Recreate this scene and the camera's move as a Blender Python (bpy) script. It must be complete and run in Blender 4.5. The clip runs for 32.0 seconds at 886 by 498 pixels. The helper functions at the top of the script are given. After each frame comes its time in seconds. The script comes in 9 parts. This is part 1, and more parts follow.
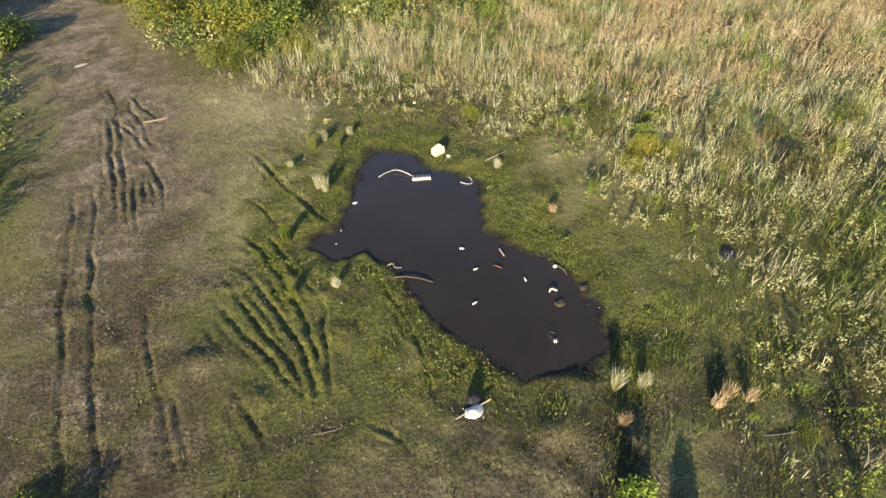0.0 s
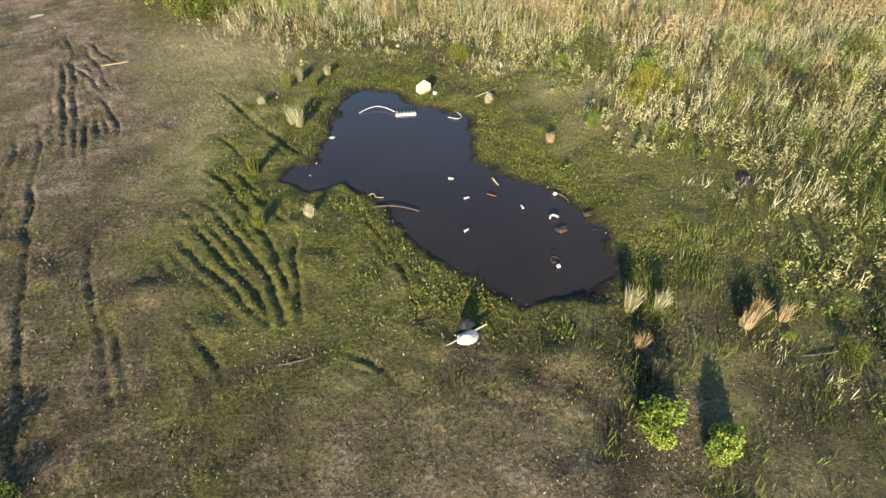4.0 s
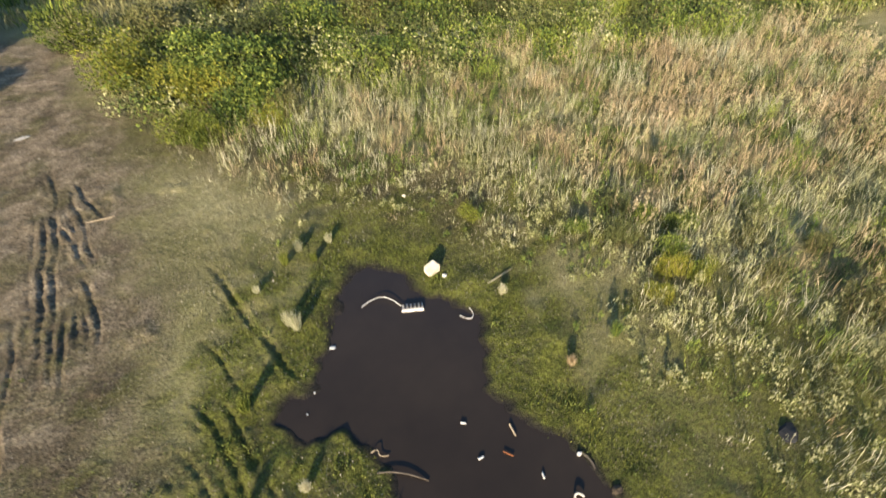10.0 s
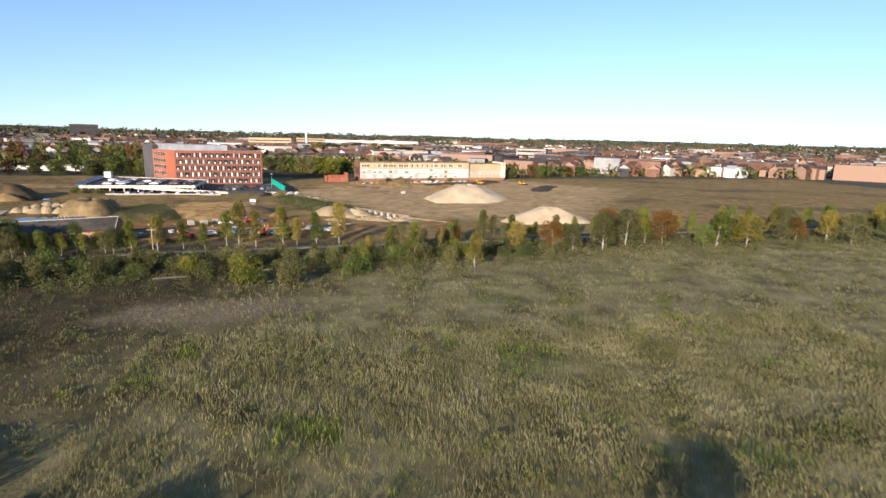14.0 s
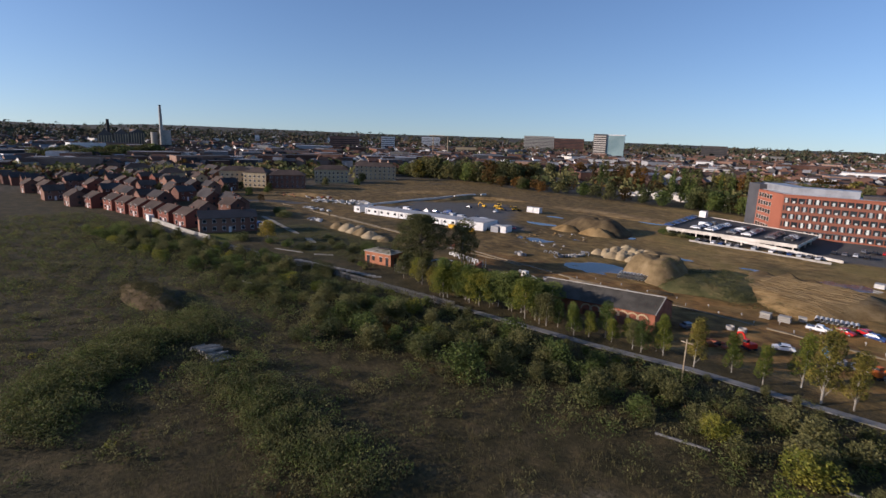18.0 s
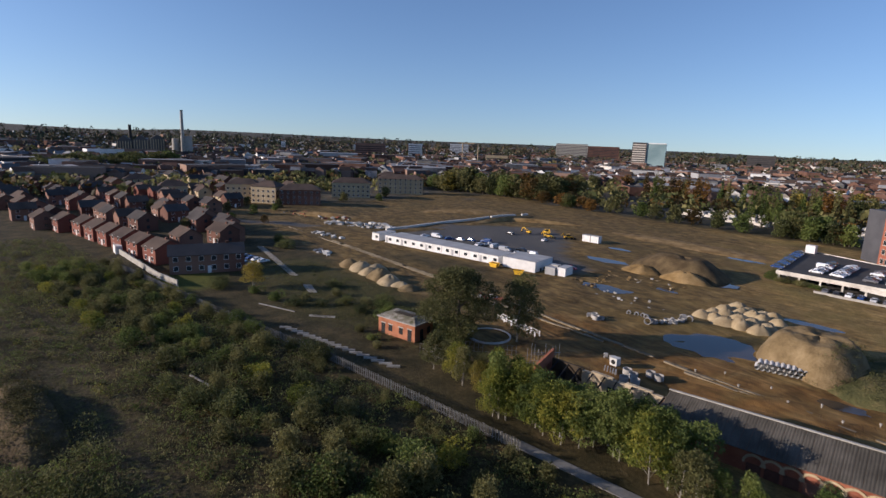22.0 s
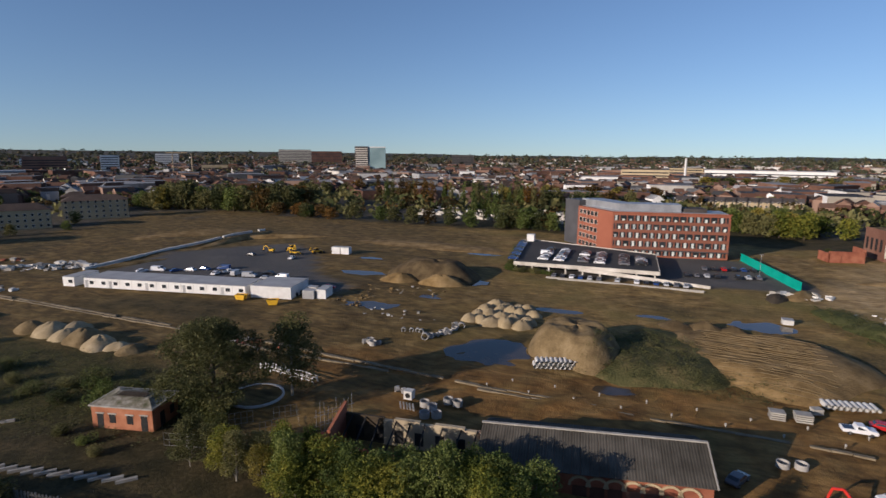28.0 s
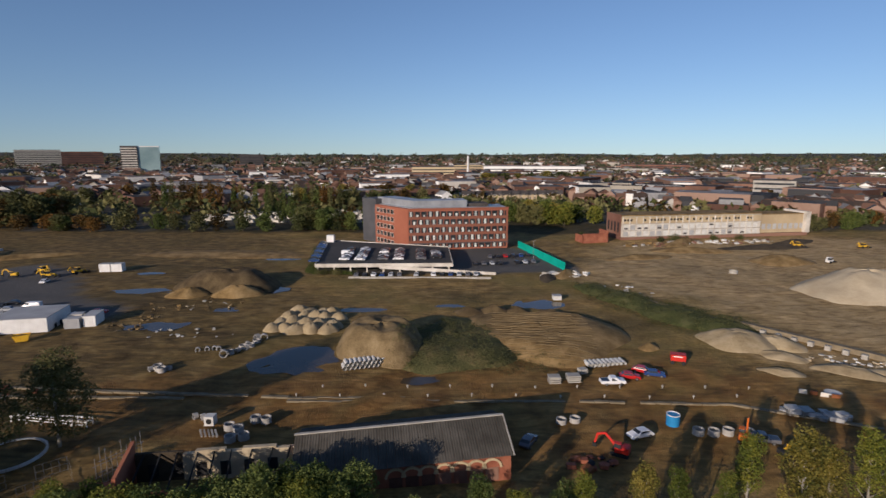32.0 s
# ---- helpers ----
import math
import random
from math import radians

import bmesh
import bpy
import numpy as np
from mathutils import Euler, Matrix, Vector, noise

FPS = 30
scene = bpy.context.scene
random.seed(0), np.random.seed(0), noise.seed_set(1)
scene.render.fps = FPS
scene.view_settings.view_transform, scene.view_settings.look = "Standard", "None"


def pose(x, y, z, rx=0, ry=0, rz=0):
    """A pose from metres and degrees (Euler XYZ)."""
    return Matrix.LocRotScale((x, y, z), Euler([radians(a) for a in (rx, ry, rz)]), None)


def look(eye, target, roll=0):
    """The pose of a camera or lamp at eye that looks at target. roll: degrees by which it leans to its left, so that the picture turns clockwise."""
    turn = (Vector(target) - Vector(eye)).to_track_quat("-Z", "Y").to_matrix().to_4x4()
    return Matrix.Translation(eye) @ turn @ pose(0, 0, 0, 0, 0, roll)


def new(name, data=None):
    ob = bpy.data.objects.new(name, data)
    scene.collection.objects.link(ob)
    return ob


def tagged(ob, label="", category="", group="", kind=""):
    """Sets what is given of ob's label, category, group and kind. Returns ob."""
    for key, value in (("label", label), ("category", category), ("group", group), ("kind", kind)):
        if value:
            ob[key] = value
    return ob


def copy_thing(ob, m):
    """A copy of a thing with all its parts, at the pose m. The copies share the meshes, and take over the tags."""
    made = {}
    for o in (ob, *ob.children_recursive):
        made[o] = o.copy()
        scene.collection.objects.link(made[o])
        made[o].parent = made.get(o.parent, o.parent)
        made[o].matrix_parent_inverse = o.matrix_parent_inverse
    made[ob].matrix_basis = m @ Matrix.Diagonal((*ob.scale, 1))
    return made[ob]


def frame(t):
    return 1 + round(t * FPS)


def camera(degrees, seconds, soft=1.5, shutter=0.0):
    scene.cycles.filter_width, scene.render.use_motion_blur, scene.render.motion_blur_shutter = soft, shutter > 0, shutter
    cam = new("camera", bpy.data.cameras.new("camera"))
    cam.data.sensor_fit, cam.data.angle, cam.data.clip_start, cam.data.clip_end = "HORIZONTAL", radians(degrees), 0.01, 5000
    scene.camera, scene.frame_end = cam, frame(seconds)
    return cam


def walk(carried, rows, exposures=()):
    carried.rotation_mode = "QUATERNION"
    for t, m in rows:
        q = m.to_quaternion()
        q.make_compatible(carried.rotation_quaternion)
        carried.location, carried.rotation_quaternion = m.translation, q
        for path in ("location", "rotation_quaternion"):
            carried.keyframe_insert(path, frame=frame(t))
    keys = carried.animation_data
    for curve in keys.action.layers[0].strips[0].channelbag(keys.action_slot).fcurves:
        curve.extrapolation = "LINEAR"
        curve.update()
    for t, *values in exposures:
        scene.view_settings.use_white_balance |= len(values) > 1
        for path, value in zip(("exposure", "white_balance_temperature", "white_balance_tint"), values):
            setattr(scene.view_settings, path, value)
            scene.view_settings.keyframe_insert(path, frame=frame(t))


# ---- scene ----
cam = camera(78.9, 32.0, soft=1.5, shutter=0.45)
# seconds, eye x y z, yaw to the left of +y, pitch, roll
PATH = [
    (0, 52.75, -105.14, 8.29, -19.99, -41.22, -1.11),
    (0.5, 52.72, -105.16, 7.86, -20.08, -41.04, -1.13),
    (1, 52.73, -105.13, 7.52, -20.64, -41.19, -1.08),
    (1.5, 52.75, -105.19, 7.22, -20.75, -41.08, -1.05),
    (2, 52.77, -105.17, 7.05, -20.86, -41.27, -1.10),
    (2.5, 52.71, -105.17, 6.90, -21.22, -41.13, -0.87),
    (3, 52.69, -105.16, 6.74, -21.53, -41.14, -0.81),
    (3.5, 52.71, -105.17, 6.52, -21.53, -41.03, -0.82),
    (5.5, 52.81, -104.89, 5.90, -22.28, -40.77, -0.07),
    (6, 53.02, -104.08, 5.89, -22.52, -40.69, 0.04),
    (6.5, 53.32, -103.05, 5.92, -22.71, -40.84, -0.02),
    (7, 53.65, -102.09, 5.95, -22.95, -40.82, -0.19),
    (8, 53.92, -101.53, 5.92, -23.14, -40.72, -0.26),
    (8.5, 53.96, -101.47, 5.89, -22.91, -40.67, -0.28),
    (9, 54.00, -101.43, 6.12, -22.63, -40.83, -0.41),
    (9.5, 54.03, -101.39, 7.33, -22.25, -41.00, -0.39),
    (10, 53.98, -101.44, 9.17, -21.69, -40.75, 0.02),
    (10.5, 54.02, -101.50, 11.11, -19.47, -40.02, 0.03),
    (11, 54.05, -101.39, 13.14, -17.70, -39.77, 0.57),
    (11.5, 54.18, -100.88, 14.98, -15.51, -39.17, 0.84),
    (12, 54.56, -99.21, 17.16, -13.34, -39.20, 1.01),
    (12.5, 55.09, -96.50, 19.47, -13.07, -39.28, 1.16),
    (13, 55.68, -92.61, 22.18, -12.85, -31.64, 1.07),
    (13.5, 56.46, -87.80, 25.77, -12.30, -17.24, 1.25),
    (14, 57.20, -81.90, 27.60, -12.20, -11.90, 1.45),
    (14.8, 58.80, -72.00, 29.20, -6.00, -10.90, 1.80),
    (15.5, 59.69, -63.82, 30.01, 8.32, -11.01, 1.89),
    (16, 59.79, -56.20, 30.92, 29.84, -11.43, 1.52),
    (16.5, 59.81, -51.17, 33.28, 40.39, -11.83, 1.28),
    (17, 57.94, -46.42, 34.64, 42.77, -11.86, 1.43),
    (17.5, 55.20, -42.10, 35.40, 46.35, -11.87, 1.65),
    (18, 51.98, -37.95, 35.94, 47.60, -11.87, 1.87),
    (18.5, 48.19, -33.98, 36.15, 48.98, -11.86, 2.03),
    (19, 44.01, -29.89, 36.32, 50.59, -11.84, 2.14),
    (19.5, 39.47, -26.88, 37.02, 50.52, -11.87, 2.21),
    (20, 34.40, -23.12, 37.24, 50.66, -11.82, 2.21),
    (20.5, 29.01, -19.25, 37.24, 49.99, -11.70, 2.32),
    (21, 23.55, -15.83, 37.45, 50.02, -11.58, 2.40),
    (21.5, 18.18, -12.27, 37.51, 50.19, -11.46, 2.38),
    (22, 13.50, -9.36, 37.97, 50.41, -11.33, 2.19),
    (23, 6.59, -4.84, 38.24, 48.07, -10.98, 1.86),
    (23.5, 4.36, -3.67, 38.48, 45.25, -10.92, 1.61),
    (24, 2.68, -2.75, 38.43, 42.65, -10.73, 1.47),
    (24.5, 1.42, -1.97, 38.36, 40.85, -10.58, 1.36),
    (25, 0.47, -1.43, 38.46, 38.54, -10.49, 1.22),
    (25.5, -0.20, -0.82, 38.32, 35.20, -10.36, 1.04),
    (27.5, -0.82, -0.47, 38.76, 24.68, -10.21, 0.51),
    (28, -0.78, -0.38, 38.84, 22.15, -10.18, 0.37),
    (28.5, -0.93, -0.46, 38.98, 19.50, -10.21, 0.30),
    (29, -0.84, -0.49, 39.05, 17.22, -10.20, 0.23),
    (29.5, -0.78, -0.55, 39.16, 14.34, -10.20, 0.13),
    (30, -0.73, -0.43, 39.21, 11.40, -10.20, 0.02),
    (30.5, -0.68, -0.56, 39.38, 9.49, -10.23, -0.03),
    (31, -0.67, -0.64, 39.46, 6.70, -10.26, -0.01),
    (31.5, -0.79, -0.73, 39.60, 3.90, -10.27, -0.03),
    (32, -0.76, -0.69, 39.60, 0.81, -10.28, -0.02),
]


def eye_pose(x, y, z, yaw, pitch, roll):
    return pose(x, y, z, 90 + pitch, 0, yaw) @ pose(0, 0, 0, 0, 0, roll)


walk(cam, [(row[0], eye_pose(*row[1:])) for row in PATH],
     exposures=[(0, 1.68, 6500, 8), (9, 1.68, 6500, 8), (12, 1.7, 6450, 8), (13, 1.93, 6300, 10), (13.5, 1.3, 6200, 12), (14.2, 0.95, 6050, 17), (15.5, 0.34, 5800, 20), (16.5, 0.26, 5750, 20), (19, 0.32, 5750, 20),
                (22, 0.32, 5750, 19), (25, 0.16, 5800, 18), (28, 0.02, 5850, 17), (32, -0.1, 5900, 17)])

# ---- daylight: a low autumn sun behind the camera ----
SUN_AZ = math.atan2(-0.56, -0.83)      # clockwise from +y
SUN_EL = radians(14.5)
world = bpy.data.worlds.new("sky")
scene.world = world
world.use_nodes = True
wt = world.node_tree
bg = wt.nodes["Background"]
sky = wt.nodes.new("ShaderNodeTexSky")
sky.sky_type = "NISHITA"
sky.sun_disc = False
sky.sun_elevation = SUN_EL
sky.sun_rotation = SUN_AZ
sky.air_density, sky.dust_density, sky.ozone_density = 1.0, 0.45, 2.9
# the view never dips into the yellow murk of the lowest degrees
where, lift = wt.nodes.new("ShaderNodeTexCoord"), wt.nodes.new("ShaderNodeMapping")
lift.inputs["Location"].default_value = (0, 0, 0.06)
wt.links.new(where.outputs["Generated"], lift.inputs["Vector"])
wt.links.new(lift.outputs["Vector"], sky.inputs["Vector"])
tint = wt.nodes.new("ShaderNodeMix")
tint.data_type, tint.blend_type = "RGBA", "MULTIPLY"
tint.inputs["Factor"].default_value = 1.0
tint.inputs[7].default_value = (1.03, 1.0, 1.0, 1)
wt.links.new(sky.outputs[0], tint.inputs[6])
wt.links.new(tint.outputs[2], bg.inputs[0])
bg.inputs[1].default_value = 0.112
sun = new("sun", bpy.data.lights.new("sun", "SUN"))
sun.data.energy, sun.data.angle, sun.data.color = 5.0, radians(0.5), (1.0, 0.83, 0.62)
sun_dir = Vector((math.sin(SUN_AZ) * math.cos(SUN_EL), math.cos(SUN_AZ) * math.cos(SUN_EL), math.sin(SUN_EL)))
sun.matrix_world = look(sun_dir * 100, (0, 0, 0))


# ---- building helpers ----
R = random.Random(7)
NR = np.random.RandomState(7)


class Shape:
    """Collects boxes, prisms and tubes of one part before it becomes a mesh."""

    def __init__(self):
        self.v, self.f, self.m = [], [], []

    def poly(self, pts, faces, slot=0):
        n = len(self.v)
        self.v += [tuple(p) for p in pts]
        self.f += [tuple(n + i for i in f) for f in faces]
        self.m += [slot] * len(faces)
        return self

    def box(self, x0, y0, z0, x1, y1, z1, slot=0, rz=0.0, about=(0, 0)):
        pts = [(x, y, z) for z in (z0, z1) for x, y in ((x0, y0), (x1, y0), (x1, y1), (x0, y1))]
        if rz:
            c, s = math.cos(rz), math.sin(rz)
            pts = [(about[0] + c * (x - about[0]) - s * (y - about[1]), about[1] + s * (x - about[0]) + c * (y - about[1]), z) for x, y, z in pts]
        return self.poly(pts, [(3, 2, 1, 0), (4, 5, 6, 7), (0, 1, 5, 4), (1, 2, 6, 5), (2, 3, 7, 6), (3, 0, 4, 7)], slot)

    def beam(self, a, b, w, h=None, slot=0):
        """A square bar from a to b."""
        a, b = Vector(a), Vector(b)
        d = (b - a).normalized()
        side = d.cross(Vector((0, 0, 1)))
        if side.length < 0.01:
            side = Vector((1, 0, 0))
        side.normalize()
        up = side.cross(d)
        h = h or w
        pts = [p + side * (w / 2 * i) + up * (h / 2 * j) for p in (a, b) for i, j in ((-1, -1), (1, -1), (1, 1), (-1, 1))]
        return self.poly(pts, [(0, 1, 2, 3), (7, 6, 5, 4), (0, 4, 5, 1), (1, 5, 6, 2), (2, 6, 7, 3), (3, 7, 4, 0)], slot)

    def tube(self, a, b, r0, r1=None, n=8, slot=0, caps=True):
        a, b = Vector(a), Vector(b)
        d = (b - a).normalized()
        side = d.cross(Vector((0, 0, 1)))
        if side.length < 0.01:
            side = Vector((1, 0, 0))
        side.normalize()
        up = side.cross(d)
        r1 = r0 if r1 is None else r1
        ring = [(math.cos(k * math.tau / n), math.sin(k * math.tau / n)) for k in range(n)]
        pts = [a + (side * c + up * s) * r0 for c, s in ring] + [b + (side * c + up * s) * r1 for c, s in ring]
        faces = [(k, (k + 1) % n, n + (k + 1) % n, n + k) for k in range(n)]
        if caps:
            faces += [tuple(range(n))[::-1], tuple(range(n, 2 * n))]
        return self.poly(pts, faces, slot)

    def hoop(self, c, r, wall, h, n=16, slot=0):
        """An open concrete ring standing upright."""
        pts = []
        for rr, z in ((r, 0), (r, h), (r - wall, h), (r - wall, 0)):
            pts += [(c[0] + rr * math.cos(k * math.tau / n), c[1] + rr * math.sin(k * math.tau / n), c[2] + z) for k in range(n)]
        faces = []
        for j in range(4):
            a, b = j * n, (j + 1) % 4 * n
            faces += [(a + k, a + (k + 1) % n, b + (k + 1) % n, b + k) for k in range(n)]
        return self.poly(pts, faces, slot)

    def gable(self, x0, y0, x1, y1, z0, z1, along="x", over=0.3, t=0.12, slot=0):
        """Two pitched roof planes with thickness over the given plan."""
        if along == "x":
            ym = (y0 + y1) / 2
            for ye in (y0 - over, y1 + over):
                drop = (z1 - z0) * over / (ym - y0)
                self.poly([(x0 - over, ye, z0 - drop), (x1 + over, ye, z0 - drop), (x1 + over, ym, z1), (x0 - over, ym, z1),
                           (x0 - over, ye, z0 - drop + t), (x1 + over, ye, z0 - drop + t), (x1 + over, ym, z1 + t), (x0 - over, ym, z1 + t)],
                          [(3, 2, 1, 0), (4, 5, 6, 7), (0, 1, 5, 4), (1, 2, 6, 5), (2, 3, 7, 6), (3, 0, 4, 7)], slot)
        else:
            xm = (x0 + x1) / 2
            for xe in (x0 - over, x1 + over):
                drop = (z1 - z0) * over / (xm - x0)
                self.poly([(xe, y0 - over, z0 - drop), (xe, y1 + over, z0 - drop), (xm, y1 + over, z1), (xm, y0 - over, z1),
                           (xe, y0 - over, z0 - drop + t), (xe, y1 + over, z0 - drop + t), (xm, y1 + over, z1 + t), (xm, y0 - over, z1 + t)],
                          [(3, 2, 1, 0), (4, 5, 6, 7), (0, 1, 5, 4), (1, 2, 6, 5), (2, 3, 7, 6), (3, 0, 4, 7)], slot)
        return self

    def house_walls(self, x0, y0, x1, y1, z0, z1, along="x", slot=0):
        """Walls with two gable ends."""
        self.box(x0, y0, 0, x1, y1, z0, slot)
        if along == "x":
            ym = (y0 + y1) / 2
            self.poly([(x0, y0, z0), (x0, y1, z0), (x0, ym, z1), (x1, y0, z0), (x1, y1, z0), (x1, ym, z1)],
                      [(0, 2, 1), (3, 4, 5), (0, 3, 5, 2), (1, 2, 5, 4)], slot)
        else:
            xm = (x0 + x1) / 2
            self.poly([(x0, y0, z0), (x1, y0, z0), (xm, y0, z1), (x0, y1, z0), (x1, y1, z0), (xm, y1, z1)],
                      [(0, 1, 2), (3, 5, 4), (0, 2, 5, 3), (1, 4, 5, 2)], slot)
        return self

    def mesh(self, name, *mats):
        me = bpy.data.meshes.new(name)
        me.from_pydata(self.v, [], self.f)
        for m in mats:
            me.materials.append(m)
        if any(self.m):
            me.polygons.foreach_set("material_index", self.m)
        bm = bmesh.new()
        bm.from_mesh(me)
        bmesh.ops.recalc_face_normals(bm, faces=bm.faces)
        bm.to_mesh(me)
        bm.free()
        return me


def quads(name, v, nq, mats, corners=4, slots=None, smooth=False):
    """A large mesh of separate faces from an array of corners."""
    me = bpy.data.meshes.new(name)
    v = np.asarray(v, np.float32)
    me.vertices.add(len(v))
    me.vertices.foreach_set("co", v.ravel())
    me.loops.add(nq * corners)
    me.loops.foreach_set("vertex_index", np.arange(nq * corners, dtype=np.int32))
    me.polygons.add(nq)
    me.polygons.foreach_set("loop_start", np.arange(0, nq * corners, corners, dtype=np.int32))
    for m in mats:
        me.materials.append(m)
    if slots is not None:
        me.polygons.foreach_set("material_index", np.asarray(slots, np.int32))
    me.update(calc_edges=True)
    return me


def part(name, shape, material, parent, label=""):
    mats = material if isinstance(material, (list, tuple)) else (material,)
    me = shape if isinstance(shape, bpy.types.Mesh) else shape.mesh(name, *mats)
    ob = new(name, me)
    ob.parent = parent
    if label:
        ob["label"] = label
    return ob


def thing(name, x, y, z, rz, label, category, group="", kind=""):
    ob = new(name)
    ob.empty_display_size = 0.5
    ob.matrix_basis = pose(x, y, z, 0, 0, rz)
    return tagged(ob, label, category, group, kind)


# ---- materials ----
def surface(name, colours, scale=0.5, fine=6.0, rough=0.85, bump=0.25, metal=0.0, spread=0.0, island=0.0, world_space=True, gloss=0.2, translucent=0.0):
    m = bpy.data.materials.new(name)
    m.use_nodes = True
    t = m.node_tree
    N, L = t.nodes.new, t.links.new
    bsdf = t.nodes["Principled BSDF"]
    if world_space:
        where = N("ShaderNodeNewGeometry").outputs["Position"]
    else:
        where = N("ShaderNodeTexCoord").outputs["Object"]
    big, small = N("ShaderNodeTexNoise"), N("ShaderNodeTexNoise")
    for tex, s, d in ((big, scale, 5), (small, fine, 4)):
        tex.inputs["Scale"].default_value, tex.inputs["Detail"].default_value = s, d
        L(where, tex.inputs["Vector"])
    mixer = N("ShaderNodeMath")
    mixer.operation = "MULTIPLY_ADD"
    mixer.inputs[1].default_value = 0.45
    L(small.outputs["Fac"], mixer.inputs[0])
    scaled = N("ShaderNodeMath")
    scaled.operation = "MULTIPLY_ADD"
    scaled.inputs[1].default_value, scaled.inputs[2].default_value = 1.5, -0.47
    L(big.outputs["Fac"], scaled.inputs[0])
    L(scaled.outputs[0], mixer.inputs[2])
    out = mixer.outputs[0]
    if spread:
        info, add = N("ShaderNodeObjectInfo"), N("ShaderNodeMath")
        add.operation = "MULTIPLY_ADD"
        add.inputs[1].default_value = spread
        L(info.outputs["Random"], add.inputs[0])
        sub = N("ShaderNodeMath")
        sub.operation = "SUBTRACT"
        sub.inputs[1].default_value = spread / 2
        L(out, sub.inputs[0])
        L(sub.outputs[0], add.inputs[2])
        out = add.outputs[0]
    if island:
        geo, add = N("ShaderNodeNewGeometry"), N("ShaderNodeMath")
        add.operation = "MULTIPLY_ADD"
        add.inputs[1].default_value = island
        L(geo.outputs["Random Per Island"], add.inputs[0])
        sub = N("ShaderNodeMath")
        sub.operation = "SUBTRACT"
        sub.inputs[1].default_value = island / 2
        L(out, sub.inputs[0])
        L(sub.outputs[0], add.inputs[2])
        out = add.outputs[0]
    ramp = N("ShaderNodeValToRGB")
    e = ramp.color_ramp.elements
    for k, c in enumerate(colours):
        pos = 0.15 + 0.7 * k / max(1, len(colours) - 1)
        el = e[k] if k < 2 else e.new(pos)
        el.position, el.color = pos, (*c, 1)
    if len(colours) == 1:
        e[1].position, e[1].color = 0.85, (*[min(1, v * 1.15) for v in colours[0]], 1)
    L(out, ramp.inputs["Fac"])
    L(ramp.outputs["Color"], bsdf.inputs["Base Color"])
    bsdf.inputs["Roughness"].default_value, bsdf.inputs["Metallic"].default_value = rough, metal
    bsdf.inputs["Specular IOR Level"].default_value = gloss
    if bump:
        b = N("ShaderNodeBump")
        b.inputs["Strength"].default_value, b.inputs["Distance"].default_value = bump, 0.5 / fine
        L(small.outputs["Fac"], b.inputs["Height"])
        L(b.outputs["Normal"], bsdf.inputs["Normal"])
    if translucent:
        tr, mix = N("ShaderNodeBsdfTranslucent"), N("ShaderNodeMixShader")
        mix.inputs[0].default_value = translucent
        L(ramp.outputs["Color"], tr.inputs["Color"])
        L(bsdf.outputs[0], mix.inputs[1])
        L(tr.outputs[0], mix.inputs[2])
        L(mix.outputs[0], t.nodes["Material Output"].inputs["Surface"])
    return m


def leaf(name, *colours):
    return surface(name, colours, scale=0.35, fine=2.0, rough=0.7, bump=0, spread=0.6, island=0.45, gloss=0.2, translucent=0.35)


M = {}
M["leaf_green"] = leaf("leaf_green", (0.06, 0.083, 0.02), (0.108, 0.14, 0.033), (0.19, 0.215, 0.055))
M["leaf_dark"] = leaf("leaf_dark", (0.045, 0.055, 0.019), (0.078, 0.09, 0.029), (0.135, 0.14, 0.045))
M["leaf_yellow"] = leaf("leaf_yellow", (0.075, 0.078, 0.016), (0.2, 0.165, 0.03), (0.36, 0.28, 0.06))
M["leaf_lime"] = leaf("leaf_lime", (0.05, 0.07, 0.012), (0.13, 0.15, 0.022), (0.26, 0.24, 0.035))
M["leaf_rust"] = leaf("leaf_rust", (0.045, 0.035, 0.012), (0.12, 0.07, 0.018), (0.2, 0.1, 0.02))
M["leaf_olive"] = leaf("leaf_olive", (0.072, 0.076, 0.026), (0.13, 0.126, 0.045), (0.205, 0.188, 0.07))
M["bark"] = surface("bark", [(0.05, 0.04, 0.03), (0.12, 0.1, 0.075)], 1.0, 9, 0.9, 0.5)
M["bark_pale"] = surface("bark_pale", [(0.16, 0.14, 0.11), (0.38, 0.35, 0.29)], 1.0, 9, 0.85, 0.4)
M["straw"] = surface("straw", [(0.18, 0.155, 0.08), (0.33, 0.29, 0.18), (0.48, 0.43, 0.3)], 0.6, 4, 0.85, 0, island=0.8, gloss=0.2, translucent=0.25)
M["weed"] = surface("weed", [(0.17, 0.172, 0.085), (0.33, 0.322, 0.18), (0.42, 0.395, 0.25), (0.48, 0.445, 0.31)], 0.35, 2, 0.85, 0, island=0.75, gloss=0.2, translucent=0.25)
M["weed_red"] = surface("weed_red", [(0.16, 0.12, 0.065), (0.35, 0.26, 0.14), (0.52, 0.42, 0.26)], 0.4, 2, 0.85, 0, island=0.75, gloss=0.2, translucent=0.25)
M["weed_green"] = surface("weed_green", [(0.035, 0.06, 0.015), (0.1, 0.14, 0.026), (0.24, 0.27, 0.045)], 0.4, 2, 0.8, 0, island=0.8, gloss=0.25, translucent=0.3)
M["moss"] = surface("moss", [(0.065, 0.08, 0.013), (0.13, 0.148, 0.024), (0.21, 0.218, 0.05)], 0.5, 3, 0.85, 0, island=0.7, gloss=0.2, translucent=0.25)
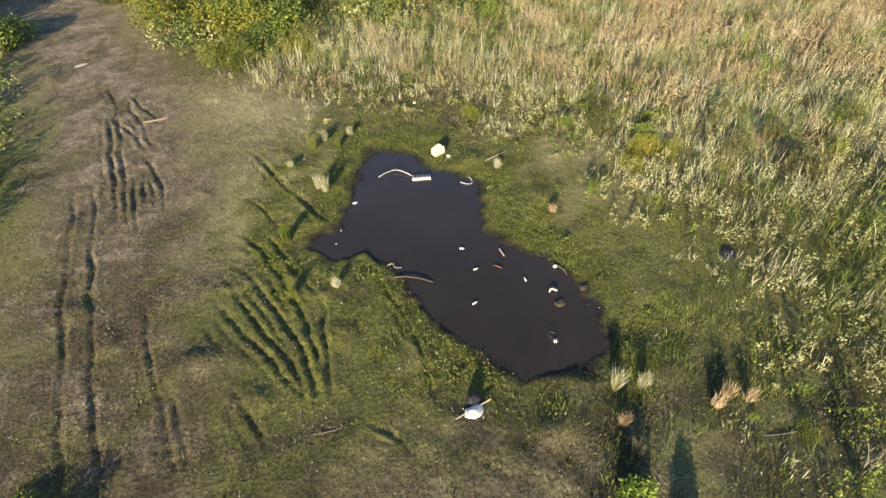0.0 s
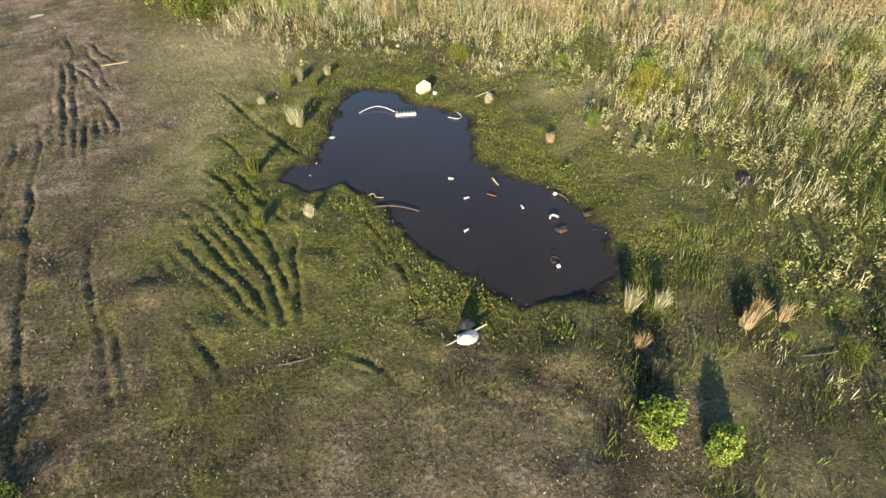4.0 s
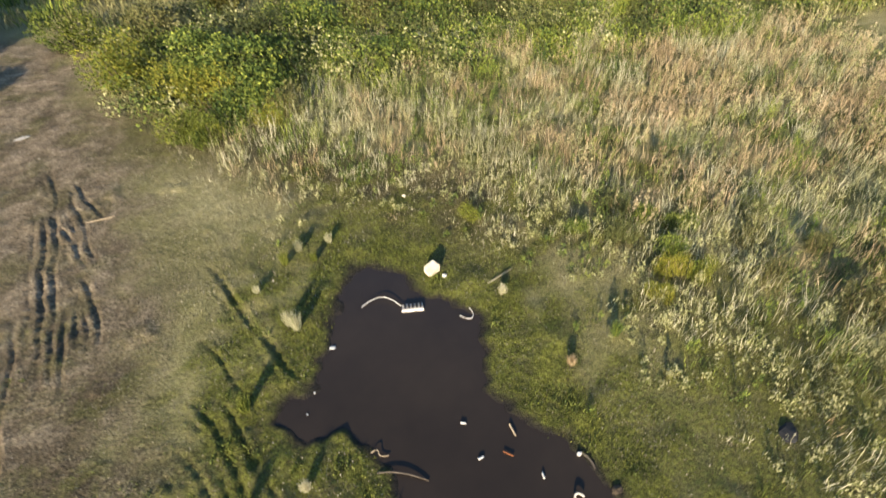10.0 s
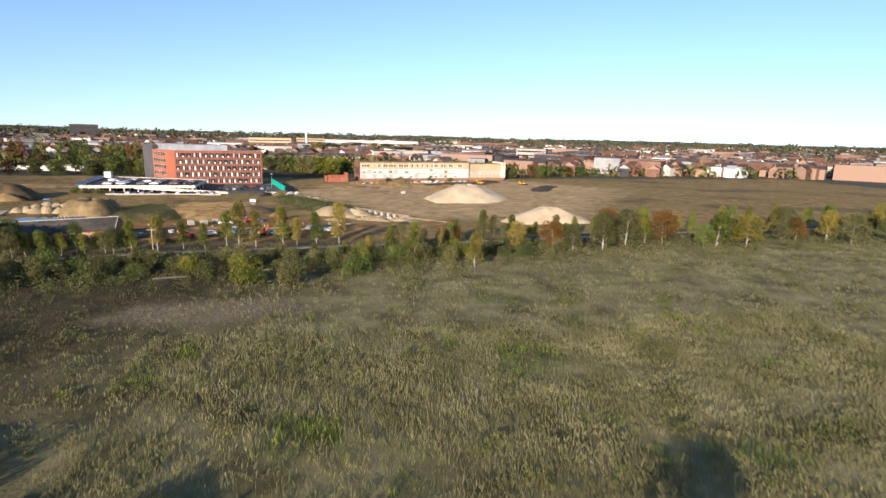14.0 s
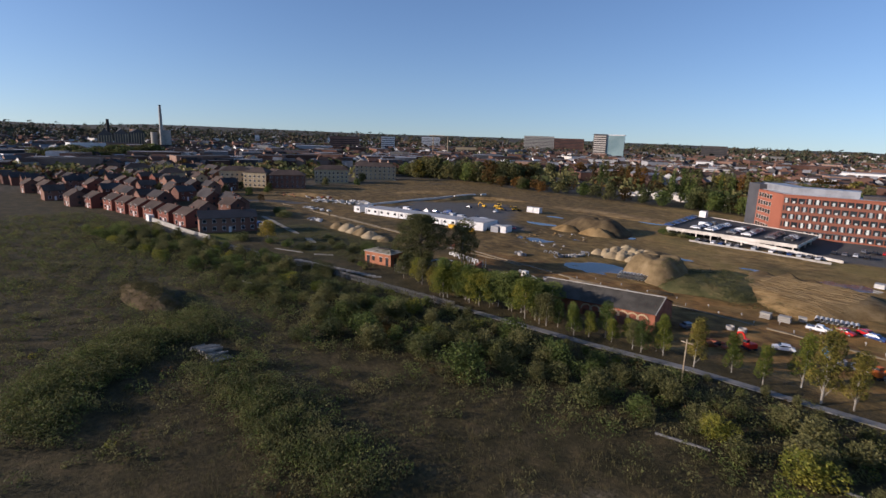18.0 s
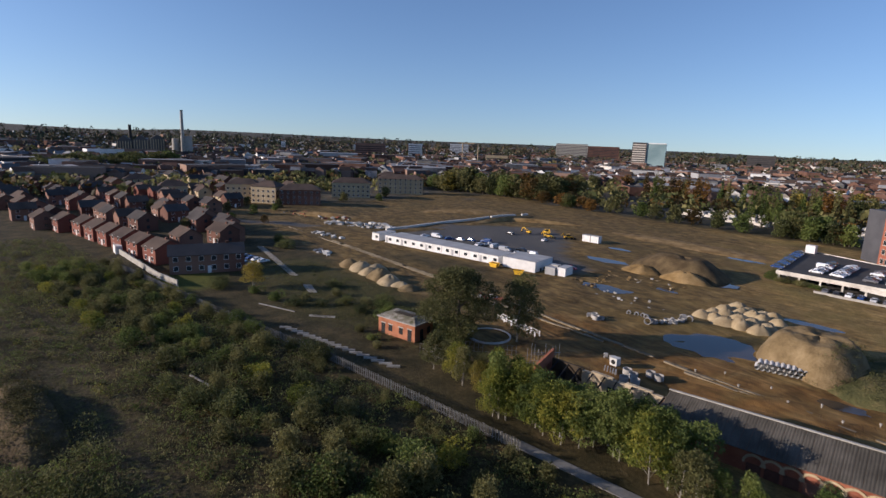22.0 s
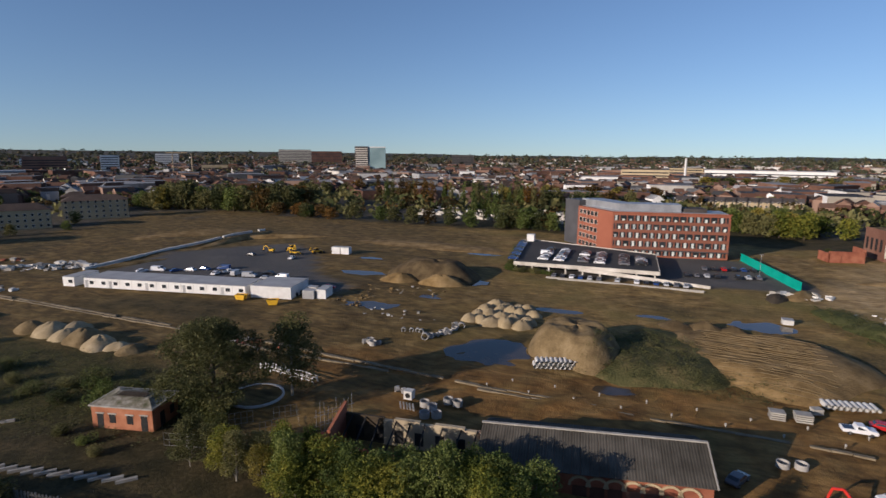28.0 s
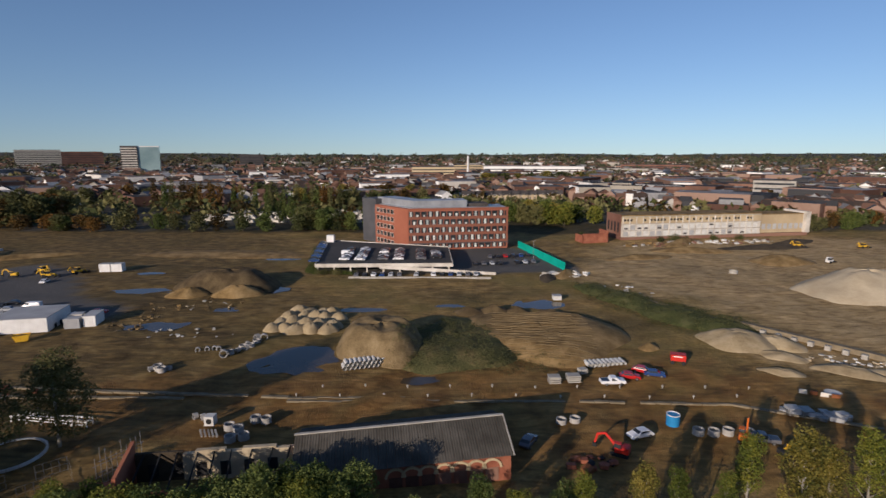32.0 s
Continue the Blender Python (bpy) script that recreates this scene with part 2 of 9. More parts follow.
M["brick"] = surface("brick", [(0.17, 0.055, 0.032), (0.27, 0.095, 0.055), (0.34, 0.14, 0.08)], 0.4, 5, 0.85, 0.2)
M["brick_town"] = surface("brick_town", [(0.095, 0.045, 0.032), (0.165, 0.08, 0.056), (0.24, 0.135, 0.095)], 0.05, 2, 0.85, 0.1, spread=0.6)
M["render_cream"] = surface("render_cream", [(0.36, 0.28, 0.17), (0.5, 0.4, 0.25)], 0.1, 2, 0.85, 0.1, spread=0.4)
M["office_red"] = surface("office_red", [(0.25, 0.085, 0.05), (0.31, 0.11, 0.064)], 0.15, 3, 0.75, 0.1)
M["office_dark"] = surface("office_dark", [(0.055, 0.055, 0.06), (0.085, 0.085, 0.09)], 0.2, 2, 0.6, 0.05)
M["roof_metal"] = surface("roof_metal", [(0.25, 0.26, 0.27), (0.42, 0.43, 0.45)], 0.2, 2, 0.45, 0.05, metal=0.4)
M["white"] = surface("white", [(0.62, 0.61, 0.58), (0.78, 0.77, 0.74)], 0.5, 3, 0.6, 0.05)
M["white_dirty"] = surface("white_dirty", [(0.34, 0.31, 0.26), (0.55, 0.51, 0.44), (0.68, 0.64, 0.57)], 0.25, 2.5, 0.85, 0.2)
M["roof_grey"] = surface("roof_grey", [(0.3, 0.3, 0.3), (0.42, 0.42, 0.41)], 0.3, 3, 0.7, 0.1)
M["roof_tile"] = surface("roof_tile", [(0.06, 0.045, 0.037), (0.11, 0.08, 0.062)], 0.2, 3, 0.92, 0.2, spread=0.5, gloss=0.15)
M["slate"] = surface("slate", [(0.045, 0.04, 0.038), (0.085, 0.075, 0.07)], 0.2, 3, 0.9, 0.2, spread=0.4, gloss=0.15)
M["asbestos"] = surface("asbestos", [(0.046, 0.042, 0.034), (0.076, 0.069, 0.057), (0.11, 0.1, 0.083)], 0.35, 4, 0.95, 0.2, gloss=0.12)
M["concrete"] = surface("concrete", [(0.26, 0.24, 0.21), (0.42, 0.4, 0.35)], 0.6, 5, 0.85, 0.25)
M["concrete_white"] = surface("concrete_white", [(0.45, 0.44, 0.41), (0.66, 0.65, 0.61)], 0.6, 5, 0.8, 0.2)
M["sand"] = surface("sand", [(0.22, 0.165, 0.09), (0.32, 0.25, 0.145), (0.42, 0.335, 0.21)], 0.35, 3, 0.95, 0.5)
M["sand_pale"] = surface("sand_pale", [(0.35, 0.28, 0.18), (0.49, 0.41, 0.28)], 0.2, 2, 0.95, 0.4)
M["earth"] = surface("earth", [(0.1, 0.064, 0.025), (0.215, 0.14, 0.056), (0.32, 0.22, 0.1)], 0.3, 2.5, 0.95, 0.8)
M["earth_dark"] = surface("earth_dark", [(0.04, 0.03, 0.02), (0.09, 0.07, 0.045)], 0.3, 3, 0.95, 0.8)
M["tarmac"] = surface("tarmac", [(0.045, 0.044, 0.043), (0.085, 0.08, 0.075)], 0.1, 2, 0.9, 0.2)
M["steel"] = surface("steel", [(0.22, 0.22, 0.22), (0.36, 0.36, 0.35)], 1, 8, 0.45, 0.05, metal=0.7)
M["dark"] = surface("dark", [(0.012, 0.012, 0.013), (0.03, 0.03, 0.03)], 1, 6, 0.7, 0.1)
M["glass_dark"] = surface("glass_dark", [(0.02, 0.024, 0.028), (0.045, 0.05, 0.055)], 0.3, 1, 0.08, 0, gloss=0.6, spread=0.5)
M["glass_teal"] = surface("glass_teal", [(0.16, 0.24, 0.25), (0.3, 0.4, 0.4)], 0.03, 0.5, 0.2, 0, gloss=0.5)
M["tyre"] = surface("tyre", [(0.015, 0.015, 0.015), (0.03, 0.03, 0.03)], 3, 20, 0.8, 0.1)
M["teal"] = surface("teal", [(0.0, 0.27, 0.2), (0.01, 0.36, 0.28)], 0.3, 2, 0.6, 0.05)
M["orange"] = surface("orange", [(0.5, 0.1, 0.015), (0.62, 0.16, 0.02)], 1, 6, 0.5, 0.05)
M["yellow"] = surface("yellow", [(0.6, 0.34, 0.02), (0.7, 0.42, 0.03)], 1, 6, 0.5, 0.05)
M["red_paint"] = surface("red_paint", [(0.42, 0.02, 0.015), (0.52, 0.035, 0.02)], 1, 6, 0.4, 0.03)
M["blue_paint"] = surface("blue_paint", [(0.02, 0.16, 0.36), (0.03, 0.22, 0.46)], 1, 6, 0.45, 0.03)
M["rust"] = surface("rust", [(0.12, 0.04, 0.015), (0.26, 0.1, 0.04)], 1, 6, 0.85, 0.3)
M["wood"] = surface("wood", [(0.24, 0.18, 0.11), (0.42, 0.34, 0.23)], 1, 10, 0.8, 0.2)
for cn, c in (("white", (0.7, 0.7, 0.7)), ("silver", (0.4, 0.41, 0.42)), ("grey", (0.12, 0.12, 0.13)), ("black", (0.02, 0.02, 0.022)),
              ("blue", (0.02, 0.05, 0.16)), ("red", (0.4, 0.015, 0.015))):
    M["car_" + cn] = surface("car_" + cn, [c, tuple(min(1, v * 1.1) for v in c)], 0.5, 3, 0.25, 0, gloss=0.6)


# ---- plan fields ----
def inside(poly, x, y):
    """1 within the polygon, 0 outside, for arrays."""
    hit = np.zeros(np.shape(x), bool)
    n = len(poly)
    for k in range(n):
        (xa, ya), (xb, yb) = poly[k], poly[(k + 1) % n]
        if ya == yb:
            continue
        cross = ((ya > y) != (yb > y)) & (x < (xb - xa) * (y - ya) / (yb - ya) + xa)
        hit ^= cross
    return hit


def edge_distance(poly, x, y, closed=True):
    best = np.full(np.shape(x), 1e9)
    n = len(poly)
    for k in range(n if closed else n - 1):
        (xa, ya), (xb, yb) = poly[k], poly[(k + 1) % n]
        dx, dy = xb - xa, yb - ya
        u = np.clip(((x - xa) * dx + (y - ya) * dy) / (dx * dx + dy * dy + 1e-9), 0, 1)
        best = np.minimum(best, np.hypot(x - xa - u * dx, y - ya - u * dy))
    return best


def zone(poly, x, y, soft):
    """Soft mask of a polygon: 1 well inside, 0 well outside."""
    d = edge_distance(poly, x, y)
    return np.clip(0.5 + np.where(inside(poly, x, y), d, -d) / soft / 2, 0, 1)


def line_mask(pts, x, y, half, soft):
    return np.clip((half + soft - edge_distance(pts, x, y, False)) / (2 * soft), 0, 1)


def wavy(x, y, size, seed=0):
    """Cheap smooth noise for arrays, about -1 to 1."""
    rs = np.random.RandomState(seed)
    total = np.zeros(np.shape(x))
    for k in range(7):
        a, p = rs.uniform(0, math.tau, 2)
        f = math.tau / size * rs.uniform(0.5, 1.9)
        total += np.sin(f * (x * math.cos(a) + y * math.sin(a)) + p + 1.3 * np.sin(0.6 * f * (y * math.cos(a) - x * math.sin(a)) + 2 * p))
    return total / 3.2


FENCE = [(-340, -10), (-220, 2), (-158.8, 13.1), (-103.4, 23.6), (-65.5, 31.9), (-28.5, 37.8), (3.6, 42.7), (18, 46.0), (56, 49.8), (105, 54.4), (160, 62), (320, 70)]


def fence_y(x):
    return np.interp(x, [p[0] for p in FENCE], [p[1] for p in FENCE])


POND = [(55.5, -91.3), (56.5, -91.8), (56.9, -92.7), (57.9, -94.0), (57.5, -95.2), (57.2, -95.9), (57.7, -96.9), (58.3, -98.0), (58.4, -98.9), (58.2, -99.9),
        (57.5, -100.4), (56.1, -100.3), (55.3, -98.9), (54.9, -97.9), (54.7, -96.4), (54.2, -95.7), (53.5, -95.8), (53.0, -95.1), (53.4, -94.5), (54.0, -94.5), (54.4, -93.4), (55.0, -92.1)]
SITE = [(-330, 80), (-270, 62), (-200, 70), (-160, 72), (-120, 66), (-85, 68), (-58, 56), (-38, 50), (-5, 52), (30, 56), (105, 60), (180, 70), (420, 80), (420, 285),
        (170, 268), (70, 258), (-45, 263), (-140, 263), (-200, 264), (-262, 276), (-300, 250), (-262, 150)]
YARD = [(-163, 107), (-103, 113), (-84, 121), (-82, 130), (-104, 143), (-124, 172), (-145, 185), (-158, 176), (-176, 150)]
ROAD = [(48.3, -110), (48.6, -99), (49.0, -91), (48.4, -86), (46.6, -79), (45.7, -73.5), (34.6, -64.5), (10, -50)]
POOLS = [(-88, 149.5, 9, 3.2), (-53, 151.5, 5, 3.5), (-24, 131, 6, 2.2), (-69, 117.5, 7, 4), (-29.5, 97.5, 8.4, 7.6), (-1, 135, 4, 1.6), (24, 137, 8.5, 4), (-100, 172, 4, 1.8), (-64, 196, 6.5, 1.8), (-58, 131, 5, 1.8), (-6, 88.5, 3.4, 1.6)]
# wheel ruts: on the dirt road, deep ones on the bank, shallow ones beside them
RUTS_ROAD = [((47.99, -83.63), (48.34, -85.78), (48.61, -88.39), (48.83, -90.51), (49.03, -92.78)), ((48.15, -86.16), (48.31, -88.26), (48.56, -90.40), (48.69, -91.61)), ((48.57, -84.92), (49.11, -87.01), (49.52, -88.89)),
             ((48.46, -86.73), (49.01, -87.99), (49.32, -88.99)), ((49.28, -89.33), (49.71, -90.73), (49.94, -92.05)), ((49.05, -90.45), (49.23, -92.98)),
             ((49.21, -90.21), (49.40, -91.63)), ((48.63, -84.54), (49.67, -87.17))]
RUTS_WIDE = [((51.35, -95.04), (51.91, -96.32), (52.43, -97.97), (52.55, -98.86), (52.52, -99.34)), ((51.75, -94.04), (52.13, -95.31), (52.44, -96.50), (52.62, -97.75), (52.70, -98.65)), ((50.94, -96.24), (51.41, -97.25), (51.90, -98.26), (52.27, -99.07)),
             ((52.20, -94.23), (52.41, -94.93), (52.70, -96.24))]
RUTS_BANK = [((50.74, -96.79), (50.85, -97.26)), ((51.10, -95.48), (51.55, -96.75), (52.11, -98.13), (52.42, -98.93)), ((52.68, -95.64), (52.98, -97.08), (52.84, -98.43), (52.78, -99.21)),
             ((51.01, -98.48), (51.34, -99.33), (51.53, -100.04)), ((52.16, -90.03), (52.82, -91.74), (53.21, -92.96), (53.63, -94.26)), ((52.47, -90.93), (52.99, -92.58), (53.51, -93.80)),
             ((51.90, -92.55), (52.44, -93.71), (52.85, -94.66)), ((54.28, -96.51), (54.46, -97.87), (54.49, -99.11), (54.43, -99.90)), ((54.25, -97.44), (54.39, -98.63))]
RUTS_TRACK = [((49.47, -95.63), (49.65, -96.98), (49.89, -98.27), (50.04, -99.34), (50.11, -99.99)), ((49.93, -97.78), (50.19, -98.97), (50.33, -99.77)), ((48.28, -93.49), (48.47, -94.58)),
              ((47.93, -93.77), (48.05, -94.31)), ((49.26, -98.59), (49.71, -98.10)), ((49.39, -99.02), (49.49, -99.46)),
              ((53.00, -99.87), (53.49, -100.77)), ((53.21, -99.86), (53.77, -100.97)), ((53.05, -100.14), (53.30, -100.76))]
RUTS_TRACK += [((47.6, -90.5), (48.0, -96.0), (48.9, -103.0)), ((48.1, -90.5), (48.5, -96.0), (49.4, -103.0)), ((55.0, -100.9), (56.4, -102.2), (57.4, -103.6)), ((54.6, -101.2), (55.8, -102.6), (56.6, -104.0))]
# each with its half width and depth
RUTS = [(pts, 0.055, 0.045) for pts in RUTS_ROAD] + [(pts, 0.058, 0.055) for pts in RUTS_WIDE] + [(pts, 0.055, 0.06) for pts in RUTS_BANK] + [(pts, 0.05, 0.042) for pts in RUTS_TRACK]
RUTS += [(tuple((px + dx, py + 0.3 * dx) for px, py in pts), 0.035, 0.03) for pts in RUTS_ROAD[:5] + RUTS_WIDE + RUTS_BANK[3:6] for dx in (-0.24, 0.31)][::2]


# ---- the ground: one sheet to the horizon ----
def grid_lines(spans):
    out = []
    for a, b, step in spans:
        out += list(np.arange(a, b - 1e-6, step))
    return np.array(sorted(set(np.round(out, 3))))


def build_ground():
    far = [-4700, -3600, -2700, -2000, -1500, -1150, -900, -700, -560]
    gx = np.r_[far, grid_lines([(-460, -80, 5), (-80, 44, 2.5), (44, 47.4, 0.14), (47.4, 55, 0.055), (55, 62, 0.13), (62, 80, 0.6), (80, 200, 3), (200, 460, 8)]), [500, 600, 750, 950, 1250, 1700, 2400, 3300, 4700]]
    gy = np.r_[[-4700, -3000, -1900, -1200, -700, -400, -250, -170, -140, -122], grid_lines([(-112, -103, 0.5), (-103, -101, 0.12), (-101, -84, 0.06), (-84, -82, 0.12), (-82, -60, 0.5), (-60, 60, 2.2), (60, 270, 2.5), (270, 420, 8)]),
               [430, 480, 560, 680, 850, 1100, 1500, 2100, 3000, 4700]]
    X, Y = np.meshgrid(gx, gy)
    x, y = X.ravel(), Y.ravel()
    nearp = (x > 40) & (x < 85) & (y > -115) & (y < -58)
    site = zone(SITE, x + 3 * wavy(x, y, 25, 3), y + 3 * wavy(x, y, 25, 4), 3)
    z = 0.25 * wavy(x, y, 40, 1) * site + 0.12 * wavy(x, y, 9, 2) * site
    # spoil banks and tracks in the earth
    z += site * 0.15 * np.sin(y * 1.9 + wavy(x, y, 30, 8)) * np.clip(wavy(x, y, 60, 9), 0, 1)
    for px, py, rx, ry in POOLS:
        d = np.hypot((x - px) / rx, (y - py) / ry) + 0.3 * wavy(x, y, 9, 6)
        k = np.clip((1.5 - d) / 0.9, 0, 1)
        z = z * (1 - k) - 0.3 * k
    # pond bowl, ruts and the churned bank
    pond = np.zeros_like(x)
    sel = np.where(nearp)[0]
    xs, ys = x[sel], y[sel]
    wob = 0.10 * wavy(xs, ys, 1.3, 21) + 0.05 * wavy(xs, ys, 0.5, 22)
    dist = edge_distance(POND, xs, ys)
    signed = np.where(inside(POND, xs, ys), dist, -dist) + wob
    zs = 0.03 * wavy(xs, ys, 1.1, 11) + 0.05 * wavy(xs, ys, 3.1, 12) + 0.03
    zs = np.maximum(zs, 0.012 + 0.02 * np.clip(-signed, 0, 3))
    zs = np.where(signed > -0.15, np.minimum(zs, 0.04 - 0.25 * np.clip(signed + 0.1, 0, 0.6)), zs)
    rut = np.zeros_like(xs)
    for pts, half, deep in RUTS:
        d = edge_distance(pts, xs + 0.06 * wavy(xs, ys, 1.9, 31), ys, False) + 0.025 * wavy(xs, ys, 0.45, 34)
        deep = deep * np.clip(0.85 + 0.3 * wavy(xs, ys, 2.5, 33), 0.4, 1.2)
        ends = np.minimum(np.hypot(xs - pts[0][0], ys - pts[0][1]), np.hypot(xs - pts[-1][0], ys - pts[-1][1]))
        deep = deep * np.clip(0.25 + ends / 0.7, 0, 1)
        zs -= deep * np.exp(-1.3 * (d / half) ** 2)
        zs += 0.32 * deep * np.exp(-((np.abs(d) - 1.9 * half) / (0.75 * half)) ** 2)
        rut = np.maximum(rut, np.exp(-1.1 * (d / half) ** 2) * np.clip(deep / 0.08, 0, 1))
    zs = np.maximum(zs, 0.006 * wavy(xs, ys, 0.7, 35) + np.where(signed > -0.15, -1.0, 0.004))
    z[sel] = zs
    # dark soil below the pond, darkened further for the weeds' long shadows
    shaded_soil = zone([(55.0, -100.7), (58.4, -100.8), (62, -101), (63, -108), (53, -108)], xs + 0.8 * wavy(xs, ys, 1.9, 66), ys, 0.8) * np.clip(0.55 + 0.6 * wavy(xs, ys, 1.3, 67), 0, 1)
    # the mud colour in the ruts carries wet soil and also their shadow
    pond[sel] = np.maximum(np.clip((signed + 0.2) / 0.24, 0, 1), np.maximum(0.35 * rut, 0.78 * shaded_soil))
    # distant hills
    r = np.hypot(x, y)
    az = np.degrees(np.arctan2(-x, y))
    z += np.clip((r - 2200) / 1800, 0, 1) * (14 + 26 * np.clip((az - 20) / 50, 0, 1) + 9 * wavy(x, y, 1900, 51))
    # covers: earth, short green, hard standing / bare soil, wet, gravel
    road = line_mask(ROAD, x + 0.5 * wavy(x, y, 3, 41), y + 0.4 * wavy(x, y, 3, 42), 1.9, 0.9)
    bare = road.copy()
    bare = np.maximum(bare, 0.75 * zone([(47, -108), (55.5, -108), (56.0, -101.3), (54.2, -100.2), (51.5, -99.5), (49, -95), (47, -95)], x + wavy(x, y, 2, 43), y + wavy(x, y, 2, 44), 0.8))
    bare = np.maximum(bare, 0.8 * zone([(24, 0), (28, 8), (48, 9), (52, 3), (40, -3)], x + 2 * wavy(x, y, 9, 45), y, 2))
    bare = np.maximum(bare, 0.7 * line_mask([(-110, -2), (-84, -4), (-47, 0.6), (-20, -2), (10, -10), (34, -28)], x + wavy(x, y, 9, 46), y, 2.5, 1.5))
    bare = np.maximum(bare, 0.5 * np.clip(wavy(x, y, 26, 47) - 0.55, 0, 1) * (y < 40) * (y > -60))
    track = road * np.clip((y + 98) / 8, 0.3, 1) * np.clip(0.75 + 0.5 * wavy(x, y, 2.2, 48), 0.2, 1)
    track = np.maximum(track, 0.85 * zone([(24, 0), (28, 8), (48, 9), (52, 3), (40, -3)], x + 2 * wavy(x, y, 9, 45), y, 2))
    track = np.maximum(track, 0.6 * zone([(52.5, -101.5), (57.5, -101.5), (57, -106), (51, -106)], x + wavy(x, y, 1.5, 49), y, 1.5))
    moss = np.zeros_like(x)
    moss[sel] = np.clip(1.4 - np.clip(-signed, 0, 9) / 2.4 + 0.35 * wavy(xs, ys, 1.6, 61), 0, 1)
    moss[sel] = np.maximum(moss[sel], 0.8 * zone([(50.3, -95.6), (52.2, -93.4), (54.4, -96.2), (55.0, -100.4), (53.6, -100.6), (51.6, -100.8), (50.4, -101.6)], xs + 0.5 * wavy(xs, ys, 1.8, 65), ys, 0.6))
    moss[sel] = np.maximum(moss[sel], 0.8 * zone([(58, -103), (66, -104), (66, -96), (61.5, -95.5), (58.6, -96)], xs, ys, 1.5))
    moss[sel] = np.maximum(moss[sel], 0.7 * zone([(44, -97), (47.5, -97), (47, -84), (43, -84)], xs, ys, 1))
    moss[sel] = np.maximum(moss[sel], 0.85 * np.clip(wavy(xs, ys, 2.6, 63) + 0.5 * wavy(xs, ys, 0.9, 64) + 0.3, 0, 1) * np.clip((road[sel] < 0.5) + 0.2, 0, 1) * np.where((ys > -92.5) & (xs < 54.5), 0.35, 1))
    moss[sel] = np.maximum(moss[sel], 0.85 * zone([(46, -101.5), (50.6, -98.8), (51.4, -103), (47, -107)], xs + 0.7 * wavy(xs, ys, 1.6, 68), ys + 0.6 * wavy(xs, ys, 1.3, 69), 0.7))
    moss = np.maximum(moss, zone([(-150, 40), (-92, 38), (-60, 56), (-88, 66), (-140, 66)], x, y, 4) * 0.25)
    moss = np.maximum(moss, zone([(34, 160), (64, 112), (54, 122), (30, 170)], x, y, 4) * 0.9)
    moss = np.maximum(moss, zone([(170, 300), (420, 300), (420, 420), (190, 380)], x, y, 10))
    moss = np.maximum(moss, zone([(-141, 14), (-120, 20), (-125, 33), (-141, 33)], x, y, 2))
    yard = zone(YARD, x, y, 1.0)
    yard = np.maximum(yard, zone([(-47, 170), (10, 171), (44, 178), (34, 215), (24, 222), (-45, 224)], x, y, 1.0))
    yard = np.maximum(yard, line_mask([(-300, 40), (-240, 60), (-200, 92)], x, y, 4, 1))
    site *= 1 - 0.75 * np.clip(wavy(x, y, 70, 71) - 0.35, 0, 1)
    pale = np.clip(0.65 * zone([(53, 112), (62, 118), (84, 100), (78, 92), (62, 95)], x + 2 * wavy(x, y, 6, 81), y + 2 * wavy(x, y, 6, 82), 2), 0, 1)
    pale = np.maximum(pale, 0.8 * zone([(40, 172), (70, 232), (170, 255), (220, 200), (150, 100), (86, 92), (74, 120), (58, 146)], x + 5 * wavy(x, y, 20, 83), y, 8))
    mud = zone([(-60, 70), (-30, 62), (66, 60), (72, 84), (40, 100), (-22, 92), (-60, 88)], x + 4 * wavy(x, y, 14, 91), y + 4 * wavy(x, y, 14, 92), 4) * np.clip(0.75 + 0.4 * wavy(x, y, 10, 93), 0.2, 1)
    # darker earth over the western part of the site
    dark_earth = 0.8 * zone([(-330, 50), (-60, 56), (-20, 66), (-26, 100), (-48, 128), (-60, 200), (-120, 290), (-340, 290)], x + 8 * wavy(x, y, 30, 94), y + 8 * wavy(x, y, 30, 95), 14)
    town = np.clip((r - 290) / 60, 0, 1) * (site < 0.5)
    dry = np.clip((x - 12 - 0.5 * (y + 30)) / 30, 0, 1) * np.clip((fence_y(x) - 6 - y) / 14, 0, 1) * (y < 70) * np.clip(0.9 + 0.5 * wavy(x, y, 16, 87), 0.2, 1)
    dry *= np.clip((-22 - y) / 35, 0.7, 1)
    me = bpy.data.meshes.new("ground")
    nx, ny = len(gx), len(gy)
    me.vertices.add(nx * ny)
    me.vertices.foreach_set("co", np.stack([x, y, z], -1).astype(np.float32).ravel())
    idx = np.arange(nx * ny).reshape(ny, nx)
    f = np.stack([idx[:-1, :-1], idx[:-1, 1:], idx[1:, 1:], idx[1:, :-1]], -1).reshape(-1, 4)
    me.loops.add(f.size)
    me.loops.foreach_set("vertex_index", f.ravel().astype(np.int32))
    me.polygons.add(len(f))
    me.polygons.foreach_set("loop_start", np.arange(0, f.size, 4, dtype=np.int32))
    me.polygons.foreach_set("use_smooth", np.ones(len(f), bool))
    me.update(calc_edges=True)
    for name, three in (("cover", (site, moss, yard)), ("cover_b", (bare, pond, pale)), ("cover_c", (town, dry, track)), ("cover_d", (mud, dark_earth, mud))):
        at = me.attributes.new(name, "FLOAT_COLOR", "POINT")
        at.data.foreach_set("color", np.stack([*three, np.ones_like(x)], -1).astype(np.float32).ravel())
    return me


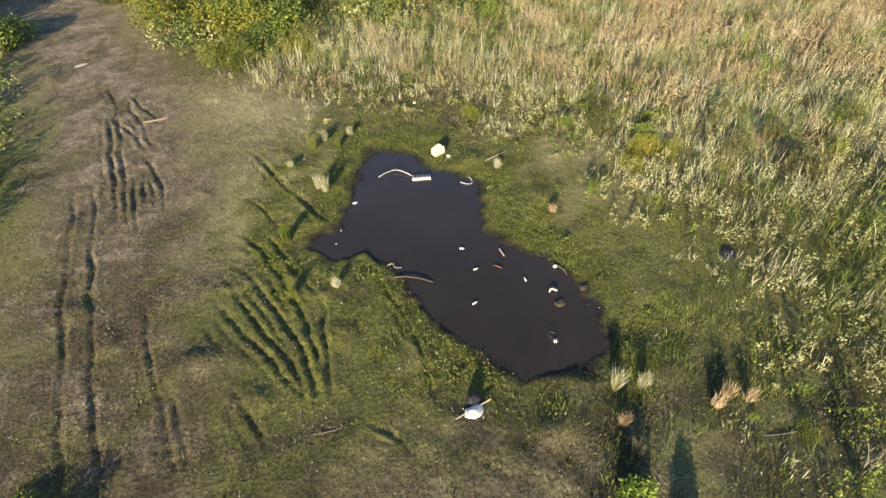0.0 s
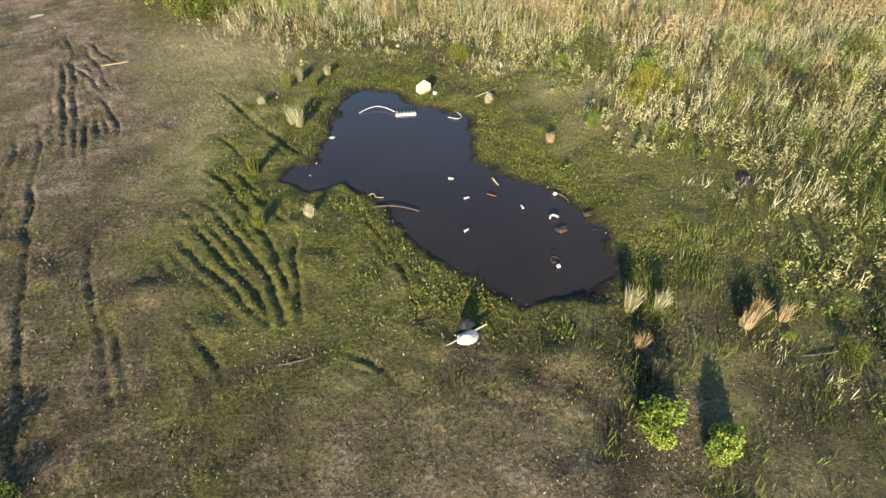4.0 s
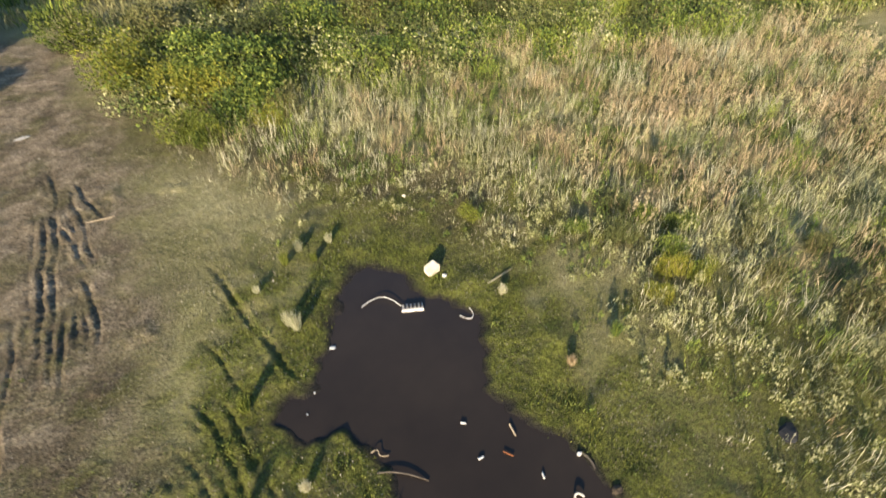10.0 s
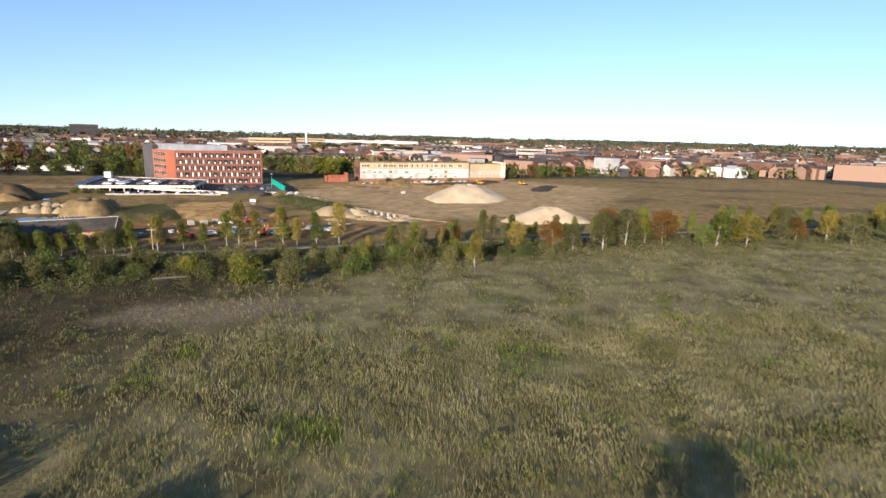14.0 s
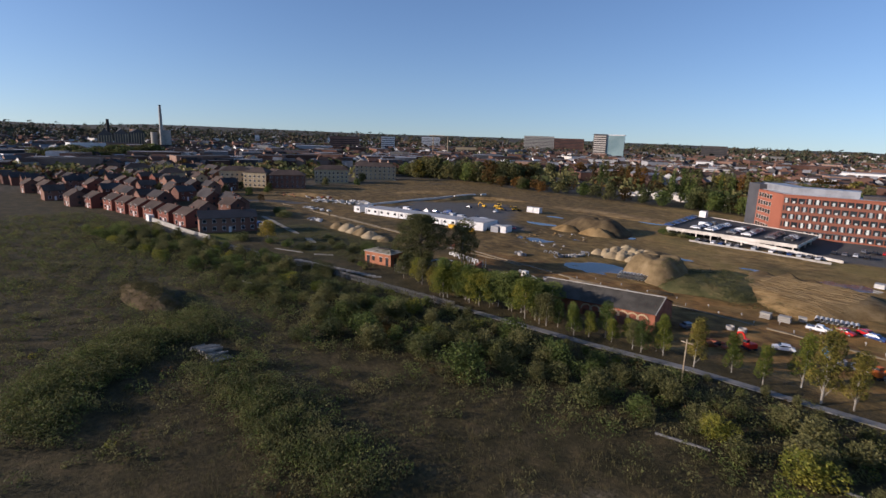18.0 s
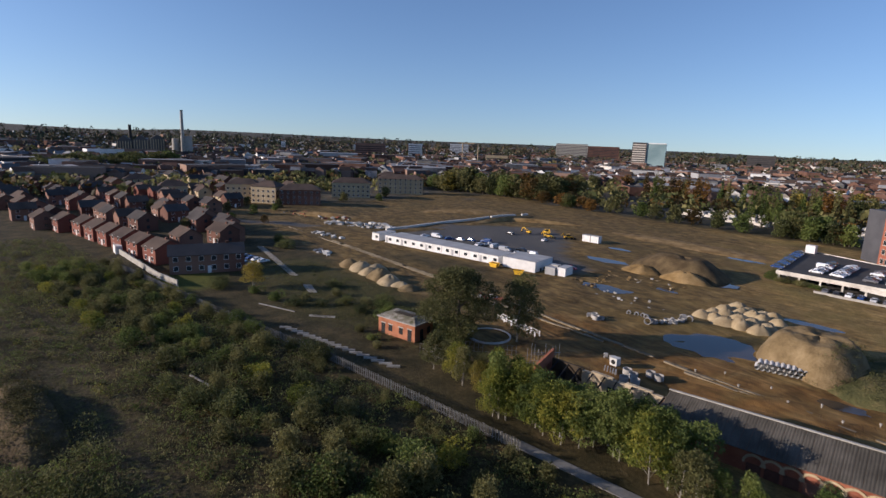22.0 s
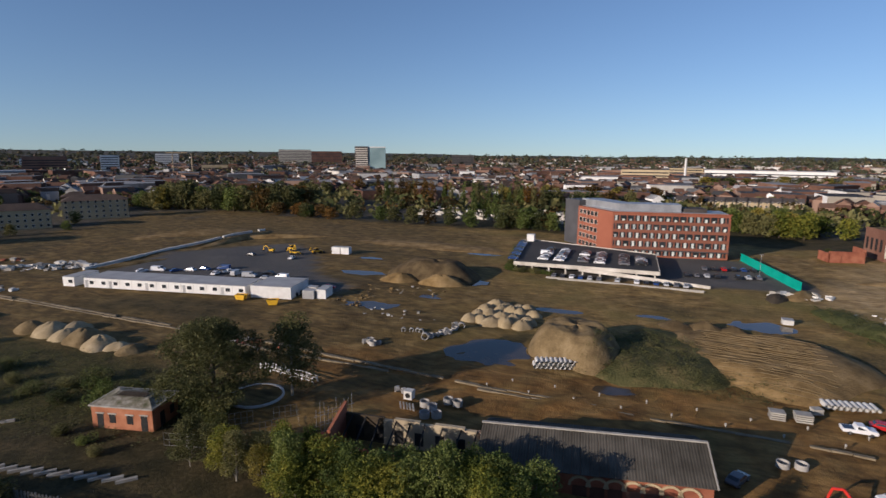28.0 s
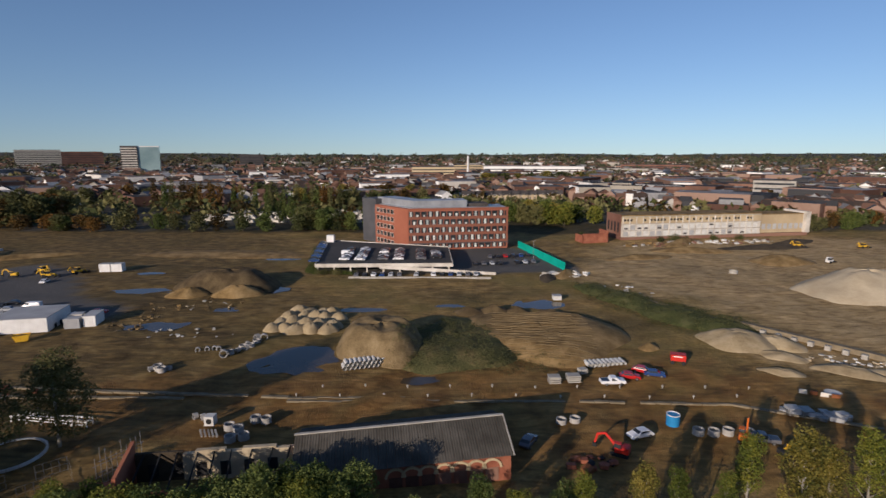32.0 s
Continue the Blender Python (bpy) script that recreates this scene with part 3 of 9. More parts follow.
def ground_material():
    m = bpy.data.materials.new("ground_cover")
    m.use_nodes = True
    t = m.node_tree
    N, L = t.nodes.new, t.links.new
    bsdf = t.nodes["Principled BSDF"]
    where = N("ShaderNodeNewGeometry").outputs["Position"]

    def tex(scale, detail=6, rough=0.6):
        n = N("ShaderNodeTexNoise")
        n.inputs["Scale"].default_value, n.inputs["Detail"].default_value, n.inputs["Roughness"].default_value = scale, detail, rough
        L(where, n.inputs["Vector"])
        return n.outputs["Fac"]

    def ramp(fac, *stops):
        r = N("ShaderNodeValToRGB")
        for k, (p, c) in enumerate(stops):
            el = r.color_ramp.elements[k] if k < 2 else r.color_ramp.elements.new(p)
            el.position, el.color = p, (*c, 1)
        L(fac, r.inputs["Fac"])
        return r.outputs["Color"]

    def mix(fac, a, b, mode="MIX"):
        n = N("ShaderNodeMix")
        n.data_type, n.blend_type = "RGBA", mode
        if isinstance(fac, float):
            n.inputs["Factor"].default_value = fac
        else:
            L(fac, n.inputs["Factor"])
        L(a, n.inputs[6])
        L(b, n.inputs[7])
        return n.outputs[2]

    def math_(op, a, b):
        n = N("ShaderNodeMath")
        n.operation = op
        n.use_clamp = True
        for k, v in enumerate((a, b)):
            if isinstance(v, (int, float)):
                n.inputs[k].default_value = v
            else:
                L(v, n.inputs[k])
        return n.outputs[0]

    def cover(name):
        a, s = N("ShaderNodeAttribute"), N("ShaderNodeSeparateColor")
        a.attribute_name = name
        L(a.outputs["Color"], s.inputs[0])
        return s.outputs

    big, mid, fine, grit = tex(0.035, 5), tex(0.22, 6), tex(1.7, 7, 0.72), tex(14, 6, 0.8)
    field = ramp(mid, (0.3, (0.036, 0.033, 0.012)), (0.5, (0.076, 0.061, 0.026)), (0.7, (0.135, 0.1, 0.048)))
    field = mix(0.6, field, ramp(grit, (0.35, (0.35, 0.34, 0.3)), (0.65, (1.0, 1.0, 0.95))), "MULTIPLY")
    field = mix(0.8, field, ramp(fine, (0.36, (0.4, 0.42, 0.38)), (0.62, (1.25, 1.2, 1.1))), "MULTIPLY")
    earth = ramp(mid, (0.3, (0.16, 0.1, 0.032)), (0.52, (0.325, 0.212, 0.074)), (0.75, (0.48, 0.335, 0.135)))
    earth = mix(0.55, earth, ramp(fine, (0.35, (0.5, 0.48, 0.45)), (0.65, (1.0, 1.0, 1.0))), "MULTIPLY")
    swept = N("ShaderNodeMapping")
    swept.inputs["Scale"].default_value = (0.085, 0.3, 0.3)
    swept.inputs["Rotation"].default_value = (0, 0, 0.12)
    L(where, swept.inputs["Vector"])
    streak = N("ShaderNodeTexNoise")
    streak.inputs["Scale"].default_value, streak.inputs["Detail"].default_value, streak.inputs["Distortion"].default_value = 1.6, 8, 1.6
    L(swept.outputs[0], streak.inputs["Vector"])
    earth = mix(0.75, earth, ramp(streak.outputs["Fac"], (0.34, (0.42, 0.4, 0.4)), (0.5, (0.85, 0.85, 0.82)), (0.68, (1.35, 1.3, 1.2))), "MULTIPLY")
    olive = ramp(fine, (0.3, (0.1, 0.078, 0.02)), (0.7, (0.28, 0.208, 0.062)))
    earth = mix(ramp(big, (0.45, (0, 0, 0)), (0.62, (0.75, 0.75, 0.75))), earth, olive)
    green = ramp(fine, (0.32, (0.054, 0.059, 0.01)), (0.5, (0.113, 0.121, 0.021)), (0.68, (0.19, 0.188, 0.042)))
    green = mix(0.9, green, ramp(grit, (0.4, (0.3, 0.29, 0.26)), (0.62, (1.35, 1.35, 1.2))), "MULTIPLY")
    soil = ramp(fine, (0.3, (0.036, 0.027, 0.015)), (0.5, (0.08, 0.062, 0.034)), (0.72, (0.17, 0.138, 0.082)))
    soil = mix(0.95, soil, ramp(grit, (0.38, (0.2, 0.19, 0.18)), (0.64, (1.35, 1.32, 1.26))), "MULTIPLY")
    hard = ramp(fine, (0.3, (0.07, 0.066, 0.062)), (0.7, (0.135, 0.126, 0.113)))
    pale = ramp(mid, (0.3, (0.33, 0.222, 0.096)), (0.7, (0.56, 0.405, 0.21)))
    pale = mix(0.8, pale, ramp(streak.outputs["Fac"], (0.36, (0.5, 0.45, 0.4)), (0.5, (0.95, 0.93, 0.9)), (0.66, (1.3, 1.28, 1.22))), "MULTIPLY")
    mudw = ramp(fine, (0.3, (0.012, 0.01, 0.008)), (0.7, (0.028, 0.023, 0.018)))
    town = ramp(mid, (0.3, (0.03, 0.035, 0.016)), (0.5, (0.07, 0.062, 0.045)), (0.7, (0.12, 0.1, 0.08)))
    a, b, c = cover("cover"), cover("cover_b"), cover("cover_c")

    def ragged(v, amount=1.2):
        n = N("ShaderNodeMath")
        n.operation = "MULTIPLY_ADD"
        n.use_clamp = True
        edge = math_("MULTIPLY", v, 4.0)
        n2 = N("ShaderNodeMath")
        n2.operation = "MULTIPLY_ADD"
        n2.inputs[1].default_value = amount
        L(fine, n2.inputs[0])
        n2.inputs[2].default_value = -0.5 * amount
        n3 = N("ShaderNodeMath")
        n3.operation = "MULTIPLY"
        L(n2.outputs[0], n3.inputs[0])
        L(edge, n3.inputs[1])
        n4 = N("ShaderNodeMath")
        n4.operation = "ADD"
        n4.use_clamp = True
        L(v, n4.inputs[0])
        L(n3.outputs[0], n4.inputs[1])
        return n4.outputs[0]

    dry = ramp(mid, (0.3, (0.165, 0.148, 0.062)), (0.5, (0.295, 0.264, 0.122)), (0.7, (0.42, 0.368, 0.19)))
    dry = mix(0.5, dry, ramp(grit, (0.35, (0.5, 0.48, 0.42)), (0.65, (1.0, 1.0, 0.95))), "MULTIPLY")
    clump = tex(0.9, 7, 0.7)
    soil = mix(ramp(clump, (0.47, (0, 0, 0)), (0.56, (0.95, 0.95, 0.95))), soil, mix(0.35, green, soil))
    col = mix(c[1], mix(c[0], field, town), dry)
    # a darker version of the earth colours
    earth_deep = ramp(mid, (0.3, (0.062, 0.04, 0.014)), (0.52, (0.142, 0.093, 0.033)), (0.75, (0.24, 0.165, 0.066)))
    earth_deep = mix(0.85, earth_deep, ramp(streak.outputs["Fac"], (0.34, (0.4, 0.39, 0.38)), (0.5, (0.85, 0.85, 0.82)), (0.68, (1.4, 1.35, 1.25))), "MULTIPLY")
    dark_earth = cover("cover_d")
    earth = mix(ragged(dark_earth[1]), earth, earth_deep)
    col = mix(ragged(a[0]), col, earth)
    wet = ramp(mid, (0.3, (0.1, 0.052, 0.014)), (0.5, (0.22, 0.118, 0.034)), (0.72, (0.34, 0.195, 0.065)))
    wet = mix(0.75, wet, ramp(streak.outputs["Fac"], (0.34, (0.5, 0.48, 0.46)), (0.6, (1.15, 1.1, 1.05))), "MULTIPLY")
    col = mix(ragged(dark_earth[0]), col, wet)
    col = mix(ragged(b[2]), col, pale)
    col = mix(ragged(a[1]), col, green)
    col = mix(ragged(b[0], 1.6), col, soil)
    bare_soil = ramp(fine, (0.3, (0.13, 0.098, 0.062)), (0.5, (0.27, 0.212, 0.138)), (0.72, (0.46, 0.375, 0.255)))
    bare_soil = mix(0.9, bare_soil, ramp(grit, (0.38, (0.2, 0.19, 0.18)), (0.64, (1.35, 1.32, 1.26))), "MULTIPLY")
    col = mix(ragged(c[2], 1.6), col, bare_soil)
    col = mix(a[2], col, hard)
    col = mix(b[1], col, mudw)
    L(col, bsdf.inputs["Base Color"])
    bsdf.inputs["Roughness"].default_value = 0.92
    bsdf.inputs["Specular IOR Level"].default_value = 0.2
    b1, b2 = N("ShaderNodeBump"), N("ShaderNodeBump")
    b1.inputs["Strength"].default_value, b1.inputs["Distance"].default_value = 0.9, 0.25
    b2.inputs["Strength"].default_value, b2.inputs["Distance"].default_value = 0.8, 0.04
    L(fine, b1.inputs["Height"])
    L(grit, b2.inputs["Height"])
    L(b1.outputs[0], b2.inputs["Normal"])
    L(b2.outputs[0], bsdf.inputs["Normal"])
    return m


ground = tagged(new("ground", build_ground()), "open ground of mud, moss, dry grass and earth", "ground", kind="structure")
ground.data.materials.append(ground_material())


def water_material(name, colour, rough):
    m = surface(name, [colour, tuple(v * 1.5 for v in colour)], 0.4, 3, rough, 0, gloss=0.34)
    t = m.node_tree
    n, b = t.nodes.new("ShaderNodeTexNoise"), t.nodes.new("ShaderNodeBump")
    n.inputs["Scale"].default_value = 2.5
    b.inputs["Strength"].default_value, b.inputs["Distance"].default_value = 0.12, 0.02
    t.links.new(n.outputs["Fac"], b.inputs["Height"])
    t.links.new(b.outputs["Normal"], t.nodes["Principled BSDF"].inputs["Normal"])
    return m


M["pond_water"] = water_material("pond_water", (0.02, 0.0145, 0.0095), 0.04)
M["puddle_water"] = water_material("puddle_water", (0.05, 0.038, 0.026), 0.08)


def sheet(name, cx, cy, z, rx, ry, mat, n=40, ragged=0.0):
    def lobe(k):
        a = k * math.tau / n
        return 1 + ragged * (math.sin(2 * a + cx) + 0.8 * math.sin(3 * a + cy) + 0.5 * math.sin(7 * a + cx + cy))

    s = Shape()
    s.poly([(cx + rx * lobe(k) * math.cos(k * math.tau / n), cy + ry * lobe(k) * math.sin(k * math.tau / n), z) for k in range(n)], [tuple(range(n))])
    return new(name, s.mesh(name, mat))


water = tagged(sheet("water", 56.2, -96, -0.012, 4.2, 6.2, M["pond_water"]), "still murky brown pond water", "pond", kind="structure")
for px, py, rx, ry in POOLS:
    tagged(sheet("water", px, py, -0.16, rx * 1.1, ry * 1.1, M["puddle_water"], 56, 0.13), "shallow muddy puddle on the bare earth", "puddle", kind="structure")


# ---- the red office ----
def wall_frame(a, b):
    """Origin, unit along and unit out (to the right of a to b) of a wall line."""
    a, b = Vector((*a, 0)), Vector((*b, 0))
    d = (b - a)
    return a, d.normalized(), Vector((d.y, -d.x, 0)).normalized(), d.length


def placed(a, d, out, s, o, z):
    p = a + d * s + out * o
    return Matrix.Translation((p.x, p.y, z)) @ Matrix.Rotation(math.atan2(d.y, d.x), 4, "Z")


def prism(poly, z0, z1, slot=0, shape=None):
    s = shape or Shape()
    n = len(poly)
    s.poly([(x, y, z0) for x, y in poly] + [(x, y, z1) for x, y in poly],
           [tuple(range(n))[::-1], tuple(range(n, 2 * n))] + [(k, (k + 1) % n, n + (k + 1) % n, n + k) for k in range(n)], slot)
    return s


def window_kit(w, h, name="window"):
    """Meshes of a frame and its pane, the frame on the wall plane, facing -y."""
    fr = Shape()
    for x0, x1, z0, z1 in ((-w / 2, w / 2, 0, 0.09), (-w / 2, w / 2, h - 0.09, h), (-w / 2, -w / 2 + 0.09, 0.09, h - 0.09), (w / 2 - 0.09, w / 2, 0.09, h - 0.09)):
        fr.box(x0, -0.06, z0, x1, 0.02, z1)
    pn = Shape().box(-w / 2 + 0.09, -0.02, 0.09, w / 2 - 0.09, 0.01, h - 0.09)
    return fr, pn


def add_windows(parent, a, b, rows, xs, w, h, frame_mat, pane_mat, z_of):
    """Windows along a wall line, each with its own frame and pane."""
    fr, pn = window_kit(w, h)
    fm, pm = fr.mesh("frame", frame_mat), pn.mesh("pane", pane_mat)
    o, d, out, length = wall_frame(a, b)
    inv = parent.matrix_basis.inverted()
    for r in range(rows):
        for s in xs:
            win = new("window", fm)
            win.parent = parent
            win.matrix_basis = inv @ placed(o, d, out, s, 0.0, z_of(r))
            p = new("pane", pm)
            p.parent = win


M["office_brown"] = surface("office_brown", [(0.18, 0.07, 0.044), (0.24, 0.095, 0.06)], 0.15, 3, 0.75, 0.1)
M["blind"] = surface("blind", [(0.3, 0.33, 0.33), (0.62, 0.64, 0.6)], 0.3, 2, 0.6, 0, spread=0.8)


def red_office():
    A, B, B2, I, C2, C = (-18, 214), (23, 221), (20.6, 235.5), (-13.5, 229.8), (-27.5, 249.5), (-39, 241)
    H = 16.8
    ob = thing("office_building", 0, 0, 0, 0, "five-storey red-clad office block with rows of windows and grey rooftop plant", "office building")
    part("wall", prism([A, B, B2, I, C2, C], 0, H), M["office_red"], ob, "red terracotta-clad wall")
    part("tower", prism([(-33.5, 234), (-27, 238.6), (-33, 247), (-40.5, 241.5)], 0, H + 2.4), M["office_dark"], ob, "dark grey stair tower")
    rf = prism([(-17, 216), (22, 222.6), (20, 234.4), (-13.8, 228.6), (-27.4, 248), (-37, 241)], H, H + 0.25)
    part("roof", rf, M["roof_metal"], ob, "flat grey roof")
    part("plant_room", prism([(-16, 218), (6, 221.6), (4.6, 230), (-14, 227), (-26, 243), (-33, 238)], H + 0.25, H + 3.0), M["roof_metal"], ob, "grey louvred rooftop plant room")
    part("solar_panels", prism([(6.8, 222.5), (15, 223.9), (13.6, 231.6), (5.5, 230.2)], H + 0.26, H + 1.6), M["slate"], ob, "dark rooftop panels")
    o, d, out, n = wall_frame(A, B)
    # storey bands of glass behind piers
    for r in range(5):
        z = 0.7 + r * 3.25
        s = Shape()
        s.box(0.5, -0.10, z, n - 0.8, 0.05, z + 2.05)
        band = part("glazing", s, M["glass_dark"], ob, "dark ribbon glazing")
        band.matrix_basis = placed(o, d, out, 0, 0, 0)
    xs = [1.3 + k * 1.33 for k in range(30)]
    pale = Shape().box(-0.42, -0.16, 0, 0.42, -0.08, 2.0).mesh("panel", M["blind"])
    pier = Shape().box(-0.2, -0.34, 0, 0.2, -0.08, 2.1).mesh("pier", M["office_brown"])
    for r in range(5):
        for k, sx in enumerate(xs):
            p = new("pier" if (k + r) % 2 else "panel", pier if (k + r) % 2 else pale)
            p.parent = ob
            p.matrix_basis = placed(o, d, out, sx, 0, 0.72 + r * 3.25) @ Matrix.Diagonal((1, 1, 1.0 if (k + r) % 2 else R.choice([1.0, 0.95, 0.6, 0.35]), 1))
    for r in range(4):
        s = Shape().box(0.4, -0.3, 0, n, -0.02, 1.15)
        part("spandrel", s, M["office_brown"], ob).matrix_basis = placed(o, d, out, 0, 0, 2.78 + r * 3.25)
    add_windows(ob, (-33.5, 233.8), (-18.1, 213.95), 5, [2.0, 4.9, 7.8, 10.7, 13.6], 2.2, 1.9, M["white_dirty"], M["glass_dark"], lambda r: 0.8 + r * 3.25)
    part("parapet", Shape().box(-0.2, -0.35, 0, n + 0.2, 0.1, 0.35), M["office_red"], ob).matrix_basis = placed(o, d, out, 0, 0, H - 0.1)
    part("canopy", Shape().box(1, -1.0, 0, n, -0.35, 0.3), M["office_dark"], ob).matrix_basis = placed(o, d, out, 0, 0, 2.6)


red_office()


# ---- cars ----
def car_mesh(kind="saloon"):
    """Body, cabin glass, four wheels; x forward, 4.4 m long."""
    body = bmesh.new()
    prof = {"saloon": [(-2.15, 0.35), (-2.2, 0.75), (-1.75, 0.95), (-1.2, 1.42), (0.35, 1.45), (1.05, 1.0), (2.05, 0.82), (2.2, 0.5), (2.15, 0.3)],
            "van": [(-2.6, 0.4), (-2.65, 1.2), (-2.55, 2.05), (1.1, 2.1), (1.75, 1.35), (2.55, 1.1), (2.6, 0.6), (2.5, 0.35)],
            "pickup": [(-2.6, 0.45), (-2.6, 1.05), (-0.75, 1.05), (-0.6, 1.7), (0.6, 1.72), (1.15, 1.2), (2.4, 1.05), (2.5, 0.7), (2.4, 0.4)]}[kind]
    hw = 0.88 if kind == "saloon" else 0.97
    left = [body.verts.new((x, -hw * (0.86 if z > 1.2 else 1), z)) for x, z in prof]
    right = [body.verts.new((x, hw * (0.86 if z > 1.2 else 1), z)) for x, z in prof]
    body.faces.new(left)
    body.faces.new(right[::-1])
    for k in range(len(prof)):
        j = (k + 1) % len(prof)
        body.faces.new((left[j], left[k], right[k], right[j]))
    bmesh.ops.recalc_face_normals(body, faces=body.faces)
    bmesh.ops.bevel(body, geom=list(body.edges), offset=0.05, segments=1, affect="EDGES")
    return body, prof, hw


def car_parts(kind):
    body, prof, hw = car_mesh(kind)
    me = bpy.data.meshes.new("body")
    body.to_mesh(me)
    body.free()
    g = Shape()
    if kind == "saloon":
        for sy in (-1, 1):
            g.poly([(-1.5, sy * (hw + 0.005), 0.98), (0.85, sy * (hw + 0.005), 1.0), (0.3, sy * hw * 0.885, 1.38), (-1.15, sy * hw * 0.885, 1.36)], [(0, 1, 2, 3)])
        g.poly([(0.45, -0.7, 1.42), (0.45, 0.7, 1.42), (1.0, 0.76, 1.06), (1.0, -0.76, 1.06)], [(0, 1, 2, 3)])
        g.poly([(-1.28, -0.7, 1.38), (-1.28, 0.7, 1.38), (-1.68, 0.74, 1.03), (-1.68, -0.74, 1.03)], [(0, 3, 2, 1)])
    elif kind == "van":
        g.poly([(1.2, -0.78, 2.04), (1.2, 0.78, 2.04), (1.74, 0.84, 1.42), (1.74, -0.84, 1.42)], [(0, 1, 2, 3)])
        for sy in (-1, 1):
            g.poly([(0.3, sy * (hw + 0.01), 1.35), (1.5, sy * (hw + 0.01), 1.3), (1.05, sy * (hw * 0.87), 1.95), (0.3, sy * (hw * 0.87), 1.95)], [(0, 1, 2, 3)])
    else:
        g.poly([(0.66, -0.76, 1.68), (0.66, 0.76, 1.68), (1.12, 0.84, 1.24), (1.12, -0.84, 1.24)], [(0, 1, 2, 3)])
        for sy in (-1, 1):
            g.poly([(-0.55, sy * (hw + 0.01), 1.12), (0.95, sy * (hw + 0.01), 1.15), (0.5, sy * hw * 0.88, 1.64), (-0.5, sy * hw * 0.88, 1.62)], [(0, 1, 2, 3)])
        g.box(-2.45, -0.8, 1.056, -0.85, 0.8, 1.062)
    wheel = Shape().tube((0, -0.11, 0), (0, 0.11, 0), 0.33, n=12).mesh("wheel", M["tyre"])
    rim = Shape().tube((0, -0.125, 0), (0, 0.125, 0), 0.19, n=8).mesh("rim", M["steel"])
    return me, g.mesh("glass", M["glass_dark"]), wheel, rim, hw


CAR = {k: car_parts(k) for k in ("saloon", "van", "pickup")}
CAR_WORDS = {"saloon": "hatchback car", "van": "panel van", "pickup": "pickup truck"}


def car(x, y, rz, colour, kind="saloon", z=0.0, group="cars parked on the deck", where="parked on the car park deck"):
    me, gl, wheel, rim, hw = CAR[kind]
    ob = thing("van" if kind == "van" else "pickup_truck" if kind == "pickup" else "car", x, y, z, rz, f"{colour} {CAR_WORDS[kind]} {where}", "car", group)
    ob.scale = (0.84, 0.84, 0.84)
    key = "body_" + kind + colour
    if key not in M:
        M[key] = me.copy()
        M[key].materials.append(M["car_" + colour])
    part("body", M[key], None, ob)
    part("glass", gl, None, ob, "dark tinted car windows")
    base = {"saloon": 1.35, "van": 1.6, "pickup": 1.55}[kind]
    for wx in (-base, base):
        for wy in (-hw + 0.08, hw - 0.08):
            w = part("wheel", wheel, None, ob)
            w.location = (wx, wy, 0.33)
            part("rim", rim, None, w)
    return ob


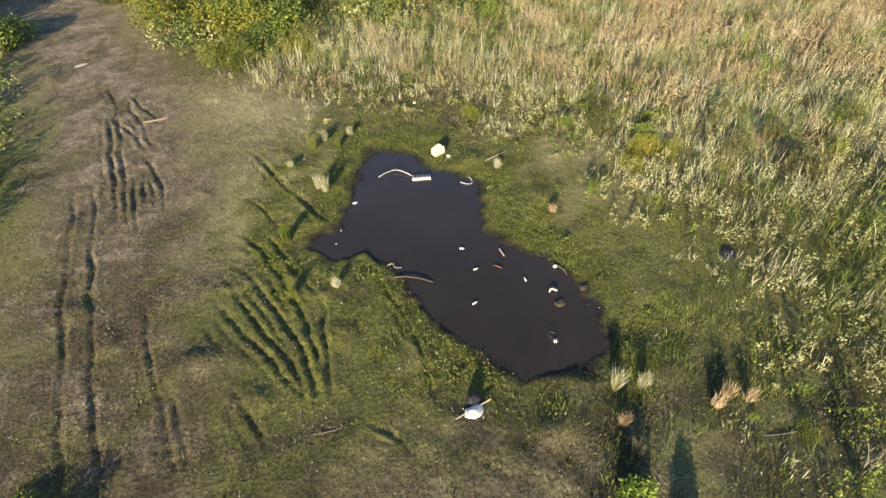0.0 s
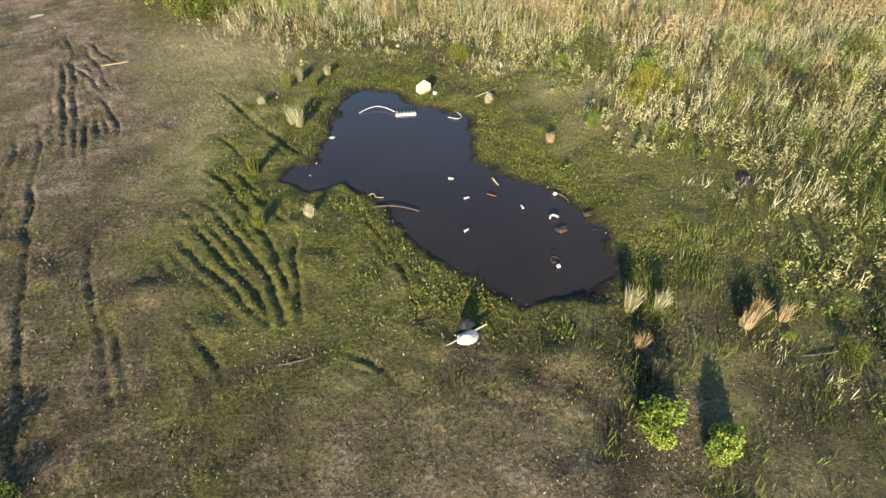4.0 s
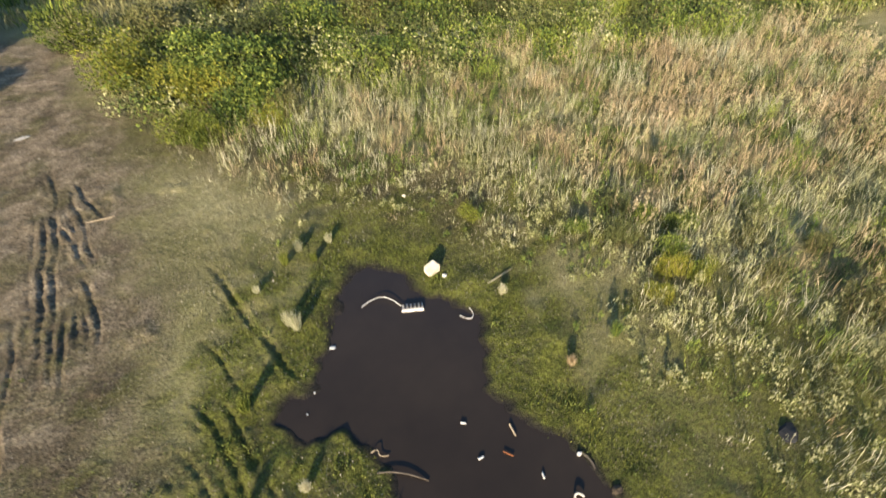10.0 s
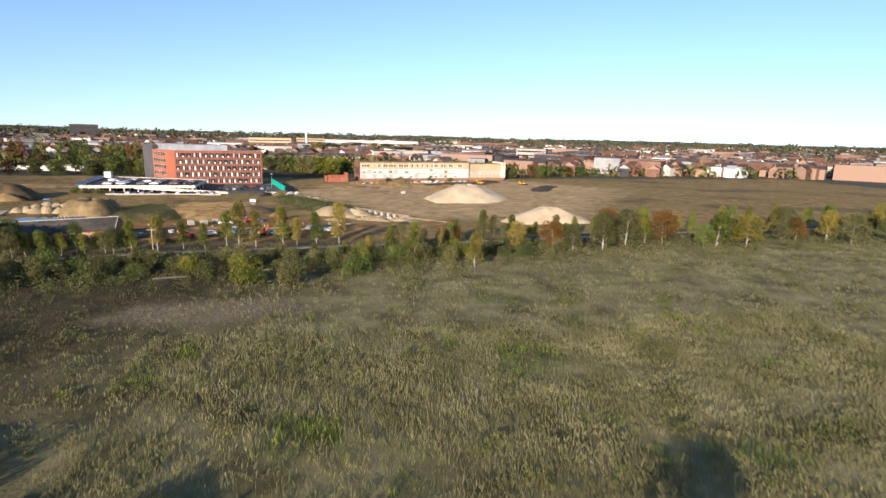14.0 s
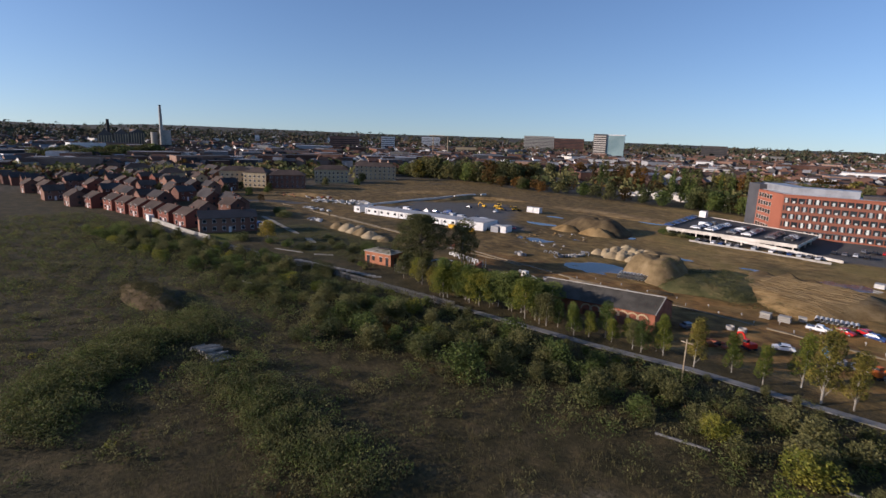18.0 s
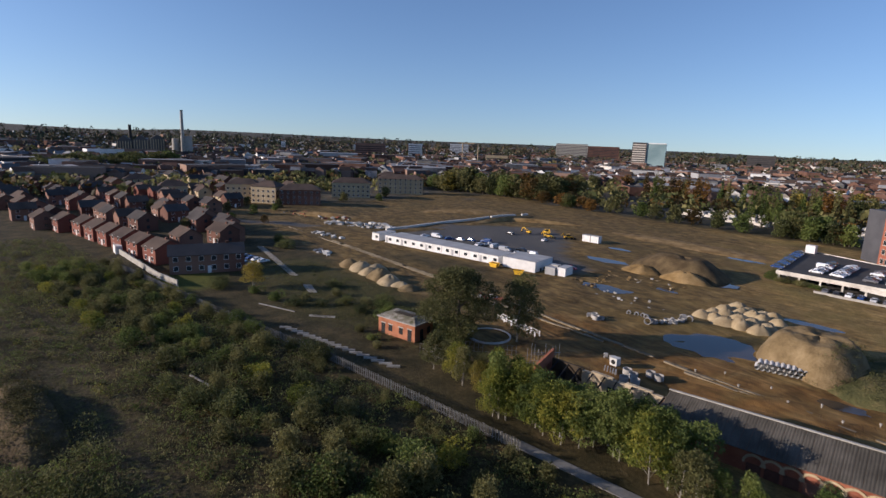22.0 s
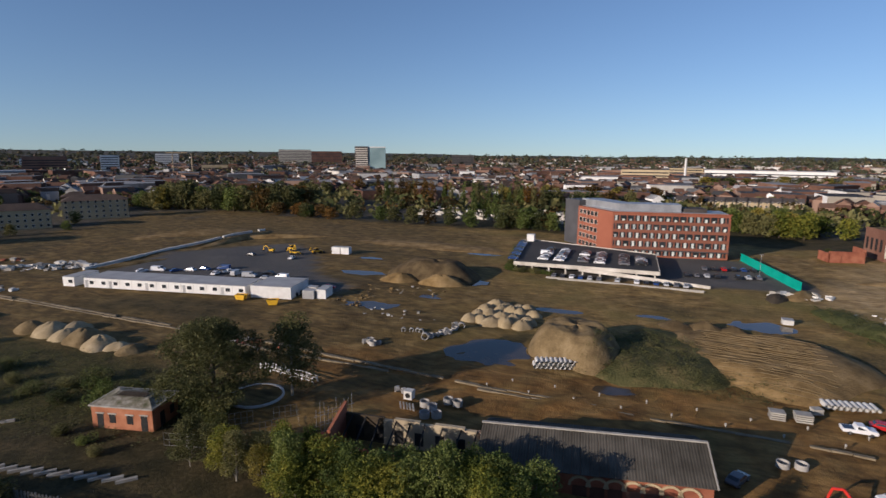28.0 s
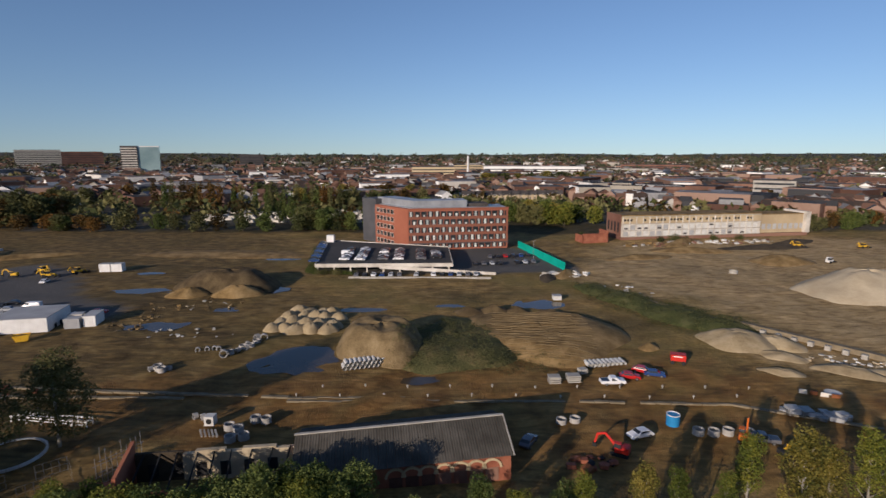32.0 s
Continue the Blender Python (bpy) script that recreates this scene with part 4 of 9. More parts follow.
# ---- two-level car park in front of the office ----
def car_park():
    ob = thing("car_park", 0, 0, 0, 0, "two-level car park with white concrete parapets and open lower bays", "car park")
    deck = [(-45, 171), (0, 173), (-1.7, 205), (-20, 211), (-52, 221)]
    part("deck", prism(deck, 2.6, 3.0), M["tarmac"], ob, "dark tarmac upper deck")
    for k, (a, b) in enumerate(zip(deck, deck[1:] + deck[:1])):
        o, d, out, n = wall_frame(a, b)
        p = part("parapet", Shape().box(0, -0.2, 2.25, n, 0, 3.45 if k == 0 else 3.25), M["white_dirty"], ob, "white concrete parapet")
        p.matrix_basis = placed(o, d, out, 0, 0, 0)
    col = Shape().box(-0.25, -0.25, 0, 0.25, 0.25, 2.6).mesh("column", M["white_dirty"])
    o, d, out, n = wall_frame(*deck[:2])
    for s in range(9):
        for depth in (0.5, 9, 18, 27):
            c = new("column", col)
            c.parent = ob
            c.matrix_basis = placed(o, d, out, 0.6 + s * 5.4, -depth, 0)
    part("ramp_wall", Shape().poly([(-24, 171.0, 1.9), (14, 170.2, 0.0), (14, 170.2, 0.9), (-24, 171.0, 3.1), (-24, 171.3, 1.9), (14, 170.5, 0.0), (14, 170.5, 0.9), (-24, 171.3, 3.1)], [(0, 1, 2, 3), (5, 4, 7, 6), (3, 2, 6, 7), (0, 3, 7, 4), (1, 5, 6, 2)]), M["white_dirty"], ob, "white sloping ramp wall")
    part("edge_wall", Shape().box(-33, 164.6, 0, 12, 164.9, 0.7), M["concrete"], ob, "low concrete edge wall")
    part("back_wall", Shape().box(-46, 199, 0, -3, 199.3, 2.6), M["dark"], ob)
    part("cabin", Shape().box(-51.5, 216, 3.0, -48.5, 218.6, 5.8), M["white"], ob, "small white stair cabin")
    cols = ["white", "white", "silver", "white", "grey", "silver", "white", "black"]
    for k in range(9):
        car(-46.6 - k * 0.62, 176 + k * 4.4, 8, R.choice(["blue", "blue", "black", "blue"]), z=3.0)
    for cx, y0, rows in ((-37, 179, 9), (-31.5, 179, 9), (-24, 180, 8), (-18.5, 180, 8), (-11, 181, 7), (-5.5, 181, 6)):
        for k in range(rows):
            if R.random() < 0.9:
                c = R.choice(["white", "white", "silver", "grey", "black", "silver", "grey"])
                car(cx - k * 0.15 + R.uniform(-.2, .2), y0 + k * 2.45, R.choice([0, 180]) + R.uniform(-2, 2), c, z=3.0, kind="van" if R.random() < 0.06 else "saloon")
    for k in range(15):
        if R.random() < 0.85:
            car(-31 + k * 2.75, 168.4 + k * 0.1, 90 + R.uniform(-3, 3), R.choice(["silver", "grey", "black", "white", "blue"]), group="cars below the deck", where="parked beside the lower car park")
    for k in range(16):
        if R.random() < 0.8:
            car(8 + (k % 8) * 3.0, 186 + (k // 8) * 12 + (k % 8) * 0.6, 95, R.choice(["silver", "grey", "black", "white", "red", "blue"]), group="cars below the deck", where="parked outside the office")
    part("lamp_post", Shape().tube((30, 196, 0), (30, 196, 7), 0.08).box(29.4, 195.9, 7, 30.6, 196.1, 7.15), M["steel"], ob)


car_park()


def teal_hoarding():
    ob = thing("hoarding", 0, 0, 0, 0, "bright teal site hoarding fence", "fence")
    a, b = (27.5, 222), (37.5, 178)
    o, d, out, n = wall_frame(a, b)
    board = Shape().box(0.02, -0.06, 0, 2.42, 0, 2.9).mesh("board", M["teal"])
    k = 0
    while k * 2.44 < n:
        p = new("board", board)
        p.parent = ob
        p.matrix_basis = placed(o, d, out, k * 2.44, 0, 0.0)
        post = part("post", Shape().box(-0.06, 0.0, 0, 0.06, 0.14, 2.6), M["wood"], ob)
        post.matrix_basis = placed(o, d, out, k * 2.44, 0, 0.0)
        k += 1


teal_hoarding()


# ---- the derelict white works ----
def mill():
    a, b = (76, 240), (170, 257)
    o, d, out, n = wall_frame(a, b)
    ob = new("derelict_works")
    ob.matrix_basis = placed(o, d, out, 0, 0, 0)
    tagged(ob, "long derelict two-storey works with peeling white walls and empty windows", "factory")
    H = 11.0
    part("wall", Shape().box(0, 0, 1.5, 70, 14, 7.4), M["white_dirty"], ob, "peeling white rendered wall")
    part("plinth", Shape().box(0, -0.15, 0, n, 14, 1.5), M["brick_town"], ob, "stained brick plinth")
    part("attic_wall", Shape().box(0, 0, 7.4, 70, 14, H), M["render_cream"], ob, "stained cream upper wall")
    part("wall", Shape().box(70, 1.5, 1.5, n, 13, H - 0.8), M["render_cream"], ob, "stained cream end wing")
    part("end_pier", Shape().box(n - 1.6, -0.6, 1.5, n + 0.6, 14, H + 0.4), M["white_dirty"], ob)
    part("gable_end", Shape().box(-0.35, 0.2, 0, -0.02, 13.8, H + 0.6), M["brick_town"], ob, "weathered brick end wall")
    part("roof", Shape().box(-0.3, -0.3, H, 70.2, 14.2, H + 0.35).box(70.2, 1.2, H - 0.8, n, 13.4, H - 0.5), M["earth"], ob, "weathered brown flat roof")
    for z in (1.5, 4.3, 7.3, 10.5):
        part("ledge", Shape().box(0, -0.3, z, 70, -0.02, z + 0.22), M["concrete"], ob)
    panel = Shape().box(-1.3, -0.06, 0, 1.3, 0.05, 2.2).mesh("panel", M["concrete_white"])
    grey = Shape().box(-1.2, -0.05, 0, 1.2, 0.05, 2.1).mesh("panel", M["roof_grey"])
    slot = Shape().box(-0.5, -0.05, 0, 0.5, 0.05, 1.0).mesh("window", M["dark"])
    hole = Shape().box(-0.9, -0.07, 0, 0.9, 0.05, 0.8).mesh("window", M["slate"])
    pil = Shape().box(-0.2, -0.28, 1.5, 0.2, -0.02, H - 0.5).mesh("pilaster", M["white_dirty"])
    for k in range(21):
        x = 2.2 + k * 3.25
        for z in (1.85, 4.75):
            p = new("panel", panel if R.random() < 0.65 else grey)
            p.parent = ob
            p.matrix_basis = pose(x, 0, z)
            if R.random() < 0.3:
                q = new("window", hole)
                q.parent = ob
                q.matrix_basis = pose(x, -0.02, z + R.choice([0.2, 1.2]))
        for dx in (-0.8, 0.8):
            if R.random() < 0.6:
                q = new("window", slot)
                q.parent = ob
                q.matrix_basis = pose(x + dx, 0, 8.6)
        q = new("pilaster", pil)
        q.parent = ob
        q.matrix_basis = pose(0.58 + k * 3.25, 0, 0)
    for k in range(4):
        part("window", Shape().box(-0.06, -0.7, 0, 0.0, 0.7, 4.5), M["dark"], ob).matrix_basis = pose(-0.38, 2.4 + k * 3.1, 3.5)
    for k in range(8):
        part("window", Shape().box(-1.0, -0.05, 0, 1.0, 0.02, 2.6), M["roof_grey"], ob).matrix_basis = pose(73 + k * 2.9, 1.48, 3.2)
    ruin = thing("brick_ruin", 62, 237, 0, 12, "low roofless red brick ruin beside the works", "ruin")
    for x0, y0, x1, y1, h in ((-6, -4, 6, -3.6, 4.2), (-6, -4, -5.6, 4, 3.4), (5.6, -4, 6, 4, 5.2), (-2, -4, -1.6, 2, 3.0), (-6, 3.6, 6, 4, 2.6)):
        part("wall", Shape().box(x0, y0, 0, x1, y1, h), M["brick"], ruin)
    part("rubble", heap_shape(5, 4, 1.2, 91), M["concrete"], ruin)


def heap_shape(rx, ry, h, seed, n=26, rings=9, flat=0.0, power=1.0):
    """A mound with an uneven outline and surface."""
    s = Shape()
    rs = np.random.RandomState(seed)
    ph = rs.uniform(0, math.tau, 8)
    pts = []
    for j in range(rings + 1):
        u = j / rings
        for k in range(n):
            a = k * math.tau / n
            w = 1 + 0.09 * math.sin(2 * a + ph[0]) + 0.07 * math.sin(3 * a + ph[1]) + 0.05 * math.sin(5 * a + ph[2])
            top = max(0.0, 1 - (max(0, u - flat) / (1 - flat)) ** power)
            z = h * top * (1 + 0.05 * math.sin(4 * a + ph[3] + 5 * u)) + (0.035 * h * rs.uniform(-1, 1) if 0 < j < rings else 0)
            pts.append((rx * w * u * math.cos(a), ry * w * u * math.sin(a), z if j < rings else -0.35))
    faces = [(j * n + k, (j + 1) * n + k, (j + 1) * n + (k + 1) % n, j * n + (k + 1) % n) for j in range(rings) for k in range(n)]
    s.poly(pts, faces)
    return s


mill()


# ---- long shed with the asbestos roof, and its roofless end ----
def shed():
    a, b = (-19.0, 55.4), (7.0, 59.2)
    o, d, out, n = wall_frame(a, b)
    ob = new("shed")
    ob.matrix_basis = placed(o, d, out, 0, 0, -0.9) @ pose(0, 0, 0, 0, -2.0, 0)
    tagged(ob, "long brick shed under a grey corrugated asbestos roof", "shed")
    W_ = 10.8
    part("wall", Shape().house_walls(0.2, 0.2, n - 0.2, W_ - 0.2, 3.6, 5.7), M["brick"], ob, "weathered red brick wall")
    for k in range(26):
        x0, x1 = k * n / 26, (k + 1) * n / 26 - 0.03
        for ye in (-0.4, W_ + 0.4):
            sh, cnt = Shape(), 7
            pts = []
            for i in range(cnt):
                xa, lift = x0 + (x1 - x0) * i / (cnt - 1), 0.035 if i % 2 else 0.0
                pts += [(xa, ye, 3.6 + lift), (xa, W_ / 2, 5.85 + lift), (xa, ye, 3.55 + lift), (xa, W_ / 2, 5.8 + lift)]
            fs = [(4 * i, 4 * i + 4, 4 * i + 5, 4 * i + 1) for i in range(cnt - 1)] + [(4 * i + 2, 4 * i + 3, 4 * i + 7, 4 * i + 6) for i in range(cnt - 1)]
            fs += [(4 * i, 4 * i + 2, 4 * i + 6, 4 * i + 4) for i in range(cnt - 1)] + [(0, 1, 3, 2), (4 * cnt - 4, 4 * cnt - 2, 4 * cnt - 1, 4 * cnt - 3)]
            part("roof_sheet", sh.poly(pts, fs), M["asbestos"], ob)
    part("ridge_cap", Shape().box(-0.1, W_ / 2 - 0.18, 5.86, n + 0.1, W_ / 2 + 0.18, 6.02), M["concrete"], ob, "pale ridge capping")
    part("verge", Shape().beam((n + 0.08, -0.45, 3.62), (n + 0.08, W_ / 2, 5.95), 0.16), M["concrete"], ob)
    for k in range(7):
        arch = Shape()
        for j in range(7):
            t0, t1 = math.pi * j / 7, math.pi * (j + 1) / 7
            arch.beam((1.15 * math.cos(t0), 0, 1.15 * math.sin(t0)), (1.15 * math.cos(t1), 0, 1.15 * math.sin(t1)), 0.22, 0.28)
        p = part("brick_arch", arch, M["render_cream"], ob, "pale brick window arch")
        p.matrix_basis = pose(12 + k * 1.95 if k < 7 else 0, 0.16, 1.9)
        part("opening", Shape().box(-0.8, -0.02, 0.2, 0.8, 0.03, 1.9), M["brick_town"], ob).matrix_basis = pose(12 + k * 1.95, 0.16, 0)
    ruin = new("ruined_workshop")
    ruin.matrix_basis = placed(o, d, out, 0, 0, 0)
    tagged(ruin, "roofless brick workshop end with broken pale walls", "ruin")
    # left stretch of the back wall: the shadow on it is put into its dark colour
    part("wall", Shape().box(-19, 5.2, 0, -13.5, 5.6, 3.9), M["earth_dark"], ruin, "back wall stretch coloured dark for its shadow")
    part("wall", Shape().box(-13.5, 5.0, 0, 0, 5.6, 3.6).box(-12, 5.0, 3.6, -8.5, 5.6, 3.95).box(-6.5, 5.0, 3.6, -2.5, 5.6, 3.9), M["sand_pale"], ruin, "broken pale rendered wall")
    part("wall", Shape().box(-19, 0.2, 0, 0, 0.6, 1.8), M["brick"], ruin)
    part("wall", Shape().box(-19.4, 0.2, 0, -19, 5.6, 3.9).poly([(-19.4, 0.2, 3.9), (-19.0, 0.2, 3.9), (-19.0, 5.6, 5.4), (-19.4, 5.6, 5.4), (-19.4, 5.6, 3.9), (-19.0, 5.6, 3.9)], [(0, 1, 2, 3), (3, 2, 5, 4), (0, 3, 4), (1, 5, 2)]), M["brick"], ruin, "brick gable end")
    for k in range(9):
        part("roof_timber", Shape().beam((-18 + k * 2.1, 0.4, 1.9), (-18 + k * 2.1 + R.uniform(-.4, .4), 5.2, 3.7), 0.14, 0.2), M["dark"], ruin)
    # near-black panels on the wall stand for the unlit openings
    for k in range(6):
        part("opening", Shape().box(-0.6, -0.05, 0.6, 0.6, 0.02, 2.4), M["dark"], ruin).matrix_basis = pose(-17 + k * 2.8, 4.98 if k > 1 else 5.18, 0)
    stub = new("brick_annex")
    stub.matrix_basis = placed(o, d, out, -22.6, 1.0, 0)
    tagged(stub, "small red brick annex with scaffold around it", "ruin")
    part("wall", Shape().box(0, 0, 0, 3.0, 2.6, 2.8), M["brick"], stub)
    # near-black panel, the opening's inner shade as colour
    part("opening", Shape().box(0.8, -0.03, 0.8, 2.2, 0.02, 2.0), M["dark"], stub)
    sc = new("scaffold")
    sc.matrix_basis = placed(o, d, out, -21.8, -2.0, 0)
    tagged(sc, "grey tubular scaffold against the brick gable", "scaffold")
    for k in range(5):
        for j in range(2):
            part("pole", Shape().tube((k * 0.7, j * 1.2 + k * 1.0, 0), (k * 0.7, j * 1.2 + k * 1.0, 5.5 + R.uniform(-.5, .8)), 0.04, n=6), M["steel"], sc)
    for z in (1.6, 3.0, 4.4):
        for j in range(2):
            part("ledger", Shape().tube((-0.3, j * 1.2, z), (3.1, j * 1.2 + 4, z), 0.035, n=6), M["steel"], sc)


shed()


# ---- the small roofless brick hut ----
M["brick_orange"] = surface("brick_orange", [(0.26, 0.1, 0.05), (0.36, 0.145, 0.075), (0.44, 0.2, 0.11)], 0.5, 5, 0.85, 0.2)
M["sand_dull_roof"] = surface("sand_dull_roof", [(0.07, 0.075, 0.03), (0.2, 0.18, 0.13), (0.4, 0.37, 0.31)], 0.7, 3, 0.95, 0.6)


def brick_hut():
    a, b = (-73.5, 46.6), (-64.4, 48.9)
    o, d, out, n = wall_frame(a, b)
    ob = new("brick_hut")
    ob.matrix_basis = placed(o, d, out, 0, 0, 0)
    tagged(ob, "small derelict orange brick hut with a broken hipped roof", "hut")
    D = 5.6
    part("wall", Shape().box(0, 0, 0, n, D, 3.3), M["brick_orange"], ob, "orange brick wall")
    part("cornice", Shape().box(-0.25, -0.25, 3.3, n + 0.25, D + 0.25, 3.5), M["concrete"], ob)
    r = Shape()
    r.poly([(-0.1, -0.1, 3.5), (n + 0.1, -0.1, 3.5), (n + 0.1, D + 0.1, 3.5), (-0.1, D + 0.1, 3.5), (1.7, 1.9, 4.0), (n - 1.7, 1.9, 4.1), (n - 1.7, D - 1.9, 3.9), (1.7, D - 1.9, 4.05)],
           [(0, 1, 5, 4), (1, 2, 6, 5), (2, 3, 7, 6), (3, 0, 4, 7), (4, 5, 6, 7)])
    part("roof", r, M["sand_dull_roof"], ob, "pale crumbling roof with moss")
    # dark slab on the roof that stands for the shaded hole
    part("roof_hole", Shape().box(2.4, 2.1, 4.07, n - 2.6, D - 2.1, 4.11), M["earth_dark"], ob)
    # openings are near-black panels on solid brick, coloured like the dark inside
    for x, w, z0, z1 in ((1.3, 1.0, 0.0, 2.2), (3.2, 1.0, 0.9, 2.2), (5.9, 1.0, 0.9, 2.2), (8.1, 1.0, 0.0, 2.3)):
        part("opening", Shape().box(x - w / 2, -0.03, z0, x + w / 2, 0.02, z1), M["dark"], ob)
        part("lintel", Shape().box(x - w / 2 - 0.15, -0.07, z1, x + w / 2 + 0.15, 0.0, z1 + 0.2), M["concrete"], ob)
    part("opening", Shape().box(n - 0.02, 1.6, 0, n + 0.03, 2.6, 2.2), M["dark"], ob)
    part("opening", Shape().box(n - 0.02, 3.8, 0.9, n + 0.03, 4.7, 2.2), M["dark"], ob)


brick_hut()


# ---- heaps of earth and sand on the site ----
def heap(name, x, y, rx, ry, h, rz, mat, label, seed, flat=0.0, power=1.0, n=30, rings=10, group=""):
    me = heap_shape(rx, ry, h, seed, n, rings, flat, power).mesh(name, M[mat])
    me.polygons.foreach_set("use_smooth", [True] * len(me.polygons))
    ob = new(name, me)
    ob.matrix_basis = pose(x, y, 0, 0, 0, rz)
    return tagged(ob, label, "heap", group)


M["sand_dull"] = surface("sand_dull", [(0.1, 0.07, 0.033), (0.17, 0.122, 0.06), (0.24, 0.178, 0.094)], 0.4, 2.5, 0.95, 0.7)
M["earth_damp"] = surface("earth_damp", [(0.04, 0.028, 0.014), (0.085, 0.06, 0.03), (0.145, 0.105, 0.052)], 0.3, 2.5, 0.95, 1.0)
heap("earth_mound", -66, 154, 15, 9.5, 5.2, 8, "earth_damp", "long flat-topped mound of dark excavated earth among puddles", 1, 0.42, 1.3, 40, 14)
heap("earth_mound", -60, 144.5, 7.5, 4.5, 2.8, 10, "earth", "small brown earth mound beside the larger one", 2, 0.25, 1.2)
heap("earth_mound", -74, 144.5, 6, 4.0, 2.2, 10, "earth", "low shoulder of brown earth beside the dark mound", 7, 0.2, 1.1)
heap("earth_mound", -14.6, 103.4, 9.4, 9.4, 5.6, 10, "sand_dull", "tall flat-topped tan mound of stockpiled soil beside the pool", 3, 0.58, 1.5, 44, 16)
M["bank_green"] = surface("bank_green", [(0.035, 0.043, 0.014), (0.068, 0.076, 0.024), (0.12, 0.115, 0.045)], 0.25, 2, 0.95, 0.8)
M["weedy"] = surface("weedy", [(0.045, 0.05, 0.018), (0.085, 0.08, 0.03), (0.15, 0.115, 0.05)], 0.25, 2, 0.95, 1.0)
heap("earth_mound", 1.0, 106.5, 14, 15.5, 2.1, 4, "weedy", "broad overgrown bank of dumped soil", 4, 0.62, 1.2, 40, 14)
banks = [heap("earth_mound", 18.5, 112, 18.5, 17.5, 2.3, -6, "earth", "broad scraped bank of brown soil with caterpillar tracks", 5, 0.66, 1.2, 44, 16)]
for k, (x, y, rx, ry, h) in enumerate(((4, 128.5, 5, 2.4, 1.6), (10, 129.5, 5, 2.2, 2.0), (16, 129, 4, 2.0, 1.5), (24, 127.5, 5, 2.2, 1.4), (30, 124, 4, 2, 1.2))):
    heap("earth_mound", x, y, rx, ry, h, -6 * k, "earth_damp", "ragged dark heap tipped along the bank's back edge", 140 + k, 0.1, 0.9, 18, 6, "heaps on the bank's edge")
heap("earth_mound", 39.8, 104.6, 2.6, 1.8, 1.1, 10, "earth", "small orange-brown heap of soil on the mud", 150, 0.1, 1.0, 18, 6)
def on_top(obs, x, y):
    """Height of the nearest mound vertex under a point."""
    best, z = 1e9, 0.0
    for ob in obs:
        for v in ob.data.vertices:
            p = ob.matrix_basis @ v.co
            q = (p.x - x) ** 2 + (p.y - y) ** 2
            if q < best - 0.3 or (q < best + 0.3 and p.z > z):
                best, z = min(q, best), p.z
    return z


for k in range(30):
    y = 98.0 + k * 0.85 + R.uniform(-.3, .3)
    pts = [(7 + R.uniform(0, 4) + j * 2.4, y - 0.32 * j + 0.3 * math.sin(j * 0.7 + k), 0) for j in range(9)]
    s = Shape()
    pts = [(px, py, on_top(banks, px, py) + 0.06) for px, py, _ in pts]
    for p, q in zip(pts, pts[1:]):
        s.beam(p, q, R.uniform(0.05, 0.13), 0.1)
    tagged(new("track_ridge", s.mesh("track_ridge", M["sand_dull"])), "brown ridge of soil pressed by caterpillar tracks", "ridge", "ridges on the soil bank")
for row in range(4):
    for k in range(5 if row < 3 else 4):
        heap("sand_mound", -41.2 + k * 3.15 + row * 0.8 + R.uniform(-.6, .6), 116 + row * 4.2 - k * 0.5 + R.uniform(-.7, .7), R.uniform(2.2, 2.8), R.uniform(2.0, 2.6), R.uniform(1.3, 1.9), R.uniform(0, 360),
             "sand", "tipped rounded load of pale sand in a cluster", 20 + row * 5 + k, 0.12, 1.7, 20, 8, "tipped sand loads")
for k, (x, y, r, h) in enumerate(((-127, 70.5, 4.2, 2.4), (-121, 71, 4.6, 2.8), (-115, 70, 3.6, 2.2), (-110, 70.5, 5.0, 3.0), (-104, 69.5, 4.6, 2.6), (-99, 69.8, 3.0, 1.6), (-95, 69.6, 3.2, 1.8), (-118, 74, 4, 2.2))):
    heap("sand_mound", x, y, r, r * 0.8, h * 0.8, k * 40, "sand" if k % 3 else "sand_dull", "pale sand heap in a row by the haul road", 50 + k, 0.12, 1.5, 24, 9, "sand heaps by the haul road")
heap("sand_mound", 117, 149, 21, 13, 6.6, -6, "sand_pale", "large pale sand stockpile with a smooth top", 61, 0.22, 1.15, 36, 12)
heap("sand_mound", 130, 88, 16, 8, 4.6, -4, "sand_pale", "pale sand stockpile near the site edge", 62, 0.2, 1.1, 30, 10)
heap("sand_mound", 119, 150 + 42, 13, 8, 2.5, 10, "earth", "brown earth heap by the works", 63, 0.3, 1.0)
for k, (x, y, rx, ry, h) in enumerate(((59.5, 108, 8.5, 6.5, 2.5), (66.5, 107.5, 6, 4.5, 1.7), (59.5, 91.8, 4.2, 2.4, 0.9), (72, 92, 7, 3, 1.2), (81, 90, 6, 3, 0.9), (64, 100, 5, 2.6, 0.9))):
    heap("sand_mound", x, y, rx, ry, h, -35, "sand", "low pale heap of sand and rubble", 70 + k, 0.3, 1.2)
for k, (x, y, rx, ry, h, rz) in enumerate(((41, 151, 8, 5, 1.3, -58), (47, 139.5, 10, 7, 1.7, -58), (54, 127, 10, 8.5, 1.8, -55), (61, 118.5, 8, 7, 1.5, -50))):
    heap("grass_bank", x, y, rx, ry, h, rz, "bank_green", "long green weedy bank across the site", 80 + k, 0.3, 1.2)
